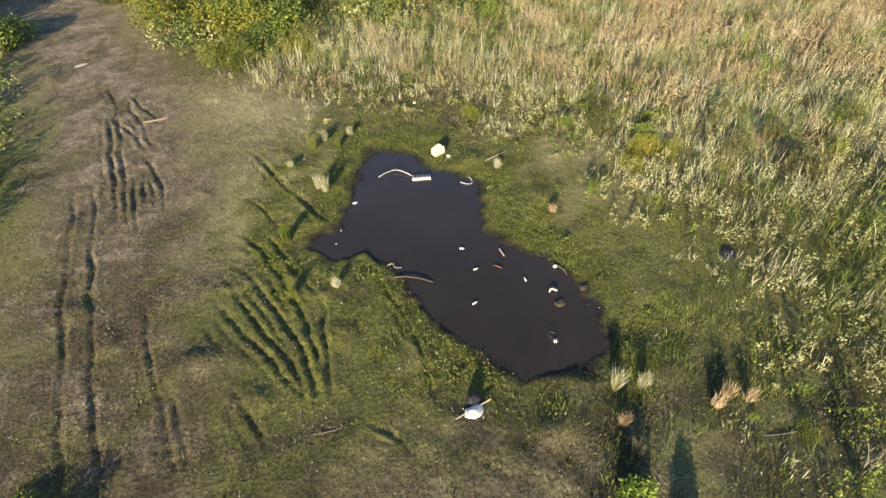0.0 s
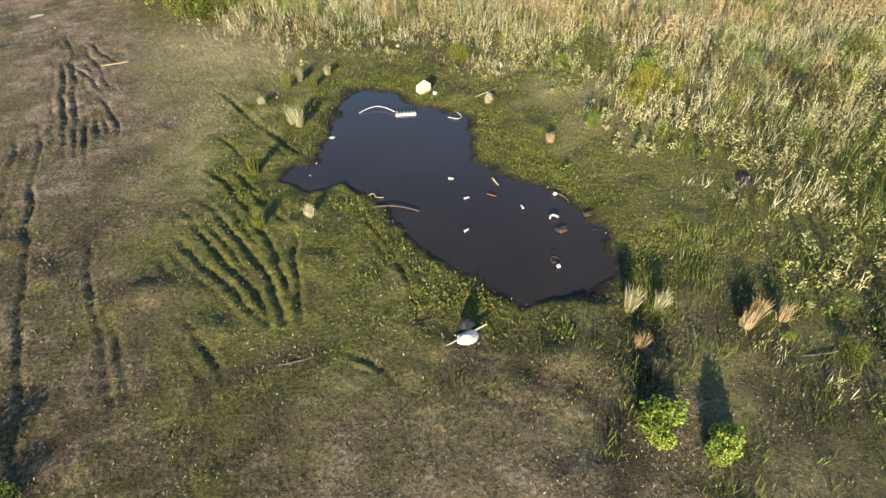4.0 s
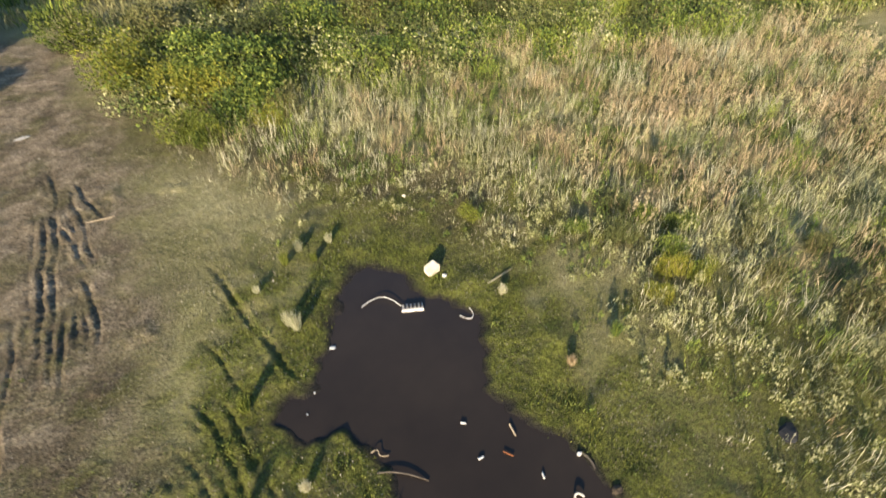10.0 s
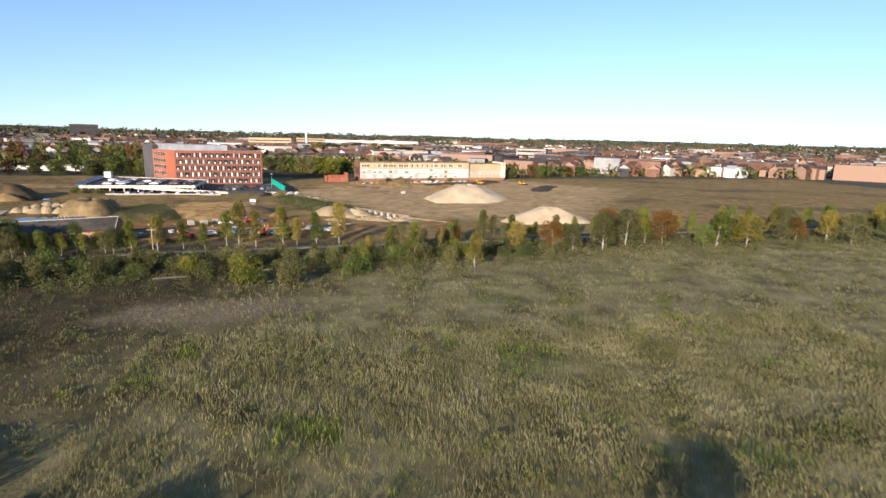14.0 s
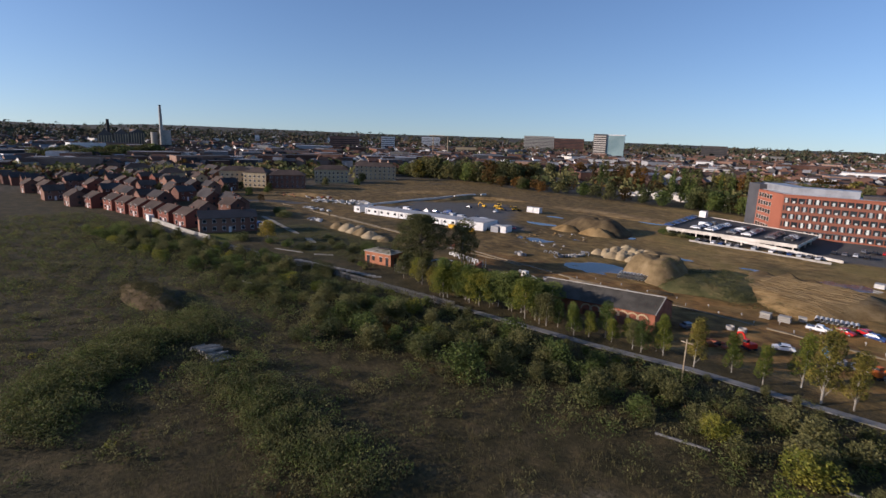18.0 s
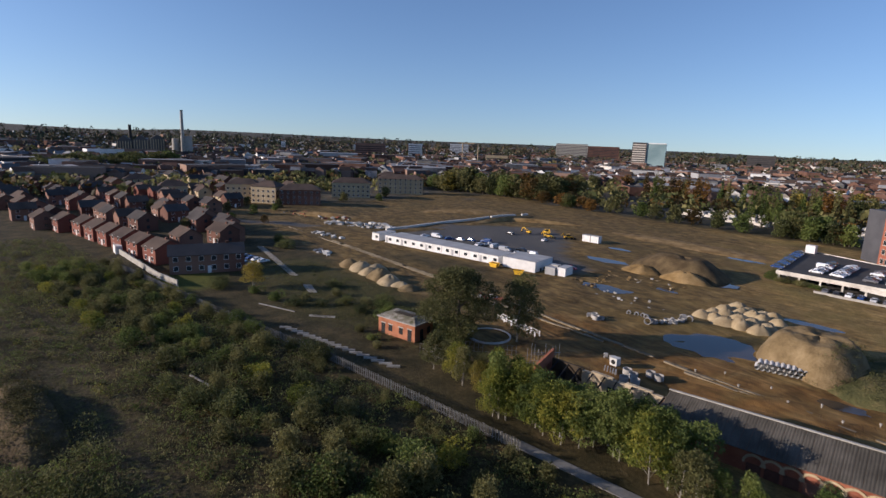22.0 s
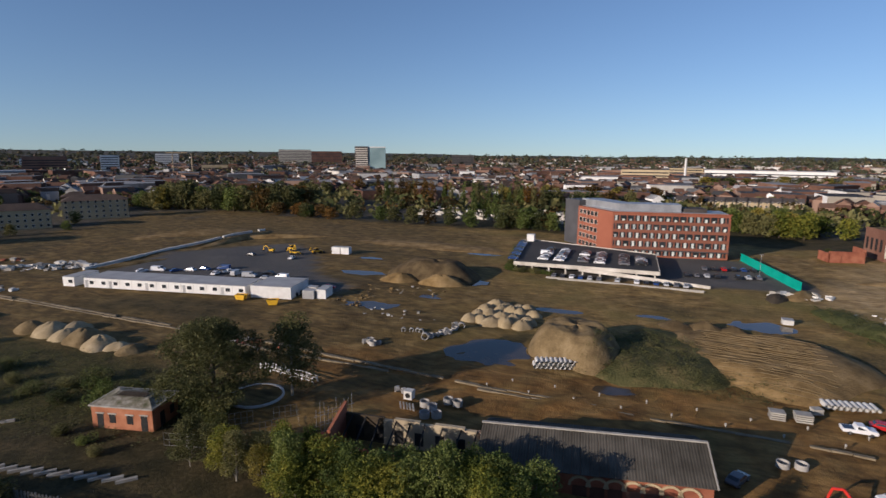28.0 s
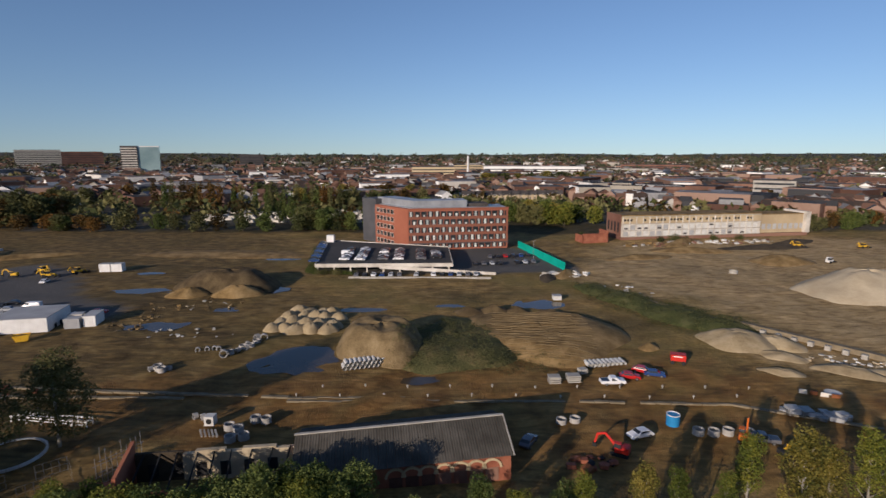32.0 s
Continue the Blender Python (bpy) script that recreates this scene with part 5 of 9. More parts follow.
for k, (x, y, rx, ry, h, rz) in enumerate(((-174.5, 184, 26, 3.2, 1.7, 96), (-165, 196, 25, 4, 1.3, 30), (-170, 128, 16, 2.0, 0.9, 70), (-205, 190, 30, 8, 1.5, 60), (-90, 205, 40, 8, 0.8, 0), (-225, 112, 20, 5, 1.6, 30))):
    heap("earth_bund", x, y, rx, ry, h, rz, "earth", "low bulldozed earth bund round the yard", 90 + k, 0.2, 1.1)
for k, (x, y, rx, ry, h) in enumerate(((95, 214, 18, 5, 1.6), (130, 222, 22, 5, 1.4), (70, 200, 16, 4, 1.2), (150, 235, 14, 4, 1.5), (100, 232, 14, 4, 2.2), (175, 200, 20, 6, 1.6), (37, 172, 8, 3, 1.4), (30, 166, 6, 3, 1.2))):
    heap("rubble_mound", x, y, rx, ry, h, 10 * k, "earth_dark" if k % 2 else "earth", "low demolition heap of earth and rubble", 100 + k, 0.2, 1.0)

# ---- offices: a row of white portable cabins ----
def cabin_unit(w, d, h, door):
    ob = thing("portable_cabin", 0, 0, 0, 0, "white portable site cabin with flat grey roof", "cabin", "row of site cabins")
    part("body", Shape().box(0, 0, 0.15, w, d, h), M["white"], ob)
    part("roof", Shape().box(-0.06, -0.06, h, w + 0.06, d + 0.06, h + 0.1), M["roof_grey"], ob, "flat grey cabin roof")
    part("skid", Shape().box(0.2, 0.3, 0, w - 0.2, d - 0.3, 0.15), M["dark"], ob)
    if door:
        part("door", Shape().box(0.4, -0.05, 0.2, 1.3, 0.0, 2.25), M["roof_grey"], ob)
    part("window", Shape().box(w - 1.9, -0.04, 1.15, w - 0.6, 0.0, 2.1), M["glass_dark"], ob)
    return ob


unit_a, unit_b = cabin_unit(3.75, 9.0, 2.85, True), cabin_unit(3.75, 9.0, 2.85, False)
o, d, out, n = wall_frame((-152.5, 99.8), (-103.5, 110.3))
spots = [placed(o, d, out, k * 3.86, 0, 0) for k in range(13)]
unit_a.matrix_basis, unit_b.matrix_basis = spots[0], spots[1]
for k, m in enumerate(spots[2:]):
    copy_thing(unit_b if k % 3 else unit_a, m)
lone = copy_thing(unit_b, placed(o, d, out, -7.0, 0, 0))
lone["label"] = "white portable cabin standing apart at the row's end"


def container(x, y, rz, w, dep, h, mat, label, name="container"):
    ob = thing(name, x, y, 0, rz, label, "container")
    part("body", Shape().box(0, 0, 0.1, w, dep, h), M[mat], ob)
    for k in range(int(w / 0.6)):
        part("rib", Shape().box(k * 0.6 + 0.1, -0.05, 0.2, k * 0.6 + 0.25, 0, h - 0.1), M[mat], ob)
    part("roof", Shape().box(-0.05, -0.05, h, w + 0.05, dep + 0.05, h + 0.08), M["roof_grey"], ob)
    return ob


container(-101.5, 110.2, 12, 11.5, 11, 3.3, "white", "large white site hall with a flat pale roof", "site_hall")
container(-88, 114.5, 12, 3.2, 2.4, 2.3, "roof_grey", "small grey steel container")
container(-84.6, 116, 12, 2.6, 5, 2.6, "white", "white steel container on end of the yard")
container(-89.3, 117.8, 12, 3, 2, 2.4, "white_dirty", "dirty white steel container")
for k, (x, y) in enumerate(((-117.5, 172.5), (-113.8, 173))):
    container(x, y, 6, 3.4, 2.6, 2.7, "white", "white container standing on the earth")
container(27, 140, 0, 2.2, 2.2, 1.2, "concrete_white", "square white concrete tank on the ground", "concrete_tank")
tagged(new("round_tank", Shape().hoop((92.5, 174, 0), 1.3, 0.2, 1.0, 20).mesh("round_tank", M["concrete"])), "round white concrete tank", "tank")

# cars and plant in the yard
YARD_CARS = [(-155, 120.5), (-151.7, 123.8), (-145.7, 125.3), (-142.3, 128), (-139, 131), (-131, 127.5), (-128.6, 130.9), (-124.5, 129.6), (-118.7, 128.9), (-115.8, 134.3), (-143, 157), (-125, 158), (-112, 128.5), (-108, 131), (-104, 127), (-100, 130), (-134, 134), (-92, 124)]
for k, (x, y) in enumerate(YARD_CARS):
    car(x, y, R.choice([15, 60, 105, 195]) + R.uniform(-8, 8), R.choice(["white", "white", "silver", "grey", "black", "white", "blue"]), R.choice(["saloon", "saloon", "van", "pickup"]), group="cars in the yard", where="parked in the site yard")
car(-88, 127, 10, "red", group="cars in the yard", where="parked at the yard's edge")


def excavator(x, y, rz, mat, label, s=0.62):
    ob = thing("excavator", x, y, 0, rz, label, "digger")
    ob.scale = (s, s, s)
    for sy in (-1.1, 1.1):
        t = Shape()
        t.box(-1.6, sy - 0.28, 0.12, 1.6, sy + 0.28, 0.8).tube((-1.6, sy - 0.28, 0.45), (-1.6, sy + 0.28, 0.45), 0.36, n=10).tube((1.6, sy - 0.28, 0.45), (1.6, sy + 0.28, 0.45), 0.36, n=10)
        part("track", t, M["dark"], ob)
    part("body", Shape().box(-1.9, -1.2, 0.95, 1.0, 1.2, 2.0).box(-1.9, -1.2, 2.0, -0.6, 1.2, 2.3), M[mat], ob)
    part("cab", Shape().box(-0.2, 0.2, 2.0, 1.2, 1.2, 2.95), M["glass_dark"], ob)
    part("cab_roof", Shape().box(-0.25, 0.15, 2.95, 1.25, 1.25, 3.05), M[mat], ob)
    part("boom", Shape().beam((0.9, -0.3, 1.6), (3.4, -0.3, 4.0), 0.35, 0.5).beam((3.4, -0.3, 4.0), (5.0, -0.3, 3.4), 0.35, 0.45), M[mat], ob)
    part("arm", Shape().beam((5.0, -0.3, 3.5), (5.6, -0.3, 1.2), 0.28, 0.4), M[mat], ob)
    part("bucket", Shape().box(5.1, -0.8, 0.4, 6.0, 0.2, 1.2), M["dark"], ob)
    return ob


def loader(x, y, rz, mat, label):
    ob = thing("loader", x, y, 0, rz, label, "digger")
    ob.scale = (0.8, 0.8, 0.8)
    part("body", Shape().box(-2.2, -0.8, 0.9, 1.2, 0.8, 1.7).box(1.2, -0.6, 0.9, 2.3, 0.6, 1.6), M[mat], ob)
    part("cab", Shape().box(-0.9, -0.75, 1.7, 0.6, 0.75, 2.7), M["glass_dark"], ob)
    part("cab_roof", Shape().box(-1.0, -0.85, 2.7, 0.7, 0.85, 2.85), M[mat], ob)
    for wx in (-1.4, 1.6):
        for wy in (-0.95, 0.95):
            part("wheel", Shape().tube((wx, wy - 0.22, 0.7), (wx, wy + 0.22, 0.7), 0.7, n=14), M["tyre"], ob)
    part("loader_arm", Shape().beam((0.8, -0.5, 1.5), (3.2, -0.5, 0.7), 0.2, 0.3).beam((0.8, 0.5, 1.5), (3.2, 0.5, 0.7), 0.2, 0.3), M[mat], ob)
    part("bucket", Shape().box(3.1, -1.1, 0.15, 3.9, 1.1, 0.9), M["dark"], ob)
    part("back_arm", Shape().beam((-2.2, 0, 1.2), (-3.0, 0, 3.3), 0.25, 0.35).beam((-3.0, 0, 3.3), (-4.0, 0, 1.8), 0.2, 0.3), M[mat], ob)
    return ob


for x, y, rz in ((-102.5, 107.6, 12), (-91.6, 107.0, 30)):
    sk = thing("skip", x, y, 0, rz, "small yellow waste skip before the white hall", "skip", "yellow skips")
    part("tub", Shape().poly([(-1.0, -0.8, 0.1), (1.0, -0.8, 0.1), (1.0, 0.8, 0.1), (-1.0, 0.8, 0.1), (-1.5, -0.9, 1.4), (1.5, -0.9, 1.4), (1.5, 0.9, 1.4), (-1.5, 0.9, 1.4)], [(3, 2, 1, 0), (0, 1, 5, 4), (1, 2, 6, 5), (2, 3, 7, 6), (3, 0, 4, 7)]), M["yellow"], sk)
    part("rim", Shape().box(-1.55, -0.95, 1.36, 1.55, -0.87, 1.46).box(-1.55, 0.87, 1.36, 1.55, 0.95, 1.46), M["yellow"], sk)
    part("load", heap_shape(1.3, 0.8, 0.35, 160), M["earth_dark"], sk, "dark rubbish load").location = (0, 0, 1.2)
loader(-129, 165, 20, "yellow", "yellow wheeled loader parked in the yard")
loader(-136, 172, 160, "yellow", "yellow wheeled loader by the earth bund")
loader(-123, 170.5, 60, "yellow", "small yellow dumper on the yard's edge")
excavator(-141, 166, 190, "yellow", "yellow tracked excavator in the yard")
loader(-92, 117, 100, "yellow", "small yellow machine near the white hall")
loader(46, 66, 200, "yellow", "yellow backhoe loader in the shade of trees")
excavator(21.8, 65.0, 150, "red_paint", "orange-red tracked excavator beside the shed")
excavator(40, 68.5, 60, "orange", "orange tracked excavator among concrete rings")
loader(145, 224, 0, "yellow", "yellow dump truck by the works")
loader(170, 221, 10, "yellow", "yellow bulldozer on dark earth")
loader(135, 190, 30, "white", "white and grey crusher on the earth")
# vehicles on the haul road
car(27.3, 87.1, 3, "white", "pickup", group="vehicles on the haul road", where="on the muddy haul road")
car(31.0, 89.5, -10, "red", group="vehicles on the haul road", where="on the muddy haul road")
car(34.2, 92.2, -30, "red", group="vehicles on the haul road", where="on the muddy haul road")
car(35.8, 90.6, -15, "blue", group="vehicles on the haul road", where="on the muddy haul road")
tel = thing("fuel_bowser", 42.4, 96.6, 0, -18, "red site bowser with a white stripe", "trailer")
part("tank", Shape().box(-1.35, -0.9, 0.7, 1.3, 0.9, 1.9), M["red_paint"], tel)
part("stripe", Shape().box(-0.9, -0.93, 1.5, 0.7, -0.9, 1.7), M["white"], tel)
for wx in (-1.0, 0.9):
    for wy in (-0.8, 0.8):
        part("wheel", Shape().tube((wx, wy - 0.12, 0.4), (wx, wy + 0.12, 0.4), 0.4, n=10), M["tyre"], tel)
car(26, 69.6, 200, "white", "saloon", group="vehicles on the haul road", where="with open back beside the shed")
car(42.3, 68.4, 170, "grey", "pickup", group="vehicles on the haul road", where="parked under the trees")
car(10, 67.5, 60, "grey", "saloon", group="vehicles on the haul road", where="in the shade behind the shed")


def blue_tank():
    ob = thing("water_tank", 32, 73.2, 0, 0, "bright blue cylindrical water tank with a pale lid", "tank")
    part("drum", Shape().tube((0, 0, 0), (0, 0, 1.6), 0.95, n=22), M["blue_paint"], ob)
    part("lid", Shape().hoop((0, 0, 1.6), 0.97, 0.12, 0.1, 22), M["white"], ob)


blue_tank()


M["concrete_ring"] = surface("concrete_ring", [(0.26, 0.25, 0.23), (0.42, 0.4, 0.37)], 0.8, 5, 0.85, 0.2)


def ring_mesh(r, h):
    return Shape().hoop((0, 0, 0), r, 0.12, h, 18).mesh("concrete_ring", M["concrete_ring"])


RING, RING_S = ring_mesh(0.78, 0.9), ring_mesh(0.5, 0.62)


def ring(x, y, tilt=0, small=False, z=0.0, rz=0):
    ob = new("concrete_ring", RING_S if small else RING)
    r = 0.5 if small else 0.78
    ob.matrix_basis = pose(x, y, z + (r if tilt else 0), tilt, 0, rz)
    return tagged(ob, "white precast concrete manhole ring" + (" lying on its side" if tilt else " standing on the mud"), "concrete ring", "concrete rings")


for x, y in ((-32.7, 71.1), (-31.2, 70.4), (-31.4, 67.6), (-29.8, 73.2), (-28.0, 73.1), (-29.6, 68.2), (17.9, 73.4), (15.8, 73.2), (34.6, 70.3), (36.6, 70.3), (38.6, 70.6), (41.5, 70.2)):
    ring(x + R.uniform(-.2, .2), y + R.uniform(-.2, .2))
for x, y in ((-39.2, 73.6), (-37.9, 73.4)):
    ring(x, y, 90, True, rz=R.uniform(0, 180))
for x, y in ((-43.5, 101), (-42.3, 102), (-43, 103.3), (-41.5, 104), (-42.6, 105.2), (-41.2, 106.4), (-42.2, 107.6), (-40.6, 108.4), (-55.5, 91.2), (-54.5, 91.8), (-53.5, 91.4), (-52.6, 92.2), (-55, 92.4), (-45.2, 98.9), (-44.3, 99.9)):
    ring(x + R.uniform(-.3, .3), y + R.uniform(-.3, .3), 90 if R.random() < 0.4 else 0, R.random() < 0.6, rz=R.uniform(0, 180))
for x, y in ((-51.5, 101.5), (-49.8, 102), (-48.5, 102.4), (-47.5, 102.2)):
    ring(x, y, 90, True, rz=20)


def pipe_stack(x, y, rz, n, rows):
    ob = thing("pipe_stack", x, y, 0, rz, "stacked row of short pale concrete pipes", "pipe stack")
    p = Shape().tube((0, -1.1, 0), (0, 1.1, 0), 0.42, n=12, caps=False).tube((0, -1.08, 0), (0, 1.08, 0), 0.33, n=12, caps=False).mesh("pipe", M["concrete_white"])
    for j in range(rows):
        for k in range(n - j):
            q = new("pipe", p)
            q.parent = ob
            q.matrix_basis = pose(k * 0.86 + j * 0.43, 0, 0.42 + j * 0.74)
    return ob


pipe_stack(-20.4, 93.2, 18, 12, 2)
pipe_stack(25.0, 95.2, 10, 9, 1)


def slab_pile(x, y, rz, rows, w, d, t, label, mat="concrete", gap=0.12):
    ob = thing("slab_pile", x, y, 0, rz, label, "slab pile")
    for k in range(rows):
        part("slab", Shape().box(R.uniform(-.1, .1), R.uniform(-.1, .1), k * (t + gap), w, d, k * (t + gap) + t), M[mat], ob)
    return ob


slab_pile(16.4, 87, 2, 4, 2.0, 1.7, 0.2, "pile of white precast concrete blocks")
slab_pile(19.8, 87.5, 4, 4, 2.2, 1.7, 0.2, "pile of white precast concrete blocks")
slab_pile(22.8, 91, 20, 2, 1.4, 1.2, 0.4, "short pile of pale concrete blocks")
for k in range(5):
    slab_pile(-35.8 + k * 0.55, 68.6, 30, 1, 0.22, 2.2, 0.22, "pale concrete kerb lying on the mud")
# white concrete box culvert with a round hole
cul = thing("concrete_box", -36.1, 72.4, 0, 0, "white concrete box with a round pipe hole", "concrete box")
part("block", Shape().box(-0.7, -0.6, 0, 0.7, 0.7, 1.4), M["concrete_white"], cul)
# near-black disc for the shade inside the pipe hole
part("hole", Shape().tube((0, -0.64, 0.7), (0, -0.61, 0.7), 0.42, n=16), M["dark"], cul)

M["concrete_tan"] = surface("concrete_tan", [(0.14, 0.112, 0.07), (0.26, 0.212, 0.14)], 0.6, 5, 0.85, 0.25)
# haul road kerbs: two lines of pale kerb stones along the edge of the road
KERBS = [((-205, 83), (-160, 83.5), (-97, 83.0)), ((-96, 81.8), (-70, 80.4), (-44, 80.6)), ((-27, 79.7), (20, 80.2), (44, 79.4), (62, 72)), ((-75, 84), (-50, 82.4), (-27, 81.2)), ((-97, 84.2), (-130, 84.6), (-170, 84.8)), ((-27, 80.9), (-8, 81.0))]
for line in KERBS:
    kr = thing("kerb_line", 0, 0, 0, 0, "broken line of pale concrete kerb stones in the mud", "kerb")
    for (xa, ya), (xb, yb) in zip(line, line[1:]):
        n = math.hypot(xb - xa, yb - ya)
        count = int(n / 2.2)
        for k in range(count):
            if R.random() < 0.93:
                u, v = k / count, (k + 0.96) / count
                j = R.uniform(-.12, .12)
                part("kerb_stone", Shape().beam((xa + (xb - xa) * u, ya + (yb - ya) * u + j, 0.12), (xa + (xb - xa) * v, ya + (yb - ya) * v + j, 0.1), R.uniform(0.4, 0.75), 0.28), M["concrete_tan"], kr)
for k in range(22):
    b = Shape().tube((0, 0, 0), (0, 0, 0.55), 0.07, n=6).tube((0, 0, 0.3), (0, 0, 0.6), 0.15, n=8)
    x = -26 + k * 3.6
    tagged(new("marker_post", b.mesh("marker_post", M["concrete"])), "short pale-topped marker post by the haul road", "post", "marker posts").matrix_basis = pose(x, (85.2 if k % 2 else 81.8) + R.uniform(-.4, .4), 0)

# pale block wall along the back of the yard, on its bund
bw = thing("block_wall", 0, 0, 0, 0, "long line of pale concrete blocks along the yard bund", "wall")
line = [(-174.7, 114.7), (-176.1, 127.1), (-178.5, 141.7), (-180.3, 153.4), (-180.8, 168.9), (-185.2, 193.3), (-182.6, 211.8)]
for (xa, ya), (xb, yb) in zip(line, line[1:]):
    n = int(math.hypot(xb - xa, yb - ya) / 2.0)
    for k in range(n):
        if R.random() < 0.9:
            u, v = k / n, (k + 0.94) / n
            j = R.uniform(-.15, .15)
            part("concrete_block", Shape().beam((xa + (xb - xa) * u + j, ya + (yb - ya) * u, 0.5), (xa + (xb - xa) * v + j, ya + (yb - ya) * v, 0.5), 0.9, 1.0), M["concrete_white"], bw)
# rubble on the yard's far side and round the site
def rubble_field(name, x, y, rx, ry, n, mats, label, lo=0.3, hi=1.3, tilt=0.0):
    ob = thing(name, x, y, 0, tilt, label, "rubble")
    for k in range(n):
        r, a = math.sqrt(R.random()), R.uniform(0, math.tau)
        w = R.uniform(lo, hi)
        s = Shape().box(-w / 2, -w * R.uniform(.3, .6), 0, w / 2, w * R.uniform(.3, .6), w * R.uniform(.25, .6))
        part("block", s, M[R.choice(mats)], ob).matrix_basis = pose(rx * r * math.cos(a), ry * r * math.sin(a), -0.05, R.uniform(-15, 15), R.uniform(-15, 15), R.uniform(0, 180))


rubble_field("rubble_pile", -192, 112, 17, 6, 60, ["white_dirty", "concrete_white", "concrete"], "long pile of pale broken concrete", 0.8, 2.2, 40)
rubble_field("rubble_pile", -178, 88, 12, 2.5, 24, ["concrete", "concrete_white"], "scattered concrete blocks along a track", 0.6, 1.6, 10)
rubble_field("rubble_pile", -229, 108, 22, 7, 40, ["concrete", "brick", "dark"], "dark heap of broken brick and concrete", 0.7, 1.9, 20)
rubble_field("rubble_pile", -147, 72, 6, 2, 16, ["concrete_white", "steel"], "scrap and concrete at the grass edge", 0.8, 2.0, 0)
rubble_field("rubble_pile", -77, 82, 8, 3, 26, ["concrete", "brick"], "broken brick and stone beside the road", 0.4, 1.2, 0)
rubble_field("rubble_pile", 75, 97, 8, 3.5, 40, ["concrete_white", "concrete", "sand_pale"], "rubble tipped beside the ramp wall", 0.3, 0.9, -20)
rubble_field("rubble_pile", 36, 171, 8, 5, 26, ["concrete_white", "concrete", "earth"], "boulders and concrete below the hoarding", 0.7, 2.0, 0)
rubble_field("rubble_pile", 52, 150, 10, 4, 14, ["concrete_white", "concrete"], "scattered pale boulders on mud", 0.5, 1.3, -50)
rubble_field("rubble_pile", 88, 228, 16, 5, 40, ["concrete", "brick_town", "earth"], "demolition rubble before the derelict works", 0.6, 2.0, 12)
rubble_field("rubble_pile", 125, 236, 24, 4, 50, ["concrete", "brick_town", "concrete_white"], "demolition rubble before the derelict works", 0.6, 1.8, 10)
rubble_field("rubble_pile", -57, 112, 12, 5, 16, ["concrete_white", "concrete"], "few pale stones on wet earth", 0.3, 0.9, 0)
rubble_field("rubble_pile", -66, 134, 14, 5, 22, ["concrete", "earth", "sand"], "clods and stones beside the mound", 0.4, 1.1, 0)
rubble_field("rubble_pile", -77, 122, 6, 10, 60, ["earth", "sand_dull", "earth_dark"], "churned clods of mud at the yard's edge", 0.3, 0.8, 20)
rubble_field("scrap_pile", 18, 62.5, 4, 2, 18, ["rust", "brick", "dark"], "rusty scrap and timber behind the shed", 0.4, 1.4, 0)
rubble_field("scrap_pile", 56, 76, 6, 1.2, 20, ["steel", "roof_grey", "rust"], "stacked steel trench sheets on the mud", 0.6, 2.0, -12)

# long low concrete ramp wall on the right side
rw = thing("ramp_wall", 0, 0, 0, 0, "long low pale concrete ramp wall", "wall")
part("wall", Shape().beam((66, 119, 0.5), (84, 96, 0.5), 1.0, 1.0), M["concrete_tan"], rw)
part("coping", Shape().beam((66, 119, 1.06), (84, 96, 1.06), 1.3, 0.1), M["concrete_tan"], rw)
for k in range(7):
    part("buttress", Shape().box(-0.5, -0.5, 0, 0.5, 0.5, 0.95), M["concrete"], rw).matrix_basis = pose(68 + k * 1.9, 113.5 - k * 2.4, 0, 0, 0, -52)
for k, (a, b) in enumerate((((40, 158, 0), (66, 119, 0)), ((84, 96, 0), (96, 84, 0)))):
    ln = thing("concrete_edging", 0, 0, 0, 0, "narrow concrete edging strip across the site", "kerb")
    part("strip", Shape().beam((a[0], a[1], 0.25), (b[0], b[1], 0.25), 0.8, 0.5), M["concrete_tan"], ln)
bar = thing("traffic_barrier", 63, 81, 0, -25, "red and white plastic barriers around a small roundel", "barrier")
for k in range(4):
    part("barrier_unit", Shape().box(-0.6, -0.2, 0, 0.6, 0.2, 0.3).box(-0.55, -0.1, 0.3, 0.55, 0.1, 0.9), M["rust"] if k % 2 else M["white_dirty"], bar).matrix_basis = pose(-6 + k * 1.5, 0, 0)
rd = thing("concrete_disc", 62.5, 83.5, 0, 0, "white concrete disc beside the barriers", "concrete disc")
part("disc", Shape().tube((0, 0, 0), (0, 0, 0.4), 1.3, n=18), M["concrete_white"], rd)


# ---- fences, slabs and pens near the grass edge ----
M["galvanised"] = surface("galvanised", [(0.15, 0.145, 0.135), (0.25, 0.245, 0.23)], 0.8, 5, 0.65, 0.1, metal=0.2)


def lattice(xs, zs, solid, rows, fold):
    """One joined screen: upright slats, and rails through the gaps between them."""
    nz = len(zs)
    pts = [(x, fold(k), z) for k, x in enumerate(xs) for z in zs]
    faces = [(k * nz + j, (k + 1) * nz + j, (k + 1) * nz + j + 1, k * nz + j + 1) for k in range(len(xs) - 1) for j in range(nz - 1) if solid(k) or j in rows]
    return Shape().poly(pts, faces)


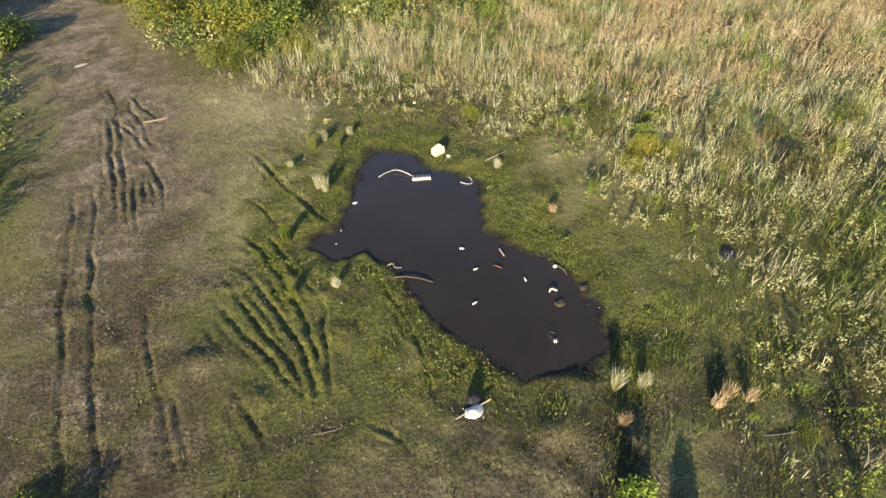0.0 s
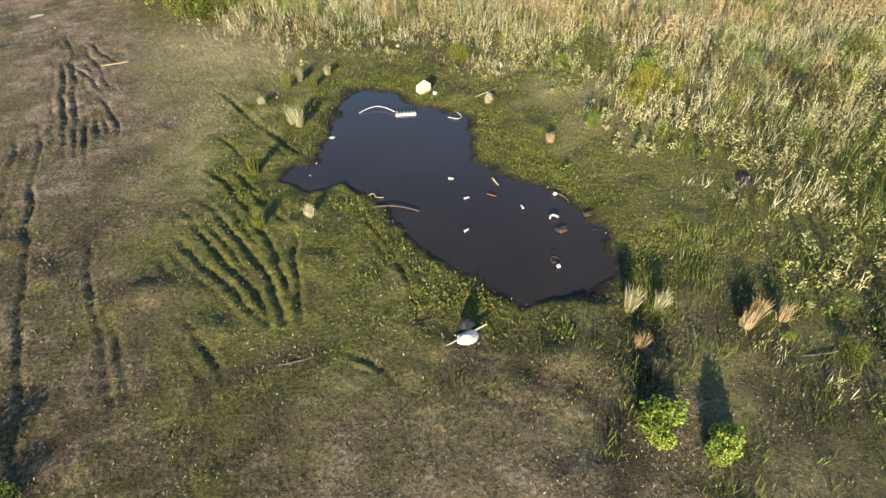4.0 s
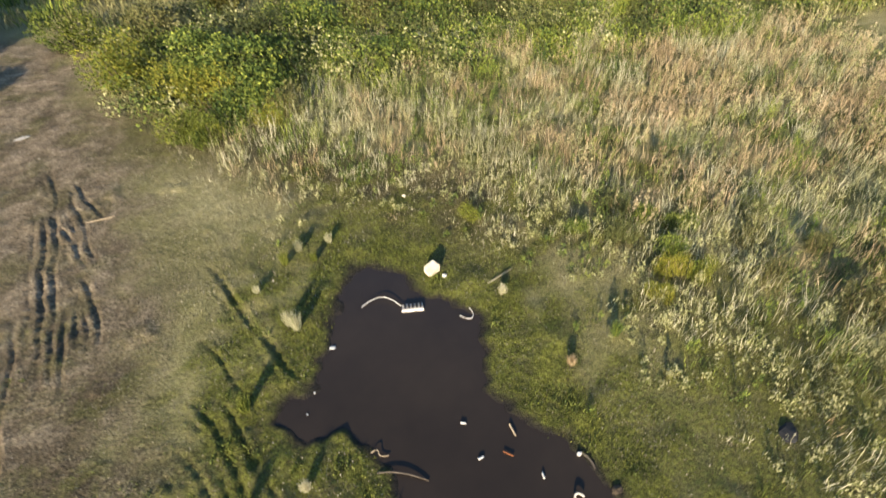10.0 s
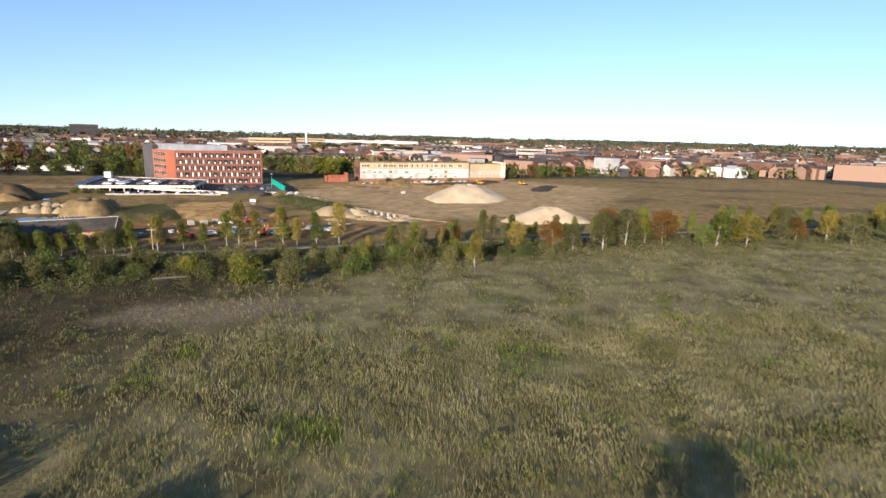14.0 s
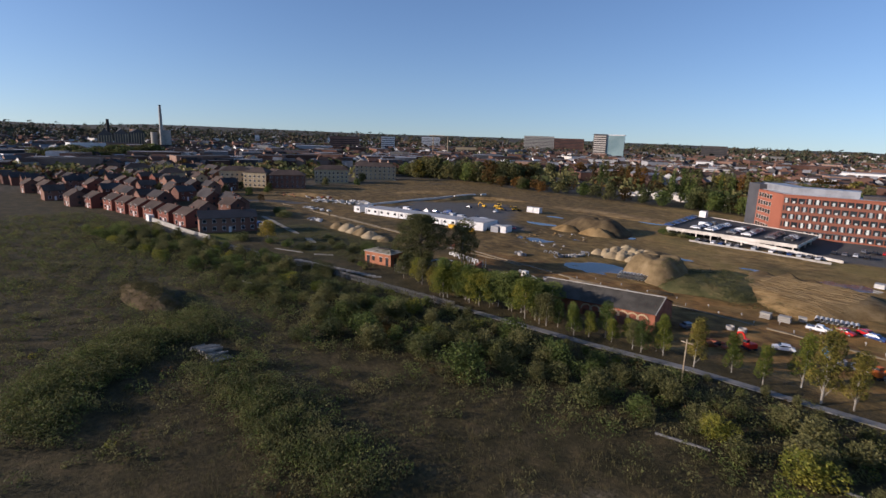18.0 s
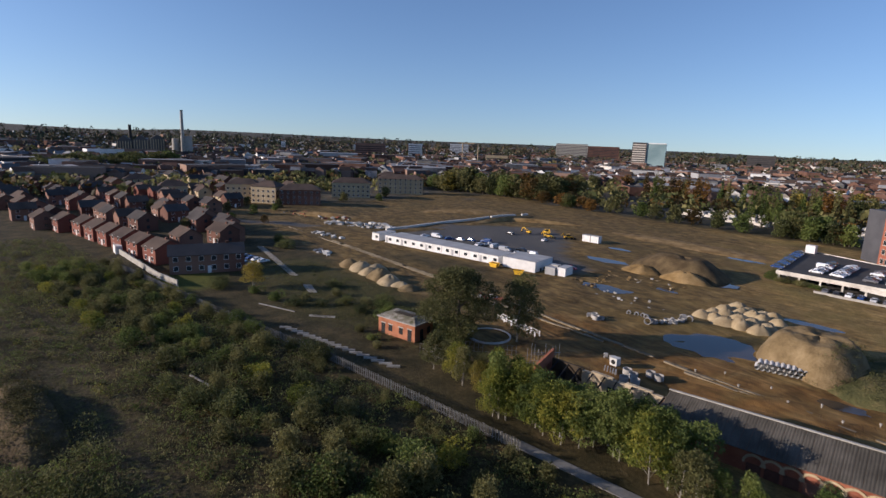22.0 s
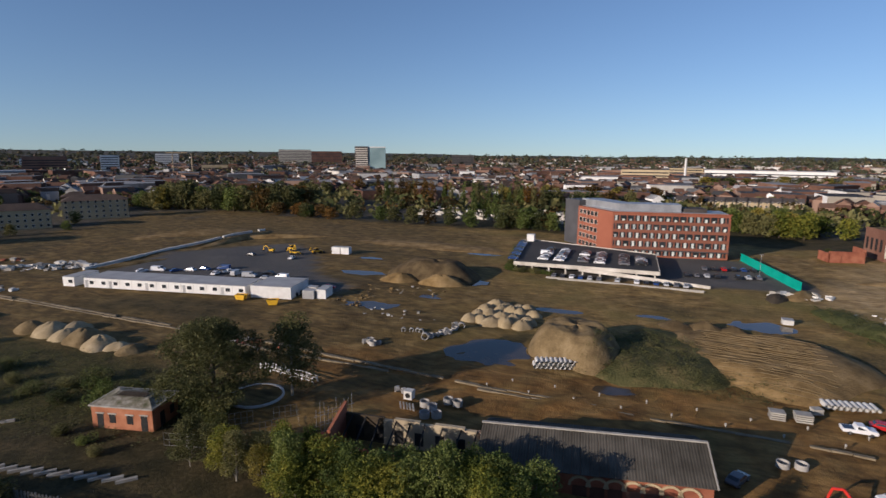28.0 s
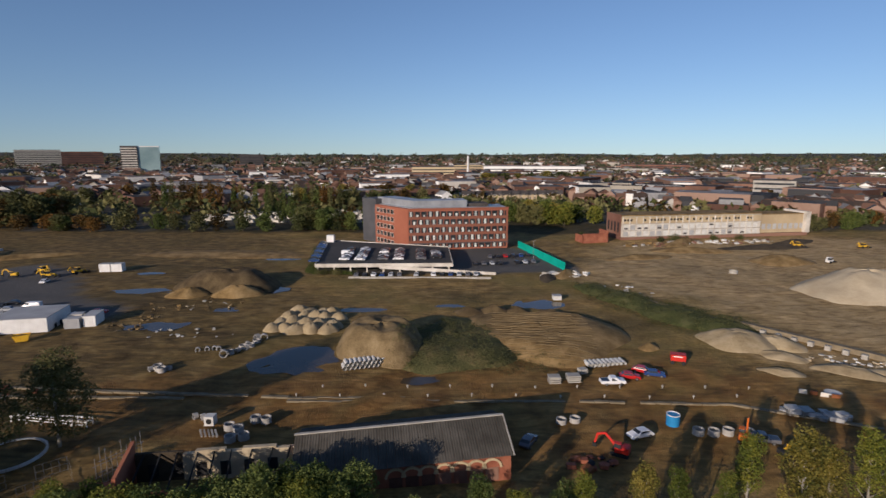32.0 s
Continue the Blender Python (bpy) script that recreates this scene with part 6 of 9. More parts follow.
def palisade():
    ob = thing("palisade_fence", 0, 0, 0, 0, "long grey steel palisade fence", "fence")
    panel = lattice([k * 0.125 for k in range(25)], [0.06, 0.35, 0.43, 1.2, 1.28, 1.6], lambda k: k % 2 == 0, (1, 3), lambda k: 0.05 if k % 4 in (1, 2) else -0.05).mesh("fence_panel", M["galvanised"])
    post = Shape().box(-0.07, 0.03, 0, 0.07, 0.17, 1.6).mesh("post", M["steel"])
    for (xa, ya), (xb, yb) in zip(FENCE[2:5], FENCE[3:6]):
        o, d, out, n = wall_frame((xa, ya), (xb, yb))
        k = 0
        while k * 3.0 < n:
            for name, me in (("fence_panel", panel), ("post", post)):
                q = new(name, me)
                q.parent = ob
                q.matrix_basis = placed(o, d, out, k * 3.0, 0, 0)
            k += 1


palisade()
FENCE_PATH = [p for p in FENCE if -30 < p[0] < 330]
pth = thing("concrete_path", 0, 0, 0, 0, "narrow concrete path behind the fence", "path", kind="structure")
for (xa, ya), (xb, yb) in zip(FENCE_PATH, FENCE_PATH[1:]):
    part("path_strip", Shape().beam((xa, ya + 1.3, 0.05), (xb, yb + 1.3, 0.05), 1.7, 0.16), M["galvanised"], pth)


def slab_row(x0, y0, x1, y1, n, length, rz, label):
    for k in range(n):
        u = k / max(1, n - 1)
        ob = new("concrete_beam", Shape().box(-length / 2, -0.2, 0, length / 2, 0.2, 0.32).mesh("concrete_beam", M["concrete"]))
        ob.matrix_basis = pose(x0 + (x1 - x0) * u, y0 + (y1 - y0) * u, 0, 0, 0, rz + R.uniform(-3, 3))
        tagged(ob, label, "beam", "rows of concrete beams")


slab_row(-85.5, 32.2, -57.5, 39.4, 17, 2.3, 50, "white concrete beam lying in a spaced row")
slab_row(-88.8, 40.2, -86.5, 42.6, 4, 2.4, 42, "white concrete beam in a small stack")
slab_row(-112, 49.5, -106, 48.0, 7, 2.1, 45, "white concrete beam in a sloping row")
slab_row(-165, 57.5, -124, 51, 19, 2.2, 45, "white concrete beam in a long row on the grass")
wl = thing("low_wall", 0, 0, 0, 0, "low pale concrete wall in the scrub", "wall")
for a, b in (((-103.7, 33.7), (-93.7, 37.9)), ((-72.8, 11.0), (-58.9, 14.5)), ((-20, 18.5), (-14, 20.5)), ((24.8, 24.1), (31, 25.6)), ((40, 28.5), (62, 31)), ((86, 35.5), (94, 36.5))):
    part("wall", Shape().beam((*a, 0.12), (*b, 0.12), 0.22, 0.24), M["galvanised"], wl)


def heras(points, label):
    ob = thing("mesh_fence", 0, 0, 0, 0, label, "fence")
    for (xa, ya), (xb, yb) in zip(points, points[1:]):
        o, d, out, n = wall_frame((xa, ya), (xb, yb))
        for k in range(max(1, int(n / 3.4))):
            s = lattice([v for j in range(5) for v in (j * 0.81, j * 0.81 + 0.06)], [0.05, 0.15, 0.21, 1.0, 1.06, 1.9, 1.96], lambda i: i % 2 == 0, (1, 3, 5), lambda i: 0.0)
            part("fence_panel", s, M["steel"], ob).matrix_basis = placed(o, d, out, k * 3.4, 0, 0)


heras([(-62.5, 48.9), (-60, 46.8), (-53.3, 48.8), (-50.2, 54), (-46.5, 58), (-48.9, 60.5), (-53.5, 56.5), (-58, 52)], "galvanised mesh fence panels round a small pen")
for y0, label in ((72.6, "white timber rail fence"), (74.0, "white timber rail fence")):
    rf = thing("rail_fence", 0, 0, 0, 0, label, "fence")
    for k in range(6):
        part("post", Shape().box(-0.08, -0.08, 0, 0.08, 0.08, 1.1), M["white"], rf).matrix_basis = pose(-66 + k * 2.5, y0 - k * 0.35, 0)
    for z in (0.5, 0.95):
        part("rail", Shape().beam((-66, y0, z), (-53.5, y0 - 1.75, z), 0.08, 0.16), M["white"], rf)
circ = thing("round_kerb", -59, 63.5, 0, 0, "pale round kerb enclosing a grass circle", "kerb")
for k in range(20):
    a0, a1 = k * math.tau / 20, (k + 0.94) * math.tau / 20
    part("kerb_stone", Shape().beam((4.2 * math.cos(a0), 4.2 * math.sin(a0), 0.15), (4.2 * math.cos(a1), 4.2 * math.sin(a1), 0.15), 0.28, 0.35), M["concrete_white"], circ)
up = thing("utility_pole", 20.0, 42.2, 0, 0, "weathered wooden utility pole with a crossbar", "pole")
part("pole", Shape().tube((0, 0, 0), (0, 0, 6.8), 0.12, 0.1), M["wood"], up)
part("crossbar", Shape().box(-0.9, -0.06, 6.2, 0.9, 0.06, 6.35), M["wood"], up)


# ---- things in and round the pond ----
def rock_mesh(name, sx, sy, sz, seed, mat):
    bm = bmesh.new()
    bmesh.ops.create_icosphere(bm, subdivisions=2, radius=1)
    rs = random.Random(seed)
    for v in bm.verts:
        k = 1 + rs.uniform(-0.16, 0.16)
        v.co = Vector((v.co.x * sx * k, v.co.y * sy * k, max(-0.3, v.co.z) * sz * k))
    me = bpy.data.meshes.new(name)
    bm.to_mesh(me)
    bm.free()
    me.materials.append(mat)
    return me


def loose(name, me, x, y, z, rz, label, category, rx=0, ry=0, group=""):
    ob = new(name, me)
    ob.matrix_basis = pose(x, y, z, rx, ry, rz)
    return tagged(ob, label, category, group)


def strip(name, pts, r, mat, label, category, n=6):
    """A thin bent stick, hose or cable through the points."""
    cu = bpy.data.curves.new(name, "CURVE")
    cu.dimensions, cu.bevel_depth, cu.bevel_resolution = "3D", r, 2
    sp = cu.splines.new("NURBS")
    sp.points.add(len(pts) - 1)
    for p, q in zip(sp.points, pts):
        p.co = (*q, 1)
    sp.use_endpoint_u, sp.order_u = True, 3
    cu.materials.append(mat)
    return tagged(new(name, cu), label, category)


M["stone_pale"] = surface("stone_pale", [(0.42, 0.36, 0.26), (0.6, 0.53, 0.4)], 4, 20, 0.8, 0.3)
M["plastic_white"] = surface("plastic_white", [(0.36, 0.35, 0.32), (0.52, 0.51, 0.47)], 4, 20, 0.5, 0.1)
block = bmesh.new()
bmesh.ops.create_cube(block, size=1)
for v in block.verts:
    v.co = Vector((v.co.x * 0.36 * (0.85 if v.co.y > 0 else 1), v.co.y * 0.28, v.co.z * 0.24 + v.co.x * 0.06))
bmesh.ops.bevel(block, geom=list(block.edges), offset=0.035, segments=2, affect="EDGES")
bme = bpy.data.meshes.new("foam_block")
block.to_mesh(bme)
block.free()
bme.materials.append(M["stone_pale"])
loose("foam_block", bme, 57.32, -92.28, 0.13, 20, "chipped cream block standing at the water's edge", "block", 8, -6)
pal = thing("plank", 56.5, -93.2, -0.012, -14, "weathered grey plank floating with a pale edge", "plank")
part("board", Shape().box(-0.24, -0.08, 0.0, 0.24, 0.06, 0.05), M["concrete"], pal)
part("pale_edge", Shape().box(-0.26, -0.13, 0.0, 0.25, -0.09, 0.05), M["white_dirty"], pal)
for k in range(5):
    part("slat", Shape().box(-0.2 + k * 0.09, -0.07, 0.05, -0.15 + k * 0.09, 0.05, 0.075), M["dark"], pal)
strip("hose", [(56.25, -93.1, 0.03), (56.1, -92.78, 0.06), (55.75, -92.62, 0.06), (55.4, -92.78, 0.01)], 0.008, M["white_dirty"], "pale bent hose lying in the water", "hose")
strip("hose", [(57.75, -92.9, 0.04), (58.0, -92.95, 0.06), (58.15, -93.15, 0.05), (58.1, -93.3, 0.04)], 0.008, M["white_dirty"], "pale curled hose on the bank", "hose")
strip("hose", [(57.4, -93.85, 0.01), (57.55, -94.1, 0.02), (57.75, -93.95, 0.02), (57.7, -93.7, 0.01)], 0.007, M["white_dirty"], "thin pale loop of hose in the water", "hose")
strip("stick", [(58.4, -93.2, 0.06), (58.8, -93.1, 0.1), (59.2, -92.95, 0.08)], 0.014, M["straw"], "dry pale stalk on the moss", "stick")
strip("branch", [(54.6, -96.75, 0.02), (55.0, -96.85, 0.07), (55.4, -97.2, 0.0)], 0.013, M["bark"], "dark bent branch half in the water", "branch")
strip("stick", [(54.6, -96.35, 0.02), (54.75, -96.3, 0.06), (54.72, -96.5, 0.02), (54.9, -96.5, 0.01)], 0.008, M["wood"], "pale twisted twig at the pond edge", "stick")
strip("stick", [(57.2, -96.75, 0.02), (57.2, -97.0, 0.01)], 0.018, M["wood"], "small pale floating stick", "stick")
strip("stick", [(56.85, -97.2, 0.015), (56.98, -97.35, 0.015)], 0.011, M["rust"], "small floating reddish stick", "stick")
bottle = Shape().tube((-0.055, 0, 0.02), (0.03, 0, 0.02), 0.02, n=10).tube((0.03, 0, 0.02), (0.06, 0, 0.02), 0.02, 0.008, n=10).mesh("bottle", M["plastic_white"])
for x, y, rz, lab in ((56.4, -96.4, -30, "white plastic bottle floating in the pond"), (56.42, -97.16, 5, "white plastic bottle floating flat"), (57.3, -97.85, 80, "pale bottle floating on its side"), (56.0, -98.1, 20, "small pale bottle in the water")):
    loose("bottle", bottle, x, y, -0.012, rz, lab, "bottle", group="floating bottles")
ball = rock_mesh("foam_lump", 0.045, 0.04, 0.045, 3, M["plastic_white"])
loose("foam_lump", ball, 58.1, -97.75, 0.02, 0, "round white foam lump at the pond edge", "foam")
loose("foam_lump", ball, 57.05, -99.62, 0.02, 40, "white foam lump tangled in wire", "foam")
loose("foam_lump", rock_mesh("foam_lump", 0.06, 0.05, 0.06, 5, M["plastic_white"]), 57.55, -92.55, 0.05, 0, "small white foam lump on the bank", "foam")
strip("wire", [(57.0, -99.55, 0.02), (56.95, -99.45, 0.08), (57.06, -99.4, 0.07), (57.15, -99.5, 0.05), (57.1, -99.62, 0.03), (56.97, -99.5, 0.06)], 0.004, M["bark"], "tangle of rusty wire in shallow water", "wire")
strip("wire", [(58.15, -97.75, 0.03), (58.25, -97.95, 0.05), (58.2, -98.1, 0.02)], 0.012, M["bark"], "short dark wire beside foam", "wire")
strip("hose", [(57.6, -98.4, 0.01), (57.65, -98.3, 0.08), (57.75, -98.45, 0.04)], 0.02, M["white_dirty"], "short pale hose end sticking out of water", "hose")
loose("clod", rock_mesh("clod", 0.13, 0.1, 0.045, 8, M["earth_dark"]), 57.65, -98.75, -0.01, 0, "dark mud clod in the pond", "mud clod")
loose("clod", rock_mesh("clod", 0.12, 0.08, 0.06, 9, M["earth_dark"]), 58.35, -98.55, 0.01, 0, "dark mud clod on the bank", "mud clod")
loose("plastic_scrap", rock_mesh("plastic_scrap", 0.045, 0.025, 0.015, 12, M["glass_dark"]), 58.2, -99.0, 0.0, 0, "small dark plastic scrap in mud", "scrap")
flat = rock_mesh("board_scrap", 0.19, 0.12, 0.06, 14, M["plastic_white"])
loose("board_scrap", flat, 54.95, -100.52, 0.1, 10, "white broken board scrap lying on the mud", "board", 6, 5)
loose("bag", rock_mesh("bag", 0.14, 0.1, 0.28, 15, M["dark"]), 55.02, -100.3, 0.0, 0, "crumpled black plastic bag behind a board", "bag")
strip("stick", [(54.4, -100.55, 0.06), (54.75, -100.5, 0.1), (55.3, -100.4, 0.12)], 0.014, M["straw"], "dry pale stalk across the mud", "stick")
loose("debris_lump", rock_mesh("debris_lump", 0.27, 0.16, 0.1, 17, M["dark"]), 61.9, -98.85, 0.05, 30, "dark crumpled plastic sheet in the grass", "plastic sheet")
strip("branch", [(59.2, -102.6, 0.05), (59.6, -102.8, 0.12), (60.0, -102.75, 0.06)], 0.016, M["bark"], "grey dead branch in the grass", "branch")
strip("branch", [(52.2, -99.9, 0.05), (52.5, -99.98, 0.08), (52.75, -99.95, 0.05)], 0.022, M["bark"], "dark stick on bare soil", "branch")
strip("branch", [(60.4, -103.9, 0.05), (60.8, -103.5, 0.14), (61.1, -103.0, 0.08)], 0.016, M["bark"], "grey dead branch in the grass", "branch")
strip("plank", [(49.2, -87.0, 0.08), (49.6, -87.02, 0.09), (49.9, -86.95, 0.08)], 0.018, M["wood"], "pale splinter of wood over a rut", "stick")
loose("debris_lump", rock_mesh("debris_lump", 0.3, 0.12, 0.08, 18, M["concrete"]), 46.7, -81.0, 0.03, 20, "grey stones dumped on the dirt road", "stone")
loose("white_stone", rock_mesh("white_stone", 0.06, 0.045, 0.03, 19, M["plastic_white"]), 47.05, -95.4, 0.04, 0, "flat white stone in the track", "stone")
loose("white_stone", rock_mesh("white_stone", 0.07, 0.06, 0.05, 20, M["stone_pale"]), 57.7, -89.0, 0.06, 0, "pale stone in short grass", "stone")
loose("foam_lump", rock_mesh("foam_lump", 0.07, 0.05, 0.02, 23, M["plastic_white"]), 54.5, -93.7, 0.0, 0, "grey-white scum patch at the pond edge", "foam")
for k in range(16):
    a = R.uniform(0, math.tau)
    u = R.random()
    px, py = POND[R.randrange(len(POND))]
    loose("pebble", flat if k % 3 else ball, px + R.gauss(0, 0.25), py + R.gauss(0, 0.25), 0.0, R.uniform(0, 360), "small pale pebble at the waterline", "pebble", group="pebbles at the waterline").scale = [R.uniform(0.1, 0.2)] * 3
# litter and pebbles over the open soil
gv = []
for k in range(3500):
    x, y = NR.uniform(46.5, 62), NR.uniform(-107, -82)
    if inside(POND, np.array(x), np.array(y)) or edge_distance(POND, np.array(x), np.array(y)) < 0.15 or (x > 56.5 and NR.rand() < 0.8) or min(float(edge_distance(row[0], np.array(x), np.array(y), False)) - 2.2 * row[1] for row in RUTS) < 0:
        continue
    s = NR.uniform(0.005, 0.013) * (1.8 if NR.rand() < 0.05 else 1)
    a = NR.uniform(0, math.tau)
    z = 0.08 + 0.05 * wavy(np.array(x), np.array(y), 3.1, 12)
    c, d = math.cos(a) * s, math.sin(a) * s
    p = np.array([x, y, z])
    top = p + (0, 0, s)
    q = [p + (c, d, -0.05), p + (-d, c, -0.05), p + (-c, -d, -0.05), p + (d, -c, -0.05)]
    for i in range(4):
        gv += [q[i], q[(i + 1) % 4], top]
M["gravel"] = surface("gravel", [(0.12, 0.1, 0.08), (0.24, 0.21, 0.16), (0.36, 0.33, 0.27)], 0.9, 7, 0.9, 0, island=0.9)
tagged(new("gravel", quads("gravel", gv, len(gv) // 3, [M["gravel"]], 3)), "scattered pale gravel and dry litter on soil", "gravel", kind="stuff")


M["litter"] = surface("litter", [(0.02, 0.016, 0.009), (0.06, 0.047, 0.026), (0.13, 0.11, 0.062), (0.27, 0.24, 0.16)], 0.5, 4, 0.9, 0, island=0.95)
n = 330000
x, y = NR.uniform(46, 65, n), NR.uniform(-107, -83, n)
d = np.where(inside(POND, x, y), -1, 1) * edge_distance(POND, x, y)
near_rut = np.min([edge_distance(row[0], x, y, False) - 1.1 * row[1] for row in RUTS], axis=0)
keep = (d > 0.12) & (near_rut > 0) & (NR.uniform(0, 1, n) < np.clip(0.55 + 0.45 * wavy(x, y, 1.7, 95), 0.1, 1))
x, y = x[keep], y[keep]
z = np.maximum(0.03 * wavy(x, y, 1.1, 11) + 0.05 * wavy(x, y, 3.1, 12) + 0.03, 0.012 + 0.02 * np.clip(d[keep], 0, 3)) + 0.014
a, s = NR.uniform(0, math.tau, len(x)), NR.uniform(0.006, 0.02, len(x))
e1 = np.stack([np.cos(a) * s, np.sin(a) * s, NR.uniform(-0.5, 1.0, len(x)) * s], -1)
e2 = np.stack([-np.sin(a) * s, np.cos(a) * s, NR.uniform(-0.3, 0.6, len(x)) * s], -1) * NR.uniform(0.2, 0.6, (len(x), 1))
c = np.stack([x, y, z], -1)
v = np.stack([c - e1, c + e2, c + e1, c - e2], 1).reshape(-1, 3)
tagged(new("litter", quads("litter", v, len(v) // 4, [M["litter"]])), "dead leaves, straw bits and crumbs of soil", "litter", kind="stuff")


# the bright heap of cut stalks in the field
def stalk_heap(x, y, rz, w, dep, h, n, label, mat):
    ob = thing("rubble_mound", x, y, 0, rz, label, "heap")
    part("core", heap_shape(w / 2, dep / 2, h * 0.7, 33, 22, 6), M["straw"], ob)
    for k in range(n):
        s = Shape()
        px, py = R.uniform(-w / 2, w / 2), R.gauss(0, dep / 5)
        z = h * 0.6 * max(0.1, 1 - abs(py) / (dep / 2)) * max(0.15, 1 - (abs(px) / (w / 2)) ** 4)
        a = Vector((px, py, z * 0.7))
        s.beam(a, a + Vector((R.uniform(-.5, .5), R.uniform(-.5, .3), R.uniform(0.2, 0.75))), R.uniform(0.08, 0.22), R.uniform(0.05, 0.16))
        part("chunk", s, M[mat], ob)


stalk_heap(62, -50.8, 2, 14.5, 4.2, 1.5, 290, "long heap of pale broken limestone and cut stalks", "sand_pale")


# ---- vegetation ----
M["weed_pale"] = surface("weed_pale", [(0.17, 0.17, 0.075), (0.27, 0.262, 0.125), (0.37, 0.35, 0.195)], 0.4, 2, 0.85, 0, island=0.6, gloss=0.2, translucent=0.3)
M["weed_lime"] = surface("weed_lime", [(0.13, 0.14, 0.045), (0.28, 0.28, 0.11), (0.44, 0.42, 0.22)], 0.4, 2, 0.85, 0, island=0.8, gloss=0.2, translucent=0.3)

M["tree_lime"] = surface("tree_lime", [(0.085, 0.092, 0.022), (0.175, 0.165, 0.045), (0.28, 0.245, 0.085)], 0.35, 2, 0.8, 0, island=0.7, gloss=0.2, translucent=0.35)
M["tuft"] = surface("tuft", [(0.05, 0.065, 0.014), (0.11, 0.135, 0.026), (0.2, 0.22, 0.06)], 0.8, 5, 0.85, 0, island=0.7, gloss=0.2, translucent=0.35)
M["meadow_grass"] = surface("meadow_grass", [(0.1, 0.1, 0.036), (0.19, 0.18, 0.078), (0.29, 0.265, 0.135)], 0.12, 2, 0.85, 0, island=0.5, gloss=0.2, translucent=0.25)
M["field_weed"] = surface("field_weed", [(0.055, 0.054, 0.019), (0.088, 0.08, 0.03), (0.13, 0.115, 0.048)], 0.2, 2, 0.85, 0, island=0.35, gloss=0.2, translucent=0.25)


def rand_dirs(rs, n):
    v = rs.normal(size=(n, 3))
    return v / np.linalg.norm(v, axis=1, keepdims=True)


def leaf_quads(centres, size, rs, up=0.0, long=1.0):
    """One small bent-looking diamond per centre, turned at random."""
    n = len(centres)
    a = rand_dirs(rs, n)
    a[:, 2] = a[:, 2] * (1 - up) + up
    a /= np.linalg.norm(a, axis=1, keepdims=True)
    b = np.cross(a, rand_dirs(rs, n))
    b /= np.linalg.norm(b, axis=1, keepdims=True) + 1e-9
    s = size * rs.uniform(0.6, 1.3, (n, 1))
    v = np.stack([centres - a * s * long, centres + b * s * 0.6, centres + a * s * long, centres - b * s * 0.6], 1)
    return v.reshape(-1, 3)


def crown_points(rs, lobes, n):
    """Points on and in the shells of several lobes (x, y, z, rx, rz)."""
    weight = np.array([l[3] ** 2 for l in lobes])
    pick = rs.choice(len(lobes), n, p=weight / weight.sum())
    L = np.array(lobes)[pick]
    d = rand_dirs(rs, n)
    r = rs.uniform(0.45, 1.0, (n, 1)) ** 0.5
    clump = 1 + 0.18 * np.sin(7 * d[:, :1] + L[:, :1] * 5) * np.sin(6 * d[:, 1:2] + L[:, 1:2] * 3) + 0.1 * np.sin(11 * d[:, 2:3])
    p = L[:, :3] + d * r * clump * np.stack([L[:, 3], L[:, 3], L[:, 4]], -1)
    return p[p[:, 2] > 0.03]


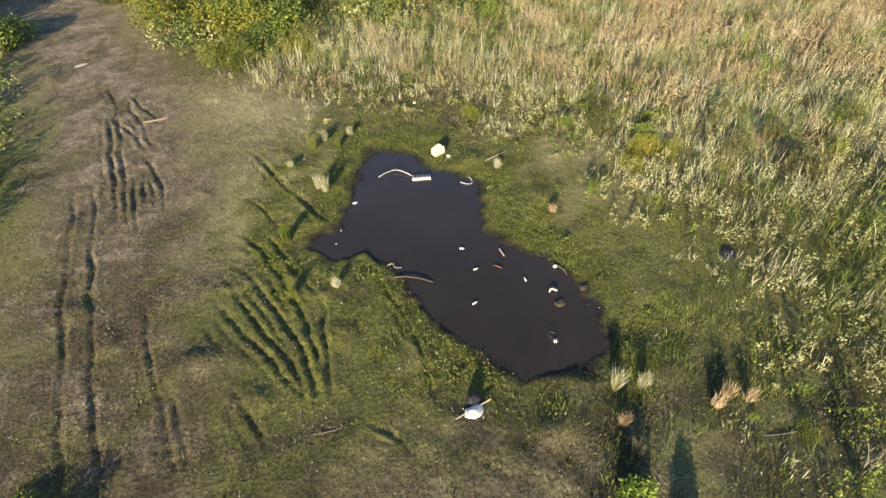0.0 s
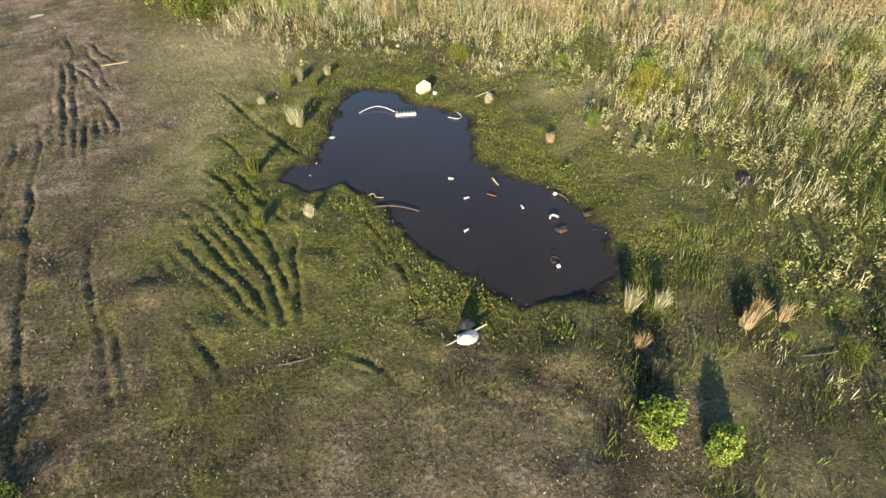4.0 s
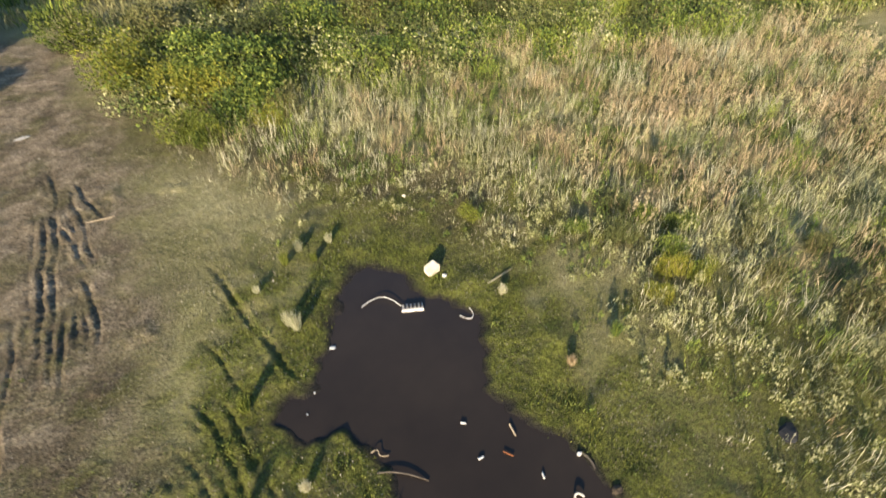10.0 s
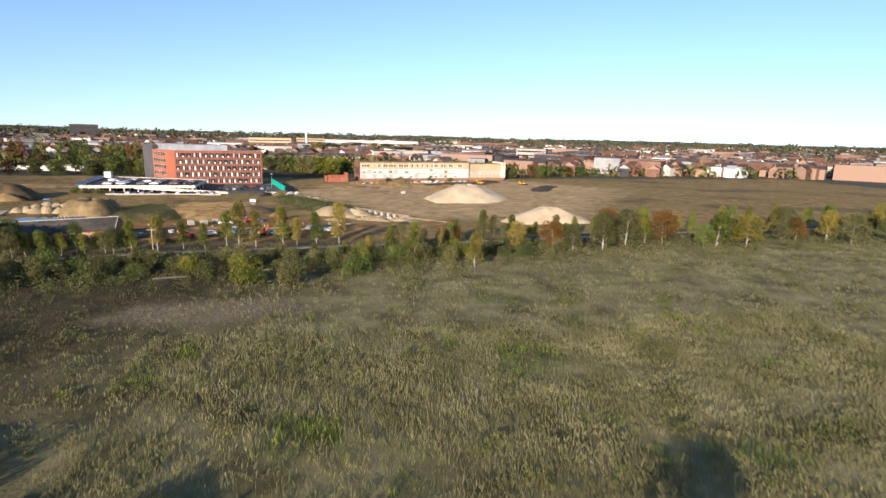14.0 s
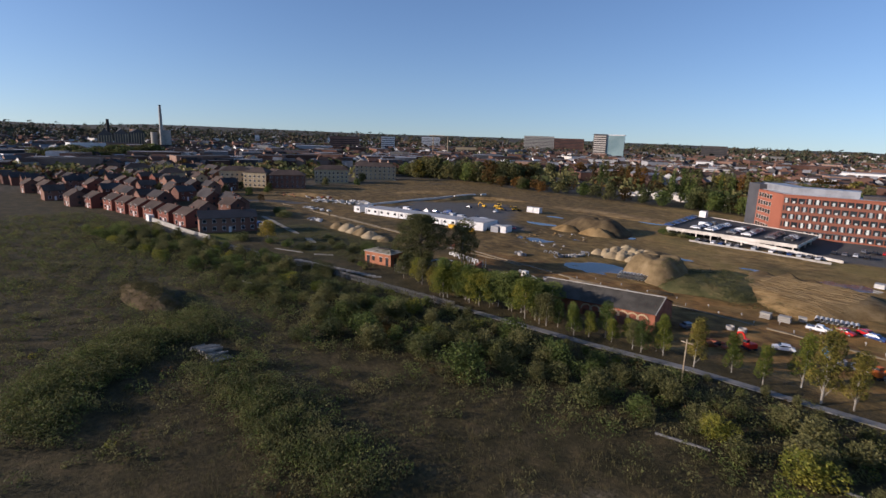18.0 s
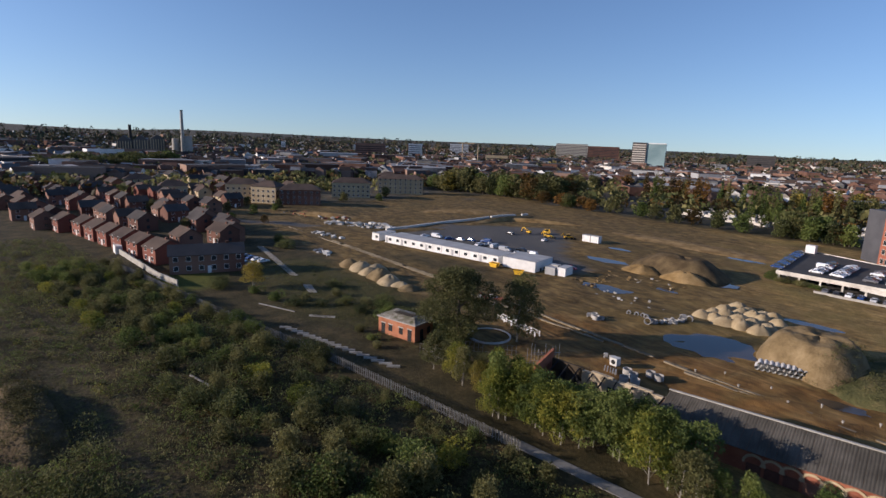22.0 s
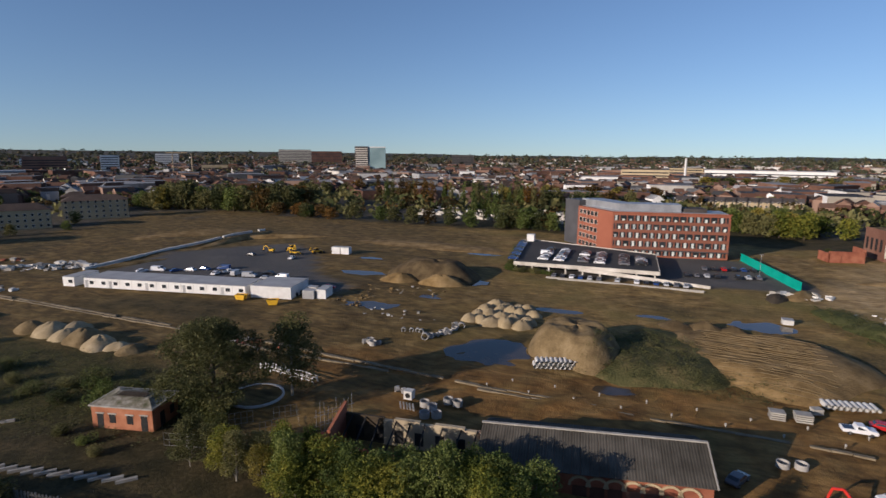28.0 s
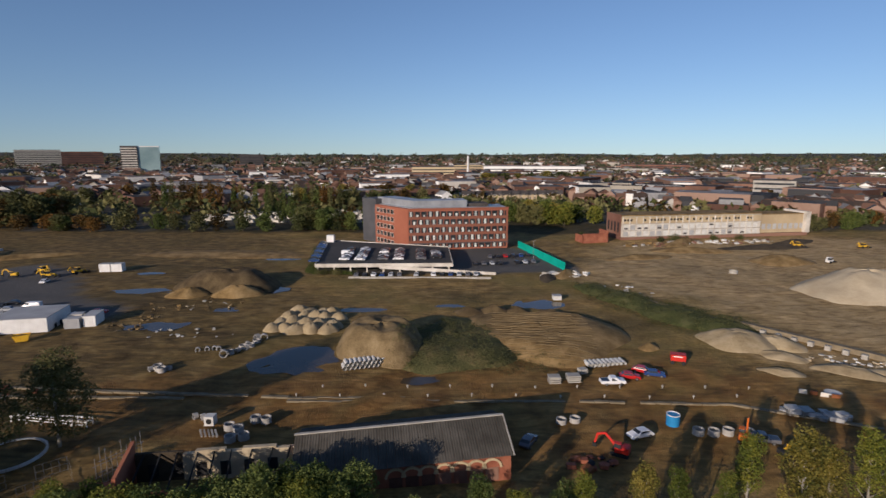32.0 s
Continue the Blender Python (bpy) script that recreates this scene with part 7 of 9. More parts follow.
def make_tree(seed, height, width, n, size, form):
    """Meshes of trunk and crown. form: oak, birch, poplar, shrub."""
    rs = np.random.RandomState(seed)
    tr, lobes = Shape(), []
    if form == "shrub":
        for k in range(6):
            a, r = rs.uniform(0, math.tau), rs.uniform(0.1, 0.75) * width / 2
            h = height * rs.uniform(0.45, 0.95)
            tip = (r * math.cos(a), r * math.sin(a), h * 0.7)
            tr.tube((0.1 * math.cos(a), 0.1 * math.sin(a), -0.1), tip, 0.05, 0.015, n=5, caps=False)
            lobes.append((tip[0], tip[1], h * 0.55, width * rs.uniform(0.22, 0.36), h * 0.5))
    elif form == "wood":
        tr.tube((0, 0, -0.2), (0, 0, height * 0.7), 0.3, 0.1, n=6, caps=False)
        for k in range(12):
            u = 0.16 + 0.68 * k / 11
            a, r = k * 2.4, width * 0.34 * math.sin(math.pi * (0.3 + 0.55 * u)) * rs.uniform(0.5, 1.0)
            lobes.append((r * math.cos(a), r * math.sin(a), height * u, width * rs.uniform(0.2, 0.3), height * rs.uniform(0.12, 0.18)))
    elif form == "poplar":
        tr.tube((0, 0, -0.2), (0, 0, height * 0.85), 0.22, 0.05, n=7, caps=False)
        for k in range(7):
            u = 0.18 + 0.78 * k / 6
            lobes.append((rs.uniform(-.2, .2) * width, rs.uniform(-.2, .2) * width, height * u, width * 0.42 * math.sin(math.pi * (0.18 + 0.75 * u)), height * 0.13))
    else:
        bend = rs.uniform(-.3, .3, 2)
        mid = (bend[0], bend[1], height * 0.45)
        r0 = 0.035 * height if form == "oak" else 0.011 * height if form == "multi" else 0.018 * height
        tr.tube((0, 0, -0.2), mid, r0, r0 * 0.7, n=8, caps=False)
        tr.tube(mid, (bend[0] * 2, bend[1] * 2, height * 0.85), r0 * 0.7, r0 * 0.2, n=7, caps=False)
        count = 13 if form in ("oak", "multi") else 12
        for k in range(count):
            a = k * 2.4 + rs.uniform(-.4, .4)
            u = (0.3 if form == "oak" else 0.2) + 0.67 * k / (count - 1)
            reach = width * 0.5 * (math.sin(math.pi * min(1, 0.25 + 0.72 * u)) if form in ("oak", "multi") else (0.95 - 0.7 * u)) * rs.uniform(0.5, 0.95)
            tip = (bend[0] * 2 * u + reach * math.cos(a), bend[1] * 2 * u + reach * math.sin(a), height * min(0.93, u + 0.08))
            tr.tube((bend[0] * u * 2, bend[1] * u * 2, height * (u - 0.12)), tip, r0 * 0.4, r0 * 0.1, n=5, caps=False)
            lobes.append((*tip[:2], tip[2], width * rs.uniform(0.2, 0.3), height * rs.uniform(0.1, 0.16)))
        lobes.append((bend[0] * 2, bend[1] * 2, height * 0.86, width * 0.2, height * 0.13))
    pts = crown_points(rs, lobes, n)
    v = leaf_quads(pts, size, rs, 0.1)
    return tr, v


KINDS = {}


def tree_kind(key, seed, height, width, n, size, form, bark, leafmat):
    tr, v = make_tree(seed, height, width, n, size, form)
    KINDS[key] = (tr.mesh("trunk", M[bark]), quads("crown", v, len(v) // 4, [M[leafmat]]), height)


def plant(name, key, x, y, scale, label, category="tree", group="", z=0.0, wide=1.0):
    trunk, crown, h = KINDS[key]
    ob = thing(name, x, y, z, R.uniform(0, 360), label, category, group)
    ob.scale = (scale * wide, scale * wide, scale)
    part("trunk", trunk, None, ob)
    part("crown", crown, None, ob)
    return ob


LEAFS = ["green", "dark", "yellow", "lime", "rust", "olive"]
for k, lf in enumerate(LEAFS):
    tree_kind("shrub_" + lf, 200 + k, 2.6, 3.2, 2200, 0.09, "shrub", "bark", "leaf_" + lf)
    tree_kind("near_" + lf, 260 + k, 2.9, 3.3, 3200, 0.075, "shrub", "bark", "weed_green" if lf == "green" else "leaf_" + lf)
    tree_kind("shrubb_" + lf, 210 + k, 3.4, 3.4, 2400, 0.1, "shrub", "bark", "leaf_" + lf)
    tree_kind("birch_" + lf, 220 + k, 8.5, 4.6, 5200, 0.13, "birch", "bark_pale", "leaf_" + lf)
    tree_kind("birchb_" + lf, 250 + k, 8.0, 5.6, 5600, 0.135, "multi", "bark_pale", "leaf_" + lf)
    tree_kind("far_" + lf, 230 + k, 11, 10, 1400, 0.5, "wood", "bark", "leaf_" + lf)
M["lime_leaf"] = surface("lime_leaf", [(0.07, 0.11, 0.016), (0.17, 0.23, 0.033), (0.32, 0.37, 0.08)], 0.8, 5, 0.7, 0, island=0.8, gloss=0.25, translucent=0.35)
tree_kind("near_bright", 268, 2.4, 2.4, 2400, 0.12, "shrub", "bark", "lime_leaf")
tree_kind("big_dark", 240, 11.5, 11.0, 30000, 0.13, "oak", "bark", "leaf_olive")
tree_kind("big_olive", 241, 10.5, 8.5, 10000, 0.14, "birch", "bark_pale", "leaf_olive")
tree_kind("field_tree", 242, 10.4, 9.0, 22000, 0.1, "multi", "bark", "tree_lime")
tree_kind("poplar", 243, 17, 4.2, 1000, 0.4, "poplar", "bark", "leaf_olive")
tree_kind("poplar_rust", 244, 17, 5.0, 1000, 0.4, "poplar", "bark", "leaf_rust")
tree_kind("poplar_green", 245, 17, 4.6, 1000, 0.4, "poplar", "bark", "leaf_green")

# the single trees
plant("tree", "field_tree", 70.4, -72.5, 0.9, "yellow-green field tree with pale stems")
# trees out of view, placed back from the tips of the shadows they cast
for x, y, key, sc in ((25.5, -72.5, "big_dark", .82), (8, -60, "big_dark", .8), (30, -80.5, "birchb_dark", .85), (24, -85, "birchb_dark", 1.0), (33.5, -84.5, "birchb_dark", .65)):
    plant("tree", key, x, y, sc, "unseen dark green tree that shades the dirt track and meadow", group="trees beyond the track")
plant("tree", "birch_yellow", 77.5, -70.5, 0.6, "low golden sapling beside the field tree", wide=1.5)
plant("tree", "shrub_yellow", 82.0, -68, 1.0, "golden autumn thicket beside the field tree", wide=1.4)
plant("tree", "shrub_yellow", 68.2, -73, 1.0, "golden autumn thicket below the field tree")
plant("tree", "big_dark", -59.5, 55.5, 1.22, "broad olive green tree beside the brick hut")
for bx, by, s in ((-62.5, 54.0, 1.3), (-57.5, 53.5, 1.2), (-60.5, 57.5, 1.4), (-64.0, 57.0, 1.5)):
    plant("shrub", "shrubb_dark", bx, by, s, "dense dark shrub under the broad tree", "shrub", wide=1.3)
plant("tree", "big_olive", -54.2, 66.3, 1.2, "slender half-bare tree beside the grass circle")
plant("tree", "birch_yellow", -117.5, 37.5, 0.75, "round golden garden tree near the terrace", wide=1.9)
plant("tree", "shrubb_rust", 89.0, 55.0, 2.0, "round orange autumn tree beside the path")
plant("tree", "birch_yellow", 87.8, 27.3, 0.85, "bright yellow sapling in the scrub")
plant("tree", "shrubb_green", -2.0, 17.5, 1.75, "broad bright green willow in the scrub", wide=1.3)
plant("tree", "shrubb_olive", 50, 17, 1.45, "broad olive willow in the scrub", wide=1.3)
plant("tree", "shrubb_green", 62, 24, 1.35, "broad green willow in the scrub", wide=1.3)
plant("tree", "shrubb_lime", 41.5, 27, 1.35, "light green willow near the fence", wide=1.3)
plant("tree", "shrubb_lime", 43, 18, 1.3, "broad light green willow in the scrub", wide=1.3)
plant("tree", "shrubb_green", -30, 24, 1.5, "broad green willow in the scrub", wide=1.3)

# saplings between the fence and the shed
row = [(-53, 44.6, "olive", .8), (-50, 46, "olive", .7), (-47.5, 44.8, "lime", .75), (-44, 46.5, "olive", .7), (-42, 45.0, "yellow", .6), (-40.5, 46.5, "lime", .85), (-45.5, 44.5, "olive", .75)]
x = -37.5
while x < -10:
    row.append((x, fence_y(x) + R.uniform(4.5, 10.5), R.choice(["green", "green", "lime", "green", "lime"]), R.uniform(.8, 1.02)))
    x += 0.95
while x < 62:
    row.append((x, fence_y(x) + R.uniform(2.8, 7.5), R.choice(["lime", "yellow", "lime", "yellow"] if x > 12 else ["lime", "green", "olive"]), R.uniform(.7, 1.3) if x > 12 else R.uniform(.5, .8)))
    x += R.uniform(3.2, 6.8) if x > 12 else R.uniform(1.3, 2.6)
while x < 250:
    row.append((x, fence_y(x) + R.uniform(-14, 8), R.choice(["lime", "yellow", "olive", "green", "lime"]), R.uniform(.5, .95)))
    x += R.uniform(2.2, 4.5)
WORDS = {"green": "green", "dark": "dark green", "yellow": "golden yellow", "lime": "yellow-green", "rust": "russet brown", "olive": "thin olive"}
for x, y, lf, s in row:
    plant("tree", ("birch_" if x > 12 else R.choice(["birch_", "birchb_"])) + lf, x, float(y), s, f"young {WORDS[lf]} birch in the row behind the fence", group="young birches behind the fence", wide=0.8 if x > 12 else 1.0)

# shrubs of the belt along the fence, each a thing of its own
count = 0
x = -165.0
while x < 165:
    for lane in range(3):
        if count >= 230:
            break
        yy = float(fence_y(x)) - (3.5 + lane * 7.5) + R.uniform(-3.2, 3.2)
        if abs(x - 36) < 16 and 0 < yy < 13:
            continue
        lf = R.choice(["green", "green", "olive", "dark", "olive", "lime", "olive", "olive"])
        s = R.uniform(0.8, 1.35) * (1.2 if -50 < x < 20 else 1.05) * (0.5 if lane == 0 and x > -60 else 1.0)
        plant("shrub", R.choice(["shrub_", "shrubb_"]) + lf, x + R.uniform(-1.5, 1.5), yy, s, f"{WORDS[lf]} shrub in the scrub belt along the fence", "shrub", "shrubs along the fence", wide=R.uniform(0.95, 1.3))
        count += 1
    x += 3.7
# shrubs and bushes beside the dirt road and in the field near the pond
for x, y, lf, s in ((53.8, -82.4, "green", .6), (54.7, -81.2, "green", .75), (52.7, -83.6, "lime", .42), (51.9, -83.0, "lime", .4), (55.3, -82.4, "olive", .45), (53.2, -80.6, "lime", .6), (53.0, -79.5, "green", .8), (54.5, -78.5, "green", .9), (51.6, -80.2, "lime", .6), (49.8, -77.4, "lime", .75), (52.6, -76.4, "green", .8), (50.9, -72.6, "olive", .8), (55.5, -75.4, "dark", .7), (58, -74.6, "green", .8),
                    (61, -73.6, "olive", .8), (64.2, -74.3, "green", .85), (67.0, -75.6, "dark", .6), (70.5, -76.2, "dark", .5), (74, -77, "green", .5), (78.4, -74.6, "dark", .8), (82, -72.6, "green", .8), (54.1, -69.0, "yellow", .85), (47.8, -72.4, "lime", .7),
                    (40.2, -74.4, "lime", .9), (37.0, -77, "dark", 1.7), (40.5, -79.0, "green", .9), (34, -75, "dark", 2.2), (29, -66, "dark", 2.4), (43.2, -77.2, "green", .6), (92, -66.5, "lime", .9), (99, -62.5, "yellow", 1.0), (88, -70, "green", .7), (96, -70, "dark", .8),
                    (37, -68, "dark", 1.5), (33, -71, "dark", 1.9), (40, -69.5, "dark", 1.2), (24, -58, "dark", 2.0), (20, -50, "dark", 2.2), (30, -48.5, "olive", 1.3), (33, -55, "olive", .7), (44, -44, "olive", .7)):
    plant("bush", "near_" + lf, x, y, s, f"{WORDS[lf]} bush beside the dirt road and meadow", "shrub", "bushes round the meadow", wide=1.15)
for k, (x, y, s) in enumerate(((62.3, -93.0, .4), (63.2, -94.0, .42), (64.8, -95.6, .4), (63.0, -91.8, .36), (61.5, -92.2, .3), (66.0, -97.2, .45), (69.5, -95.5, .45), (64.3, -93.2, .35), (65.4, -94.3, .4), (66.4, -93.4, .35), (63.6, -92.4, .3), (66.9, -95.2, .35), (65.0, -92.2, .32), (67.6, -96.6, .4), (68, -98.4, .4), (66.5, -99.8, .4), (65, -102, .35), (67, -101.5, .4))):
    plant("nettle_bush", "near_" + ("dark", "green", "olive")[k % 3], x, y, s * 0.75, "low dark green nettle thicket in the reeds", "shrub", "nettle thickets")
for x, y, s in ((48.4, -100.2, .2), (48.9, -100.7, .14), (47.9, -99.8, .16)):
    plant("nettle_bush", "near_green", x, y, s, "dark green weed clump at the track", "shrub", "nettle bushes", wide=1.5)
for x, y, s in ((62.6, -94.6, .26), (62.0, -95.1, .2), (63.3, -95.0, .22), (59.9, -102.9, .12), (59.0, -90.6, .2), (54.7, -83.0, .3)):
    plant("bramble", "near_lime", x, y, s, "low yellow-leaved bramble in the reeds", "shrub", "yellow brambles")

for x, y, s in ((56.62, -102.72, .24), (56.5, -102.9, .16), (57.18, -103.25, .2), (57.0, -103.35, .14), (59.3, -102.3, .08)):
    plant("ragwort", "near_bright", x, y, s, "bright lime green leafy plant on dark soil", "plant", "lime green plants")


for k in range(40):
    x, y = R.uniform(48, 86), R.uniform(-80.5, -72)
    if abs(x - 46.2) < 3 or (x < 50.5 and y > -77):
        continue
    lf = R.choice(["green", "green", "lime", "green", "dark"])
    plant("nettle_bush", "near_" + lf, x, y, R.uniform(.3, .55), f"low {WORDS[lf]} nettle bush between reeds and meadow", "shrub", "nettle bushes", wide=1.5)
for k in range(16):
    x, y = R.uniform(35, 43.5), R.uniform(-91, -74)
    lf = R.choice(["green", "lime", "green", "olive"])
    plant("nettle_bush", "near_" + lf, x, y, R.uniform(.35, .7), f"{WORDS[lf]} nettle bush beside the dirt road", "shrub", "nettle bushes", wide=1.4)
# larger trees on the far side of the meadow
for k in range(26):
    x = 105 + k * 6 + R.uniform(-3, 3)
    lf = R.choice(["lime", "yellow", "olive", "green", "lime", "rust"])
    plant("tree", R.choice(["birch_", "birchb_"]) + lf, x, float(fence_y(x)) - R.uniform(4, 26), R.uniform(.7, 1.15), f"tall {WORDS[lf]} birch at the meadow's far edge", group="birches at the meadow edge", wide=1.3)


# ---- grass, reeds and scrub as stuff ----
def blades(x, y, z, h, spread, width, rs, per):
    """Tapered bent blades in tufts: one triangle pair each."""
    n = len(x)
    bx, by = np.repeat(x, per), np.repeat(y, per)
    bz, bh = np.repeat(z, per), np.repeat(h, per) * rs.uniform(0.55, 1.15, n * per)
    a = rs.uniform(0, math.tau, n * per)
    lean = rs.uniform(0.05, 0.55, n * per) * bh
    ox, oy = rs.normal(0, 1, (2, n * per)) * np.repeat(spread, per)
    root = np.stack([bx + ox, by + oy, bz - 0.05], -1)
    tip = root + np.stack([np.cos(a) * lean, np.sin(a) * lean, bh], -1)
    mid = root * 0.45 + tip * 0.55 + np.stack([0 * a, 0 * a, bh * 0.1], -1)
    b = rs.uniform(0, math.tau, n * per)
    side = np.stack([np.cos(b), np.sin(b), 0 * b], -1) * np.repeat(width, per)[:, None]
    v = np.stack([root - side * 0.5, mid + side, tip, mid - side], 1)
    return v.reshape(-1, 3)


def scatter(n, x0, x1, y0, y1, keep, rs):
    x, y = rs.uniform(x0, x1, n), rs.uniform(y0, y1, n)
    k = rs.uniform(0, 1, n) < keep(x, y)
    return x[k], y[k]


def pond_gap(x, y):
    d = edge_distance(POND, x, y)
    return np.where(inside(POND, x, y), -d, d)


def road_gap(x, y):
    return edge_distance(ROAD, x, y, False)


rs = np.random.RandomState(11)


def tall_keep(x, y):
    """Reeds and weeds: everywhere right of and beyond the pond, not on road or moss."""
    d = pond_gap(x, y)
    right = np.clip((d - 1.7 + 0.7 * wavy(x, y, 2.5, 301)) / 2.6, 0, 1)
    left = np.clip((x - 52.5 + 0.35 * (y + 88)) / 3, 0, 1)
    low = np.where((y < -96.5) & (x < 58.6), 0.0, 1.0)
    lawn = 1 - 0.35 * zone([(58.4, -104), (63.0, -104), (63.0, -97.3), (58.6, -96)], x, y, 1.2)
    return right * left * low * lawn * np.clip((road_gap(x, y) - 3.2) / 1.5, 0, 1)


# tall weeds near the pond
x, y = scatter(6500, 49, 80, -108, -76, tall_keep, rs)
mood = wavy(x, y, 7, 311) + 0.5 * wavy(x, y, 2.3, 312)
redder = np.clip((x - 62 + 0.9 * (y + 92)) / 8, -1, 1)
tone = mood + 0.65 * redder - 1.1 * np.clip((y + 84) / 5, 0, 1)
groups = {"weed": (tone < 0.5) & (tone > -0.75), "weed_red": tone >= 0.5, "weed_green": tone <= -0.75}
for mat, sel in groups.items():
    xs, ys = x[sel], y[sel]
    tall = np.clip((pond_gap(xs, ys) - 0.8) / 5.5, 0.22, 1)
    v = blades(xs, ys, 0 * xs + 0.03, rs.uniform(0.35, 0.95, len(xs)) * tall, 0.1 + 0 * xs, rs.uniform(0.003, 0.008, len(xs)), rs, 12)
    tagged(new("reeds", quads("reeds", v, len(v) // 4, [M[mat]])), {"weed": "tall dry reeds and seeding weeds", "weed_red": "tall reddish-brown dock and sorrel stalks", "weed_green": "tall green nettles and weeds"}[mat], "reeds", kind="stuff")
# leafy heads and columns of the single weeds
x, y = scatter(11000, 49, 82, -108, -73, tall_keep, rs)
hh = rs.uniform(0.3, 0.85, len(x)) * np.clip((pond_gap(x, y) - 0.6) / 5, 0.3, 1)
tone = wavy(x, y, 6, 321) + 0.5 * wavy(x, y, 1.8, 322) + np.clip((y + 85) / 5, 0, 1.2) - 0.3 * np.clip((x - 64) / 8, 0, 1)
for mat, sel, lab in (("weed_green", tone > 0.25, "leafy green weeds among the reeds"), ("weed_lime", (tone <= 0.25) & (tone > -0.55), "yellow-green flowering weeds among the reeds"), ("weed_pale", (tone <= -0.55) & ((x < 62) | (y < -93)), "pale seed heads among the reeds"), ("weed_red", (tone <= -0.1) & (x >= 62) & (y >= -93), "russet seed heads among the reeds")):
    per = 46
    xs, ys, hs = np.repeat(x[sel], per), np.repeat(y[sel], per), np.repeat(hh[sel], per)
    u = rs.uniform(0.1, 1.05, len(xs))
    r = rs.normal(0, 0.065, (2, len(xs))) * (1.35 - u)
    v = leaf_quads(np.stack([xs + r[0] + 0.12 * u * hs, ys + r[1], u * hs + 0.03], -1), 0.026, rs, 0.5)
    tagged(new("weeds", quads("weeds", v, len(v) // 4, [M[mat]])), lab, "weeds", kind="stuff")
x, y = scatter(5200, 34, 45.5, -93, -70, lambda x, y: np.clip((road_gap(x, y) - 1.9) / 1.5, 0, 1) * np.clip(0.7 + 0.5 * wavy(x, y, 3, 325), 0, 1), rs)
hh = rs.uniform(0.3, 0.8, len(x))
for mat, sel in (("weed_green", rs.uniform(0, 1, len(x)) < 0.5), ("weed_lime", rs.uniform(0, 1, len(x)) < 0.4)):
    per = 16
    xs, ys, hs = np.repeat(x[sel], per), np.repeat(y[sel], per), np.repeat(hh[sel], per)
    u = rs.uniform(0.05, 1.05, len(xs))
    r = rs.normal(0, 0.09, (2, len(xs))) * (1.3 - 0.6 * u)
    v = leaf_quads(np.stack([xs + r[0], ys + r[1], u * hs + 0.03], -1), 0.05, rs, 0.45)
    tagged(new("weeds", quads("weeds", v, len(v) // 4, [M[mat]])), "leafy green weeds beside the dirt road", "weeds", kind="stuff")
for mat, count, lab in (("weed_green", 420, "tall green nettles between reeds and meadow"), ("leaf_dark", 380, "dark green brambles between reeds and meadow"), ("weed_lime", 160, "yellow-green weeds between reeds and meadow")):
    x, y = scatter(count * 2, 48, 92, -82, -70.5, lambda x, y: np.clip((road_gap(x, y) - 2.2) / 1.5, 0, 1) * np.clip(0.6 + 0.7 * wavy(x, y, 6, 327), 0, 1), rs)
    per = 130
    big = np.repeat(rs.uniform(0.35, 0.85, len(x)), per)
    dirs = rand_dirs(rs, len(big)) * (big * rs.uniform(0.5, 1.0, len(big)))[:, None]
    v = leaf_quads(np.stack([np.repeat(x, per) + dirs[:, 0], np.repeat(y, per) + dirs[:, 1], np.abs(0.8 * big + dirs[:, 2] * 1.2)], -1), 0.06, rs, 0.3)
    tagged(new("nettles", quads("nettles", v, len(v) // 4, [M[mat]])), lab, "nettles", kind="stuff")
# moss and short grass round the water
x, y = scatter(64000, 46, 68, -106, -84, lambda x, y: np.where(pond_gap(x, y) > 0.14, np.clip(1.15 - pond_gap(x, y) / 7 + 0.5 * wavy(x, y, 1.9, 331) + 0.5 * (x > 57), 0.02, 1) * np.where((x < 54.2) & (y < -92.8), 0.75, 1), 0) * np.where(edge_distance(ROAD, x, y, False) < 2.0, 0.12, 1), rs)
v = blades(x, y, 0.03 + 0 * x, np.where((x < 54.2) & (y < -92.8), 0.4, 1) * rs.uniform(0.03, 0.11, len(x)), 0.09 + 0 * x, rs.uniform(0.004, 0.012, len(x)), rs, 8)
tagged(new("grass", quads("grass", v, len(v) // 4, [M["moss"]])), "short green moss and creeping grass round the pond", "grass", kind="stuff")
x, y = scatter(16000, 46, 66, -107, -92, lambda x, y: np.where(pond_gap(x, y) > 0.2, np.clip(1.8 * wavy(x, y, 1.5, 335) + 0.6 * wavy(x, y, 0.6, 336) - 0.25, 0, 1), 0), rs)
v = blades(x, y, 0.035 + 0 * x, rs.uniform(0.04, 0.13, len(x)), 0.05 + 0 * x, rs.uniform(0.006, 0.016, len(x)), rs, 12)
tagged(new("grass", quads("grass", v, len(v) // 4, [M["tuft"]])), "patchy green grass tufts on the soil", "grass", kind="stuff")
x, y = scatter(2600, 55.8, 66, -107, -99.5, lambda x, y: np.where(pond_gap(x, y) > 0.5, np.clip(0.5 + wavy(x, y, 1.6, 337), 0, 1), 0), rs)
v = blades(x, y, 0.03 + 0 * x, rs.uniform(0.1, 0.32, len(x)), 0.08 + 0 * x, rs.uniform(0.003, 0.007, len(x)), rs, 12)
tagged(new("grass", quads("grass", v, len(v) // 4, [M["tuft"]])), "dark green grass standing below the pond", "grass", kind="stuff")
# dry flattened straw on the bank beyond
x, y = scatter(16000, 49.0, 62, -92.5, -83, lambda x, y: np.clip((pond_gap(x, y) - 1.6) / 2, 0, 1) * np.clip((road_gap(x, y) - 1.6) / 1, 0, 1), rs)
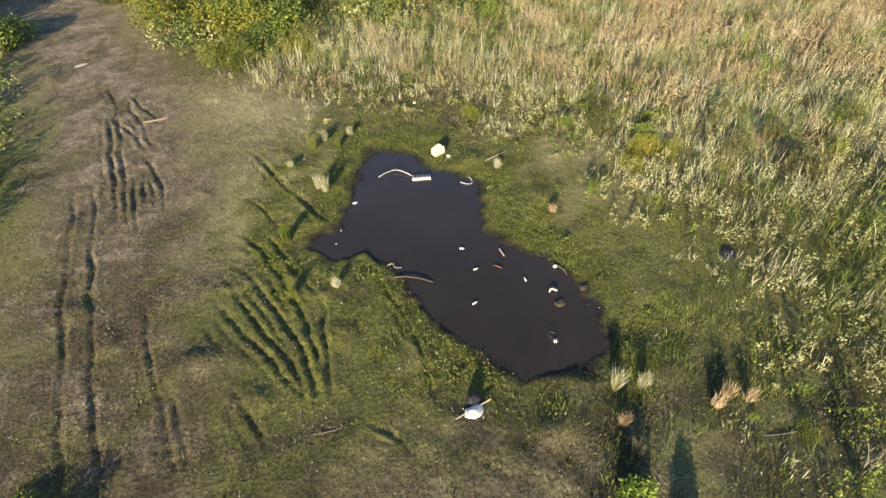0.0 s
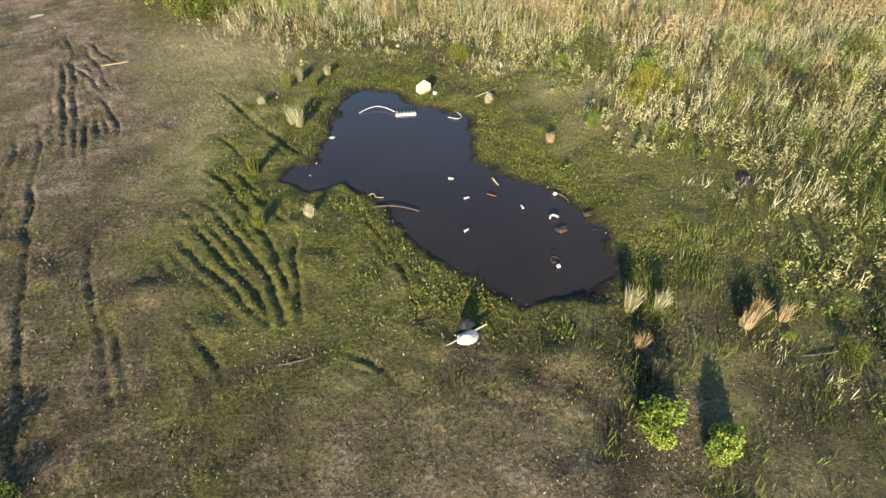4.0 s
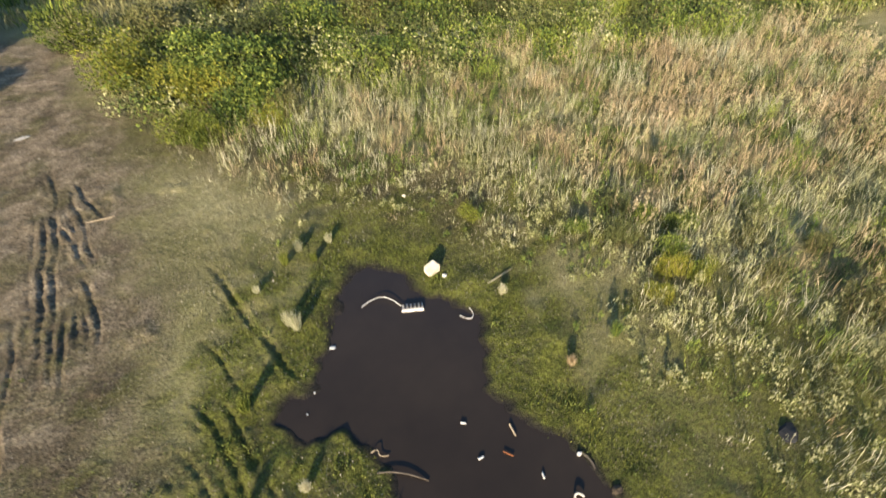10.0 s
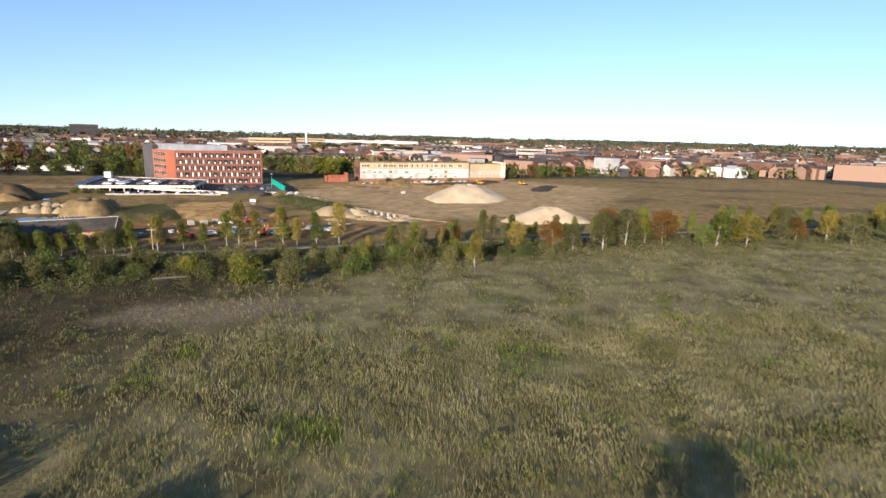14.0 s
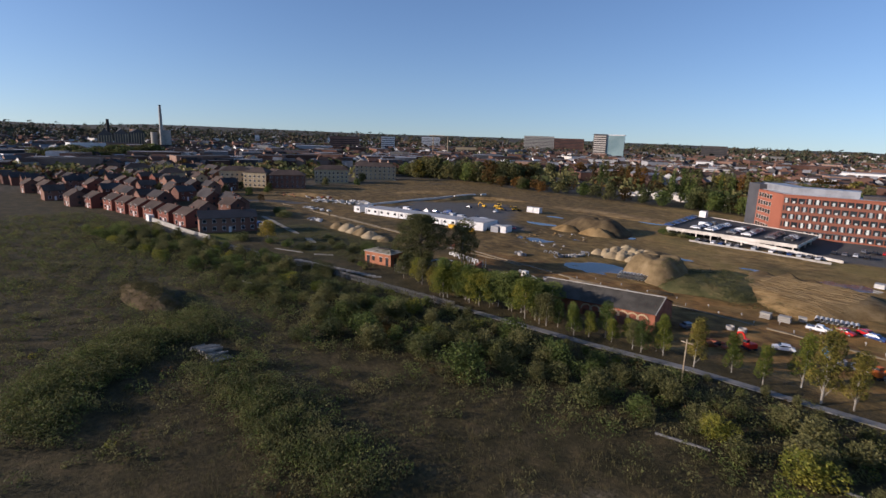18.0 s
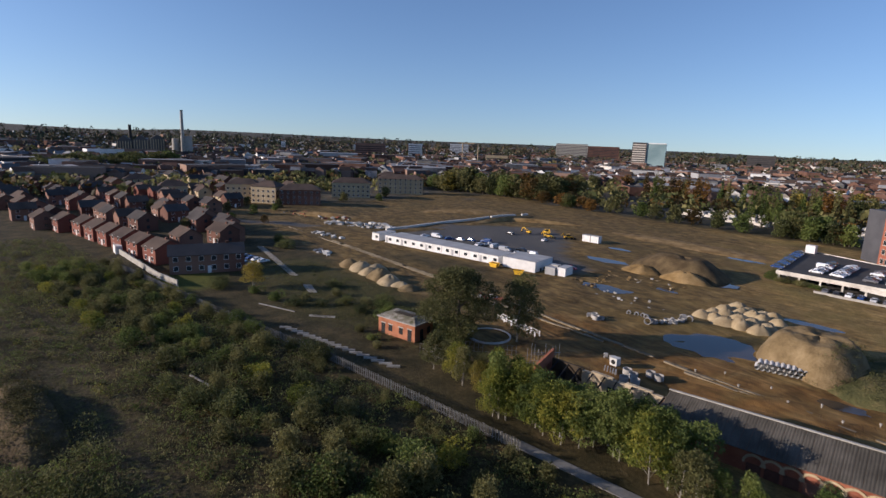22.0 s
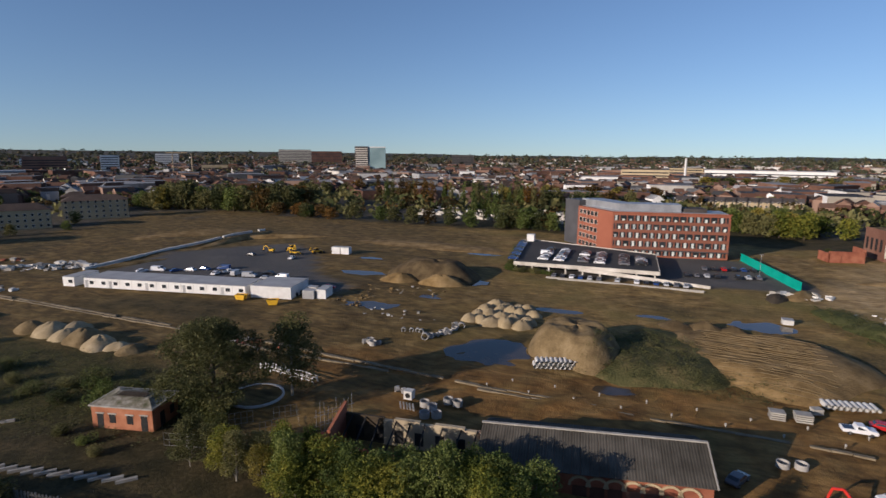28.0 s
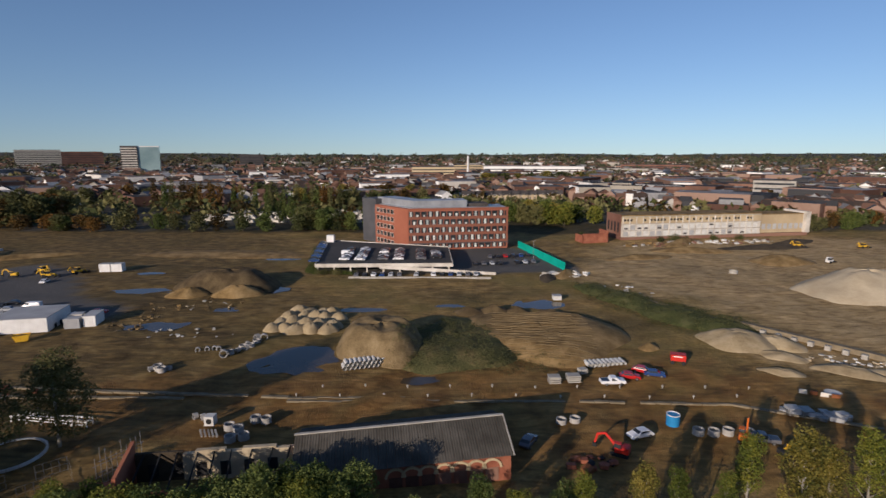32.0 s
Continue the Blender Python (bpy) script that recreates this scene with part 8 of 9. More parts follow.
v = blades(x, y, 0.02 + 0 * x, rs.uniform(0.03, 0.16, len(x)), 0.12 + 0 * x, rs.uniform(0.004, 0.01, len(x)), rs, 6)
tagged(new("grass", quads("grass", v, len(v) // 4, [M["straw"]])), "bleached dry grass on the bank", "grass", kind="stuff")

# rush tufts that stand alone near the water
for k, (x, y, h, lf) in enumerate(((53.9, -92.95, .5, "weed"), (53.75, -92.75, .45, "weed"), (52.6, -94.65, .45, "moss"), (52.45, -96.55, .35, "moss"), (53.4, -96.6, .3, "weed"), (57.5, -100.95, .5, "weed"), (57.95, -101.1, .4, "weed"), (60.3, -95.7, .5, "weed_green"),
                                  (54.0, -90.7, .45, "moss"), (54.4, -90.3, .4, "weed"), (58.6, -93.6, .3, "weed"), (59.0, -96.0, .3, "weed_red"), (57.2, -101.6, .35, "weed_red"), (57.1, -102.1, .3, "weed_red"), (58.9, -101.9, .35, "weed_red"), (59.2, -101.8, .4, "weed_red"), (59.5, -102.0, .35, "weed_red"), (53.2, -91.5, .3, "weed"), (54.7, -90.8, .3, "moss"), (55.2, -90.2, .3, "weed"))):
    n = np.zeros(4)
    v = blades(n, n, n, n + h, n + 0.04, n + 0.006, rs, 55)
    loose("rush_tuft", quads("rush_tuft", v, len(v) // 4, [M[lf]]), x, y, 0.02, 0, "upright tuft of green rushes near the pond" if lf != "weed_red" else "reddish dry tuft near the pond", "rushes", group="rush tufts").scale = (0.75, 0.75, 1.1)

# the meadow between the pond and the fence
def meadow_keep(x, y):
    return np.where(y < fence_y(x) - 2, 1.0, 0) * np.clip((road_gap(x, y) - 2.6) / 2, 0, 1) * np.clip(0.75 + 0.5 * wavy(x, y, 24, 341), 0.25, 1)


for x0, x1, y0, y1, n, h in ((34, 135, -82, -8, 36000, 0.9), (135, 240, -80, -30, 6000, 0.9), (-40, 240, -30, 45, 20000, 0.8), (-190, -40, -60, 34, 7000, 0.8)):
    x, y = scatter(n, x0, x1, y0, y1, lambda x, y: meadow_keep(x, y) * np.where((x < 80) & (y < -76), 0, 1), rs)
    tone = wavy(x, y, 17, 351) + 0.4 * wavy(x, y, 5, 352)
    west = x < 30 + 0.5 * y
    for mat, sel in (("field_weed", west), ("meadow_grass", ~west & (tone > -0.95)), ("weed_green", ~west & (tone <= -0.95))):
        xs, ys = x[sel], y[sel]
        if len(xs) == 0:
            continue
        v = blades(xs, ys, 0 * xs, rs.uniform(0.4, 1.0, len(xs)) * h, 0.3 + 0 * xs, rs.uniform(0.014, 0.04, len(xs)), rs, 7)
        tagged(new("meadow", quads("meadow", v, len(v) // 4, [M[mat]])), {"field_weed": "dull olive grass and weeds of the field", "meadow_grass": "tall dry meadow grass and weeds", "weed_green": "green weedy patches of the meadow", "weed_red": "russet dock patches of the meadow"}[mat], "meadow", kind="stuff")
# low scrub cloud through the meadow
def scrub_keep(x, y):
    belt = np.clip(1.2 - (fence_y(x) - 3 - y) / 26, 0, 1)
    patches = np.clip(wavy(x, y, 20, 361) - 0.25, 0, 1) * 1.3
    left = np.clip((0 - x) / 50, 0, 0.9) * np.clip(0.6 + 0.6 * wavy(x, y, 12, 365), 0.1, 1)
    bare = 1 - zone([(20, -4), (26, 11), (50, 11), (56, 2), (40, -6)], x, y, 2)
    return np.where(y < fence_y(x) - 1.5, np.clip(belt + patches + left * (y > -55), 0, 1), 0) * bare * np.clip((road_gap(x, y) - 4) / 3, 0, 1) * np.where((y < -62) & (x < 85), 0, 1)


def field_clear(x, y):
    """1 but on the field's soil mound, log stack and earth track, where it falls to 0."""
    u, v = x + 70.5, y + 10.2
    mound = np.clip((np.hypot((u + 0.115 * v) / 16.5, (v - 0.115 * u) / 5.2) - 0.95) * 8, 0, 1)
    stack = np.where((np.abs(x + 33.5) < 6) & (np.abs(y + 9.5) < 4), 0.0, 1.0)
    lane = np.clip((edge_distance([(-92, -7.5), (-62, -1.3), (-44.6, 1.7)], x, y, False) - 1.3) / 0.8, 0, 1)
    return mound * stack * lane


THICKET = [(-84, -10), (-56, -9), (-38, -9), (-18, -11), (-5, -11.5), (9, -10)]
SPUR = [(-46, -16), (-40, -23), (-34, -31), (-24, -34)]


def thicket_keep(x, y):
    line = np.clip(1.3 - np.minimum(edge_distance(THICKET, x, y, False), edge_distance(SPUR, x, y, False)) / 4.5, 0, 1)
    west = np.clip((20 - x) / 60, 0, 1) * np.clip(1.2 - (fence_y(x) - y) / 48, 0, 1) * np.clip(0.5 + wavy(x, y, 17, 371), 0, 1)
    belt = np.clip((x + 75) / 20, 0, 1) * np.clip((100 - x) / 20, 0, 1) * np.clip(1.5 - (fence_y(x) - y) / 22, 0, 1) * np.clip(0.75 + 0.7 * wavy(x, y, 11, 372), 0, 1)
    belt *= 1 - zone([(20, -4), (26, 11), (50, 11), (56, 2), (40, -6)], x, y, 2)
    return np.where(y < fence_y(x) - 3, np.clip(line + west + belt, 0, 1), 0)


for mat, n in (("leaf_dark", 1500), ("leaf_olive", 1300), ("leaf_green", 700)):
    x, y = scatter(n, -160, 100, -45, 52, thicket_keep, rs)
    for row_pts in (THICKET, SPUR):
        rp = np.array(row_pts)
        u = rs.uniform(0, len(rp) - 1, n // 6)
        i = u.astype(int)
        at = rp[i] + (rp[i + 1] - rp[i]) * (u - i)[:, None] + rs.normal(0, 2.8, (n // 6, 2))
        x, y = np.r_[x, at[:, 0]], np.r_[y, at[:, 1]]
    clear = field_clear(x, y) > 0.5
    x, y = x[clear], y[clear]
    m, per = len(x), 130
    big = rs.uniform(0.9, 2.1, m)
    d = rand_dirs(rs, m * per)
    b = np.repeat(big, per) * rs.uniform(0.6, 1.0, m * per)
    pts = np.stack([np.repeat(x, per) + d[:, 0] * b * 1.1, np.repeat(y, per) + d[:, 1] * b * 1.1, np.abs(np.repeat(big, per) * 0.7 + d[:, 2] * b * 0.8)], -1)
    v = leaf_quads(pts, 0.12, rs, 0.15)
    tagged(new("thicket", quads("thicket", v, len(v) // 4, [M[mat]])), f"{WORDS[mat[5:]]} hawthorn and bramble thicket", "thicket", kind="stuff")
for mat, n, seed in (("leaf_dark", 3600, 1), ("leaf_green", 2400, 2), ("leaf_olive", 4200, 3), ("leaf_rust", 350, 4), ("leaf_lime", 350, 5)):
    x, y = scatter(int(n * 1.35), -210, 250, -62, 60, lambda x, y: scrub_keep(x, y) * field_clear(x, y), rs)
    m = len(x)
    big = rs.uniform(0.4, 1.25, m)
    per = 56
    d = rand_dirs(rs, m * per)
    b = np.repeat(big, per)
    pts = np.stack([np.repeat(x, per) + d[:, 0] * b * 1.1, np.repeat(y, per) + d[:, 1] * b * 1.1, np.abs(np.repeat(big, per) * 0.75 + d[:, 2] * b * 0.75)], -1)
    v = leaf_quads(pts, 0.125, rs, 0.15)
    tagged(new("scrub", quads("scrub", v, len(v) // 4, [M[mat]])), f"{WORDS[mat[5:]]} low brambles and scrub", "scrub", kind="stuff")
# old soil mound and log stack in the field
old = heap("soil_mound", -70.5, -10.2, 15.5, 4.0, 2.2, 6.6, "earth_damp", "long low soil mound overgrown with dry weeds", 171, 0.4, 1.2, 40, 12)
vs = np.array([(old.matrix_basis @ v.co)[:] for v in old.data.vertices])
at = vs[rs.randint(0, len(vs), 1000)] + rs.normal(0, 0.55, (1000, 3)) * (1, 1, 0.1)
pts = np.repeat(at, 14, 0) + rs.normal(0, 0.28, (1000 * 14, 3)) * (1, 1, 0.6) + (0, 0, 0.15)
v = leaf_quads(pts, 0.1, rs, 0.6)
tagged(new("dry_weeds", quads("dry_weeds", v, len(v) // 4, [M["field_weed"]])), "dry brown weeds over the old soil mound", "weeds", kind="stuff")
logs = thing("log_stack", -33.6, -10.3, 0, 8, "stack of pale weathered logs lying in the scrub", "log stack")
for tier, count in enumerate((14, 9, 4)):
    for k in range(count):
        x, half = (k - (count - 1) / 2) * 0.6 + R.uniform(-.15, .15), R.uniform(0.9, 1.8)
        skew, z = R.uniform(-.1, .55), 0.23 + 0.41 * tier
        part("log", Shape().tube((x - skew, -half, z), (x + skew, half, z + R.uniform(-.05, .1)), R.uniform(0.17, 0.24), n=8), M["bark_pale"], logs)
# weeds on the spoil banks and site edge
def bank_keep(x, y):
    return np.clip(3 * zone([(-11, 94), (16, 92), (20, 97), (6, 99), (6, 112), (-5, 116), (-8, 106)], x, y, 2) + 2 * zone([(37, 160), (53, 143), (71, 122), (66, 112), (53, 110), (40, 134), (36, 148)], x, y, 2) + zone([(-140, 44), (-96, 38), (-60, 46), (-62, 60), (-85, 67), (-135, 64)], x, y, 4), 0, 1)


x, y = scatter(26000, -140, 75, 38, 172, lambda x, y: bank_keep(x, y) * np.where(y > 80, 1.0, 0.4), rs)
zz = 0.3 + 0 * x
for bank in [o for o in scene.objects if o.name.startswith(("earth_mound", "grass_bank"))]:
    vs = np.array([(bank.matrix_basis @ v.co)[:] for v in bank.data.vertices])
    gap = (x[:, None] - vs[None, :, 0]) ** 2 + (y[:, None] - vs[None, :, 1]) ** 2
    best = gap.argmin(1)
    zz = np.where(gap.min(1) < 5.0, np.maximum(zz, vs[best, 2] + 0.35), zz)
pts = np.repeat(np.stack([x, y, zz], -1), 18, 0) + rs.normal(0, 0.4, (len(x) * 18, 3)) * (1, 1, 0.5)
v = leaf_quads(pts, 0.11, rs, 0.5)
tagged(new("weeds", quads("weeds", v, len(v) // 4, [M["leaf_olive"]])), "coarse green weeds on the soil banks", "weeds", kind="stuff")
for x, y, s, lf in ((-80, 52, 1.1, "green"), (-78, 56, 1.2, "dark"), (-83, 55, 1.1, "green"), (-88, 57, 1.2, "dark"), (-93, 50, 1.0, "dark"), (-74, 57, 1.1, "olive"), (-69, 58, 1.3, "olive"), (-66, 62, 1.2, "olive"), (-100, 52, .8, "olive"), (-108, 55, .9, "dark"), (-86, 50, 1.0, "dark"), (-90, 54, .9, "olive"), (-76, 55, .8, "dark"), (-98, 40, 1.0, "dark"), (-101, 43, .8, "olive"), (-104, 38, 1.0, "green"), (-95, 45, .7, "dark"), (-66, 42, .6, "olive"), (-70, 43, .6, "green"), (-75, 43.5, .7, "olive"),
                    (-125, 32, 1.1, "dark"), (-121, 30, 1.1, "dark"), (-112, 36, .9, "green"), (-160, 64, 1.5, "dark"), (-170, 66, 1.4, "green")):
    plant("shrub", "shrub_" + lf, x, y, s, f"{WORDS[lf]} shrub on the grass below the terrace", "shrub", "shrubs below the terrace", wide=1.3)

for x, y, s, lf in ((-38, 11.5, 1.25, "olive"), (-34, 15, 1.4, "green"), (-29, 9, 1.15, "dark"), (-26, 14, 1.5, "green"), (-22, 17.5, 1.25, "rust"), (-19, 12, 1.4, "olive"), (-30, 4, .9, "dark"),
                    (-62, 9, 1.1, "dark"), (-68, 7, 1.0, "dark"), (-57, 12, 1.1, "dark"), (-50, 9, 1.0, "olive"), (-8, 22.5, 1.4, "olive"), (-12.5, 16, 1.3, "dark"), (-3, 26, 1.2, "dark"), (3, 30, 1.2, "olive"), (9, 36, .9, "green"), (-14, 23, 1.2, "dark")):
    plant("shrub", "shrubb_" + lf, x, y, s, f"broad {WORDS[lf]} shrub in the scrub inside the fence", "shrub", "shrubs inside the fence", wide=1.35)
for k in range(9):
    plant("hedge_shrub", R.choice(["shrub_dark", "shrub_green", "shrub_olive"]), -46.6 - k * 0.85 + R.uniform(-.4, .4), 171 + k * 5.2, R.uniform(.8, 1.15), "dark green hedge shrub against the car park wall", "shrub", "hedge round the car park", wide=1.4)
for k in range(6):
    plant("hedge_shrub", R.choice(["shrub_green", "shrub_olive"]), -44.5 + k * 2.3, 169.6 + R.uniform(-.5, .5), R.uniform(.6, .95), "green hedge shrub below the car park deck", "shrub", "hedge round the car park", wide=1.4)
for x, y, s in ((92, 236, .9), (99, 237.6, 1.1), (104, 238.2, .8), (118, 241, .9), (131, 243.5, .8), (60, 244, 1.1)):
    plant("shrub", "shrubb_dark", x, y, s, "dark shrub at the foot of the derelict works", "shrub", "shrubs before the works", wide=1.3)
# woodland beyond the site
def wood(kind, x, y, height, wide=1.0):
    base = KINDS[kind][2]
    words = {"poplar": "slim olive poplar", "poplar_rust": "tall russet poplar", "poplar_green": "slim green poplar"}
    word = words[kind] if kind in words else WORDS[kind.split("_")[1]] + " broadleaf tree"
    plant("tree", kind, x, y, height / base, word + " in the park woodland", group="park woodland trees", wide=wide)


def strip_of(n, x0, x1, y0, y1, lo, hi, kinds, wide=1.0):
    for k in range(n):
        u = (k + R.uniform(0.1, 0.9)) / n
        wood(R.choice(kinds), x0 + (x1 - x0) * u, y0 + (y1 - y0) * u + R.uniform(-5, 5), R.uniform(lo, hi), wide * R.uniform(0.85, 1.15))


BROAD = ["far_green", "far_olive", "far_rust", "far_olive", "far_dark", "far_olive", "far_yellow"]
strip_of(13, -335, -225, 258, 282, 11, 17, BROAD)
strip_of(12, -325, -228, 274, 303, 15, 21, BROAD)
strip_of(5, -255, -232, 302, 326, 15, 18, ["far_rust", "far_olive", "far_yellow"])
strip_of(5, -262, -184, 276, 268, 7, 9, ["far_rust", "far_green", "far_olive"], 1.3)
strip_of(13, -205, -52, 264, 271, 7.5, 10.5, ["far_green", "far_olive", "far_dark", "far_olive", "far_rust"], 1.15)
strip_of(11, -205, -158, 366, 372, 18, 22, ["poplar_rust", "poplar_rust", "poplar", "poplar_green"])
strip_of(12, -150, -72, 364, 362, 15, 20, ["poplar", "poplar_green", "poplar"])
strip_of(4, -102, -88, 290, 294, 17, 21, ["poplar", "poplar_green"])
strip_of(9, -80, -30, 276, 266, 9, 14, ["far_olive", "far_green", "far_dark"], 0.9)
strip_of(10, -110, -20, 385, 395, 12, 16, ["far_rust", "far_olive", "far_yellow", "far_dark"])
strip_of(14, -330, -120, 400, 430, 12, 16, ["far_dark", "far_olive", "far_rust"])
strip_of(9, -90, 0, 415, 425, 13, 17, ["far_rust", "far_rust", "far_olive", "far_yellow"])
strip_of(9, 26, 62, 306, 290, 10, 13.5, ["far_olive", "far_lime", "far_green"])
strip_of(6, 40, 84, 322, 296, 9, 12, ["far_yellow", "far_lime", "far_olive"])
strip_of(9, -30, 60, 335, 330, 9, 12, ["far_olive", "far_rust", "far_green"])
strip_of(10, 30, 190, 660, 700, 13, 17, ["far_dark", "far_green", "far_olive", "far_yellow"], 1.5)
strip_of(10, 176, 262, 268, 308, 6, 10, ["far_olive", "far_green", "far_rust"])

# trees beyond the estate, and in its gardens
strip_of(16, -560, -610, 20, 140, 13, 19, ["far_dark", "far_green", "far_olive"], 1.3)
strip_of(10, -520, -560, 10, 90, 11, 15, ["far_dark", "far_olive"], 1.3)
for x, y, h, lf in ((-181, 36, 5.5, "green"), (-210, 45, 5, "olive"), (-240, 60, 6, "dark"), (-226, 68, 4, "green"), (-258, 76, 5, "olive"), (-205, 62, 4.5, "dark"), (-244, 84, 5, "green"), (-276, 92, 5, "olive"), (-232, 34, 5, "dark"), (-270, 45, 6, "olive"),
                    (-300, 40, 6, "dark"), (-195, 16, 3.5, "green"), (-176, 48, 4.5, "dark"), (-215, 78, 4, "rust"), (-262, 104, 5, "olive"), (-252, 98, 4, "green"), (-285, 132, 6, "dark"), (-275, 150, 6, "olive"), (-270, 172, 5, "green"), (-290, 190, 7, "dark")):
    plant("garden_tree", "far_" + lf, x, y, h / 11, f"{WORDS[lf]} tree in the gardens of the estate", "tree", "garden trees")


# ---- the town ----
def house_meshes(w, d, h, rise, along, wall, roof):
    """Walls, roof, window and door meshes of one house type, front to -y."""
    ws = Shape().house_walls(-w / 2, -d / 2, w / 2, d / 2, h, h + rise, along).mesh("wall", M[wall])
    rf = Shape().gable(-w / 2, -d / 2, w / 2, d / 2, h + 0.02, h + rise + 0.04, along, 0.35, 0.16).mesh("roof", M[roof])
    return ws, rf, w, d, h, rise


M["brick_red"] = surface("brick_red", [(0.15, 0.055, 0.038), (0.23, 0.085, 0.056)], 0.1, 2, 0.85, 0.1, spread=0.3)
WIN = Shape().box(-0.55, -0.07, 0, 0.55, 0.02, 1.2).mesh("window", M["glass_dark"])
WIN_FRAME = Shape().box(-0.63, -0.05, -0.1, 0.63, 0.0, -0.02).box(-0.63, -0.05, 1.2, 0.63, 0.0, 1.28).box(-0.63, -0.05, -0.02, -0.56, 0.0, 1.2).box(0.56, -0.05, -0.02, 0.63, 0.0, 1.2).mesh("window_frame", M["white"])
DOOR = Shape().box(-0.45, -0.06, 0, 0.45, 0.02, 2.05).mesh("door", M["white"])
CHIM = Shape().box(-0.4, -0.3, 0, 0.4, 0.3, 1.3).mesh("chimney", M["brick_town"])
TYPES = {"brick": house_meshes(8.0, 8.4, 4.6, 2.2, "x", "brick_red", "roof_tile"),
         "brick_x": house_meshes(8.4, 7.4, 4.7, 2.3, "x", "brick_town", "roof_tile"),
         "slate": house_meshes(8.8, 7.4, 4.8, 2.4, "x", "brick_town", "slate"),
         "cream": house_meshes(8.8, 7.6, 4.9, 2.4, "x", "render_cream", "roof_tile"),
         "tall": house_meshes(10, 8.2, 7.0, 2.6, "x", "render_cream", "slate"),
         "block": house_meshes(19, 7.5, 5.2, 2.2, "x", "brick_town", "slate")}


def house(kind, x, y, rz, label, group="houses of the estate", windows=True):
    ws, rf, w, d, h, rise = TYPES[kind]
    ob = thing("house", x, y, 0, rz, label, "house", group)
    part("wall", ws, None, ob)
    roof = part("roof", rf, None, ob)
    c = part("chimney", CHIM, None, roof)
    c.location = (w * 0.28, 0, h + rise * 0.75)
    if windows:
        cols = max(2, int(w / 3))
        for r in range(2 if h < 7 else 3):
            for k in range(cols):
                wn = part("window", WIN, None, ob)
                wn.location = (-w / 2 + (k + 0.5) * w / cols, -d / 2, 1.0 + r * 2.55)
                part("window_frame", WIN_FRAME, None, wn)
        for r in range(2):
            wn = part("window", WIN, None, ob)
            wn.matrix_basis = pose(w / 2, 0, 1.0 + r * 2.55, 0, 0, 90)
        dr = part("door", DOOR, None, ob)
        dr.location = (w * 0.02, -d / 2, 0)
    return ob


# the red terrace nearest the field
for k in range(6):
    house("brick", -158.5 - k * 11.6, 24.5 - k * 2.4 + 1.5, 12 + R.uniform(-1, 1), "red brick terrace house with a brown tiled gable roof", "red terrace houses")
house("block", -141.8, 33.5, 76, "long dark brick house block beside a lawn", "red terrace houses")
house("brick_x", -179, 49.5, 14, "red brick house with a hipped brown roof", "red terrace houses")
gw = thing("garden_wall", 0, 0, 0, 0, "long pale garden wall below the terrace", "wall")
part("wall", Shape().beam((-176, 17, 0.8), (-139, 20.2, 0.8), 0.3, 1.6), M["concrete"], gw)
part("wall", Shape().beam((-139, 20.2, 0.8), (-128, 22.4, 0.8), 0.3, 1.6), M["concrete"], gw)
part("pier", Shape().box(-179.5, 16, 0, -175.5, 18, 2.4), M["white"], gw, "white end pier")
for k in range(9):
    car(-152 + (k % 5) * 3.0, 43 + (k // 5) * 5 + (k % 5) * 0.6, 100, R.choice(["white", "silver", "blue", "grey", "black"]), group="cars by the terrace", where="parked behind the terrace")
R2 = random.Random(5)
done = []
for row_n in range(9):
    x = -168.0 - row_n * 7
    while x > -520:
        y = 14 + (x + 160) * 0.13 * (1 if x > -300 else 1.0) + row_n * 22 + R2.uniform(-4, 4)
        if row_n == 0:
            if x > -228:
                x -= 12
                continue
        gap = R2.choice([9.6, 10.5, 12, 17])
        ok = not (x > -250 and y > 62) and not (x > -330 and y > 85) and not (x > -205 and row_n < 3 and y < 34)
        if ok and len(done) < 150 and y < 150:
            kind = R2.choice(["slate", "brick_x", "slate", "brick_x", "slate", "cream" if row_n > 3 else "brick_x", "tall" if row_n > 3 else "brick"])
            rz = 8 + R2.choice([0, 0, 90, 0]) + R2.uniform(-5, 5)
            word = {"brick": "red brick gabled house with a brown roof", "brick_x": "brick house with a brown tiled roof", "slate": "brick house with a dark slate roof", "cream": "cream rendered house with a brown roof", "tall": "three-storey cream house with slate roof"}[kind]
            house(kind, x, y, rz, word + " in the estate", windows=(x > -330))
            done.append((x, y))
        x -= gap


def flats(x, y, rz, w, d, h, wall, label, rows, cols):
    ob = thing("flats", x, y, 0, rz, label, "apartment building", "flats beside the site")
    part("wall", Shape().box(-w / 2, -d / 2, 0, w / 2, d / 2, h), M[wall], ob)
    r = Shape().poly([(-w / 2 - .5, -d / 2 - .5, h), (w / 2 + .5, -d / 2 - .5, h), (w / 2 + .5, d / 2 + .5, h), (-w / 2 - .5, d / 2 + .5, h), (-w / 2 + d * .4, 0, h + 3.0), (w / 2 - d * .4, 0, h + 3.0)],
                     [(0, 1, 5, 4), (1, 2, 5), (2, 3, 4, 5), (3, 0, 4), (3, 2, 1, 0)])
    part("roof", r, M["roof_tile"], ob, "brown hipped tiled roof")
    for i in range(rows):
        for k in range(cols):
            wn = part("window", WIN, None, ob)
            wn.location = (-w / 2 + (k + 0.5) * w / cols, -d / 2, 1.0 + i * 2.75)
            part("window_frame", WIN_FRAME, None, wn)
        for k in range(3):
            wn = part("window", WIN, None, ob)
            wn.matrix_basis = pose(w / 2, -d / 2 + (k + 0.5) * d / 3, 1.0 + i * 2.75, 0, 0, 90)
    return ob


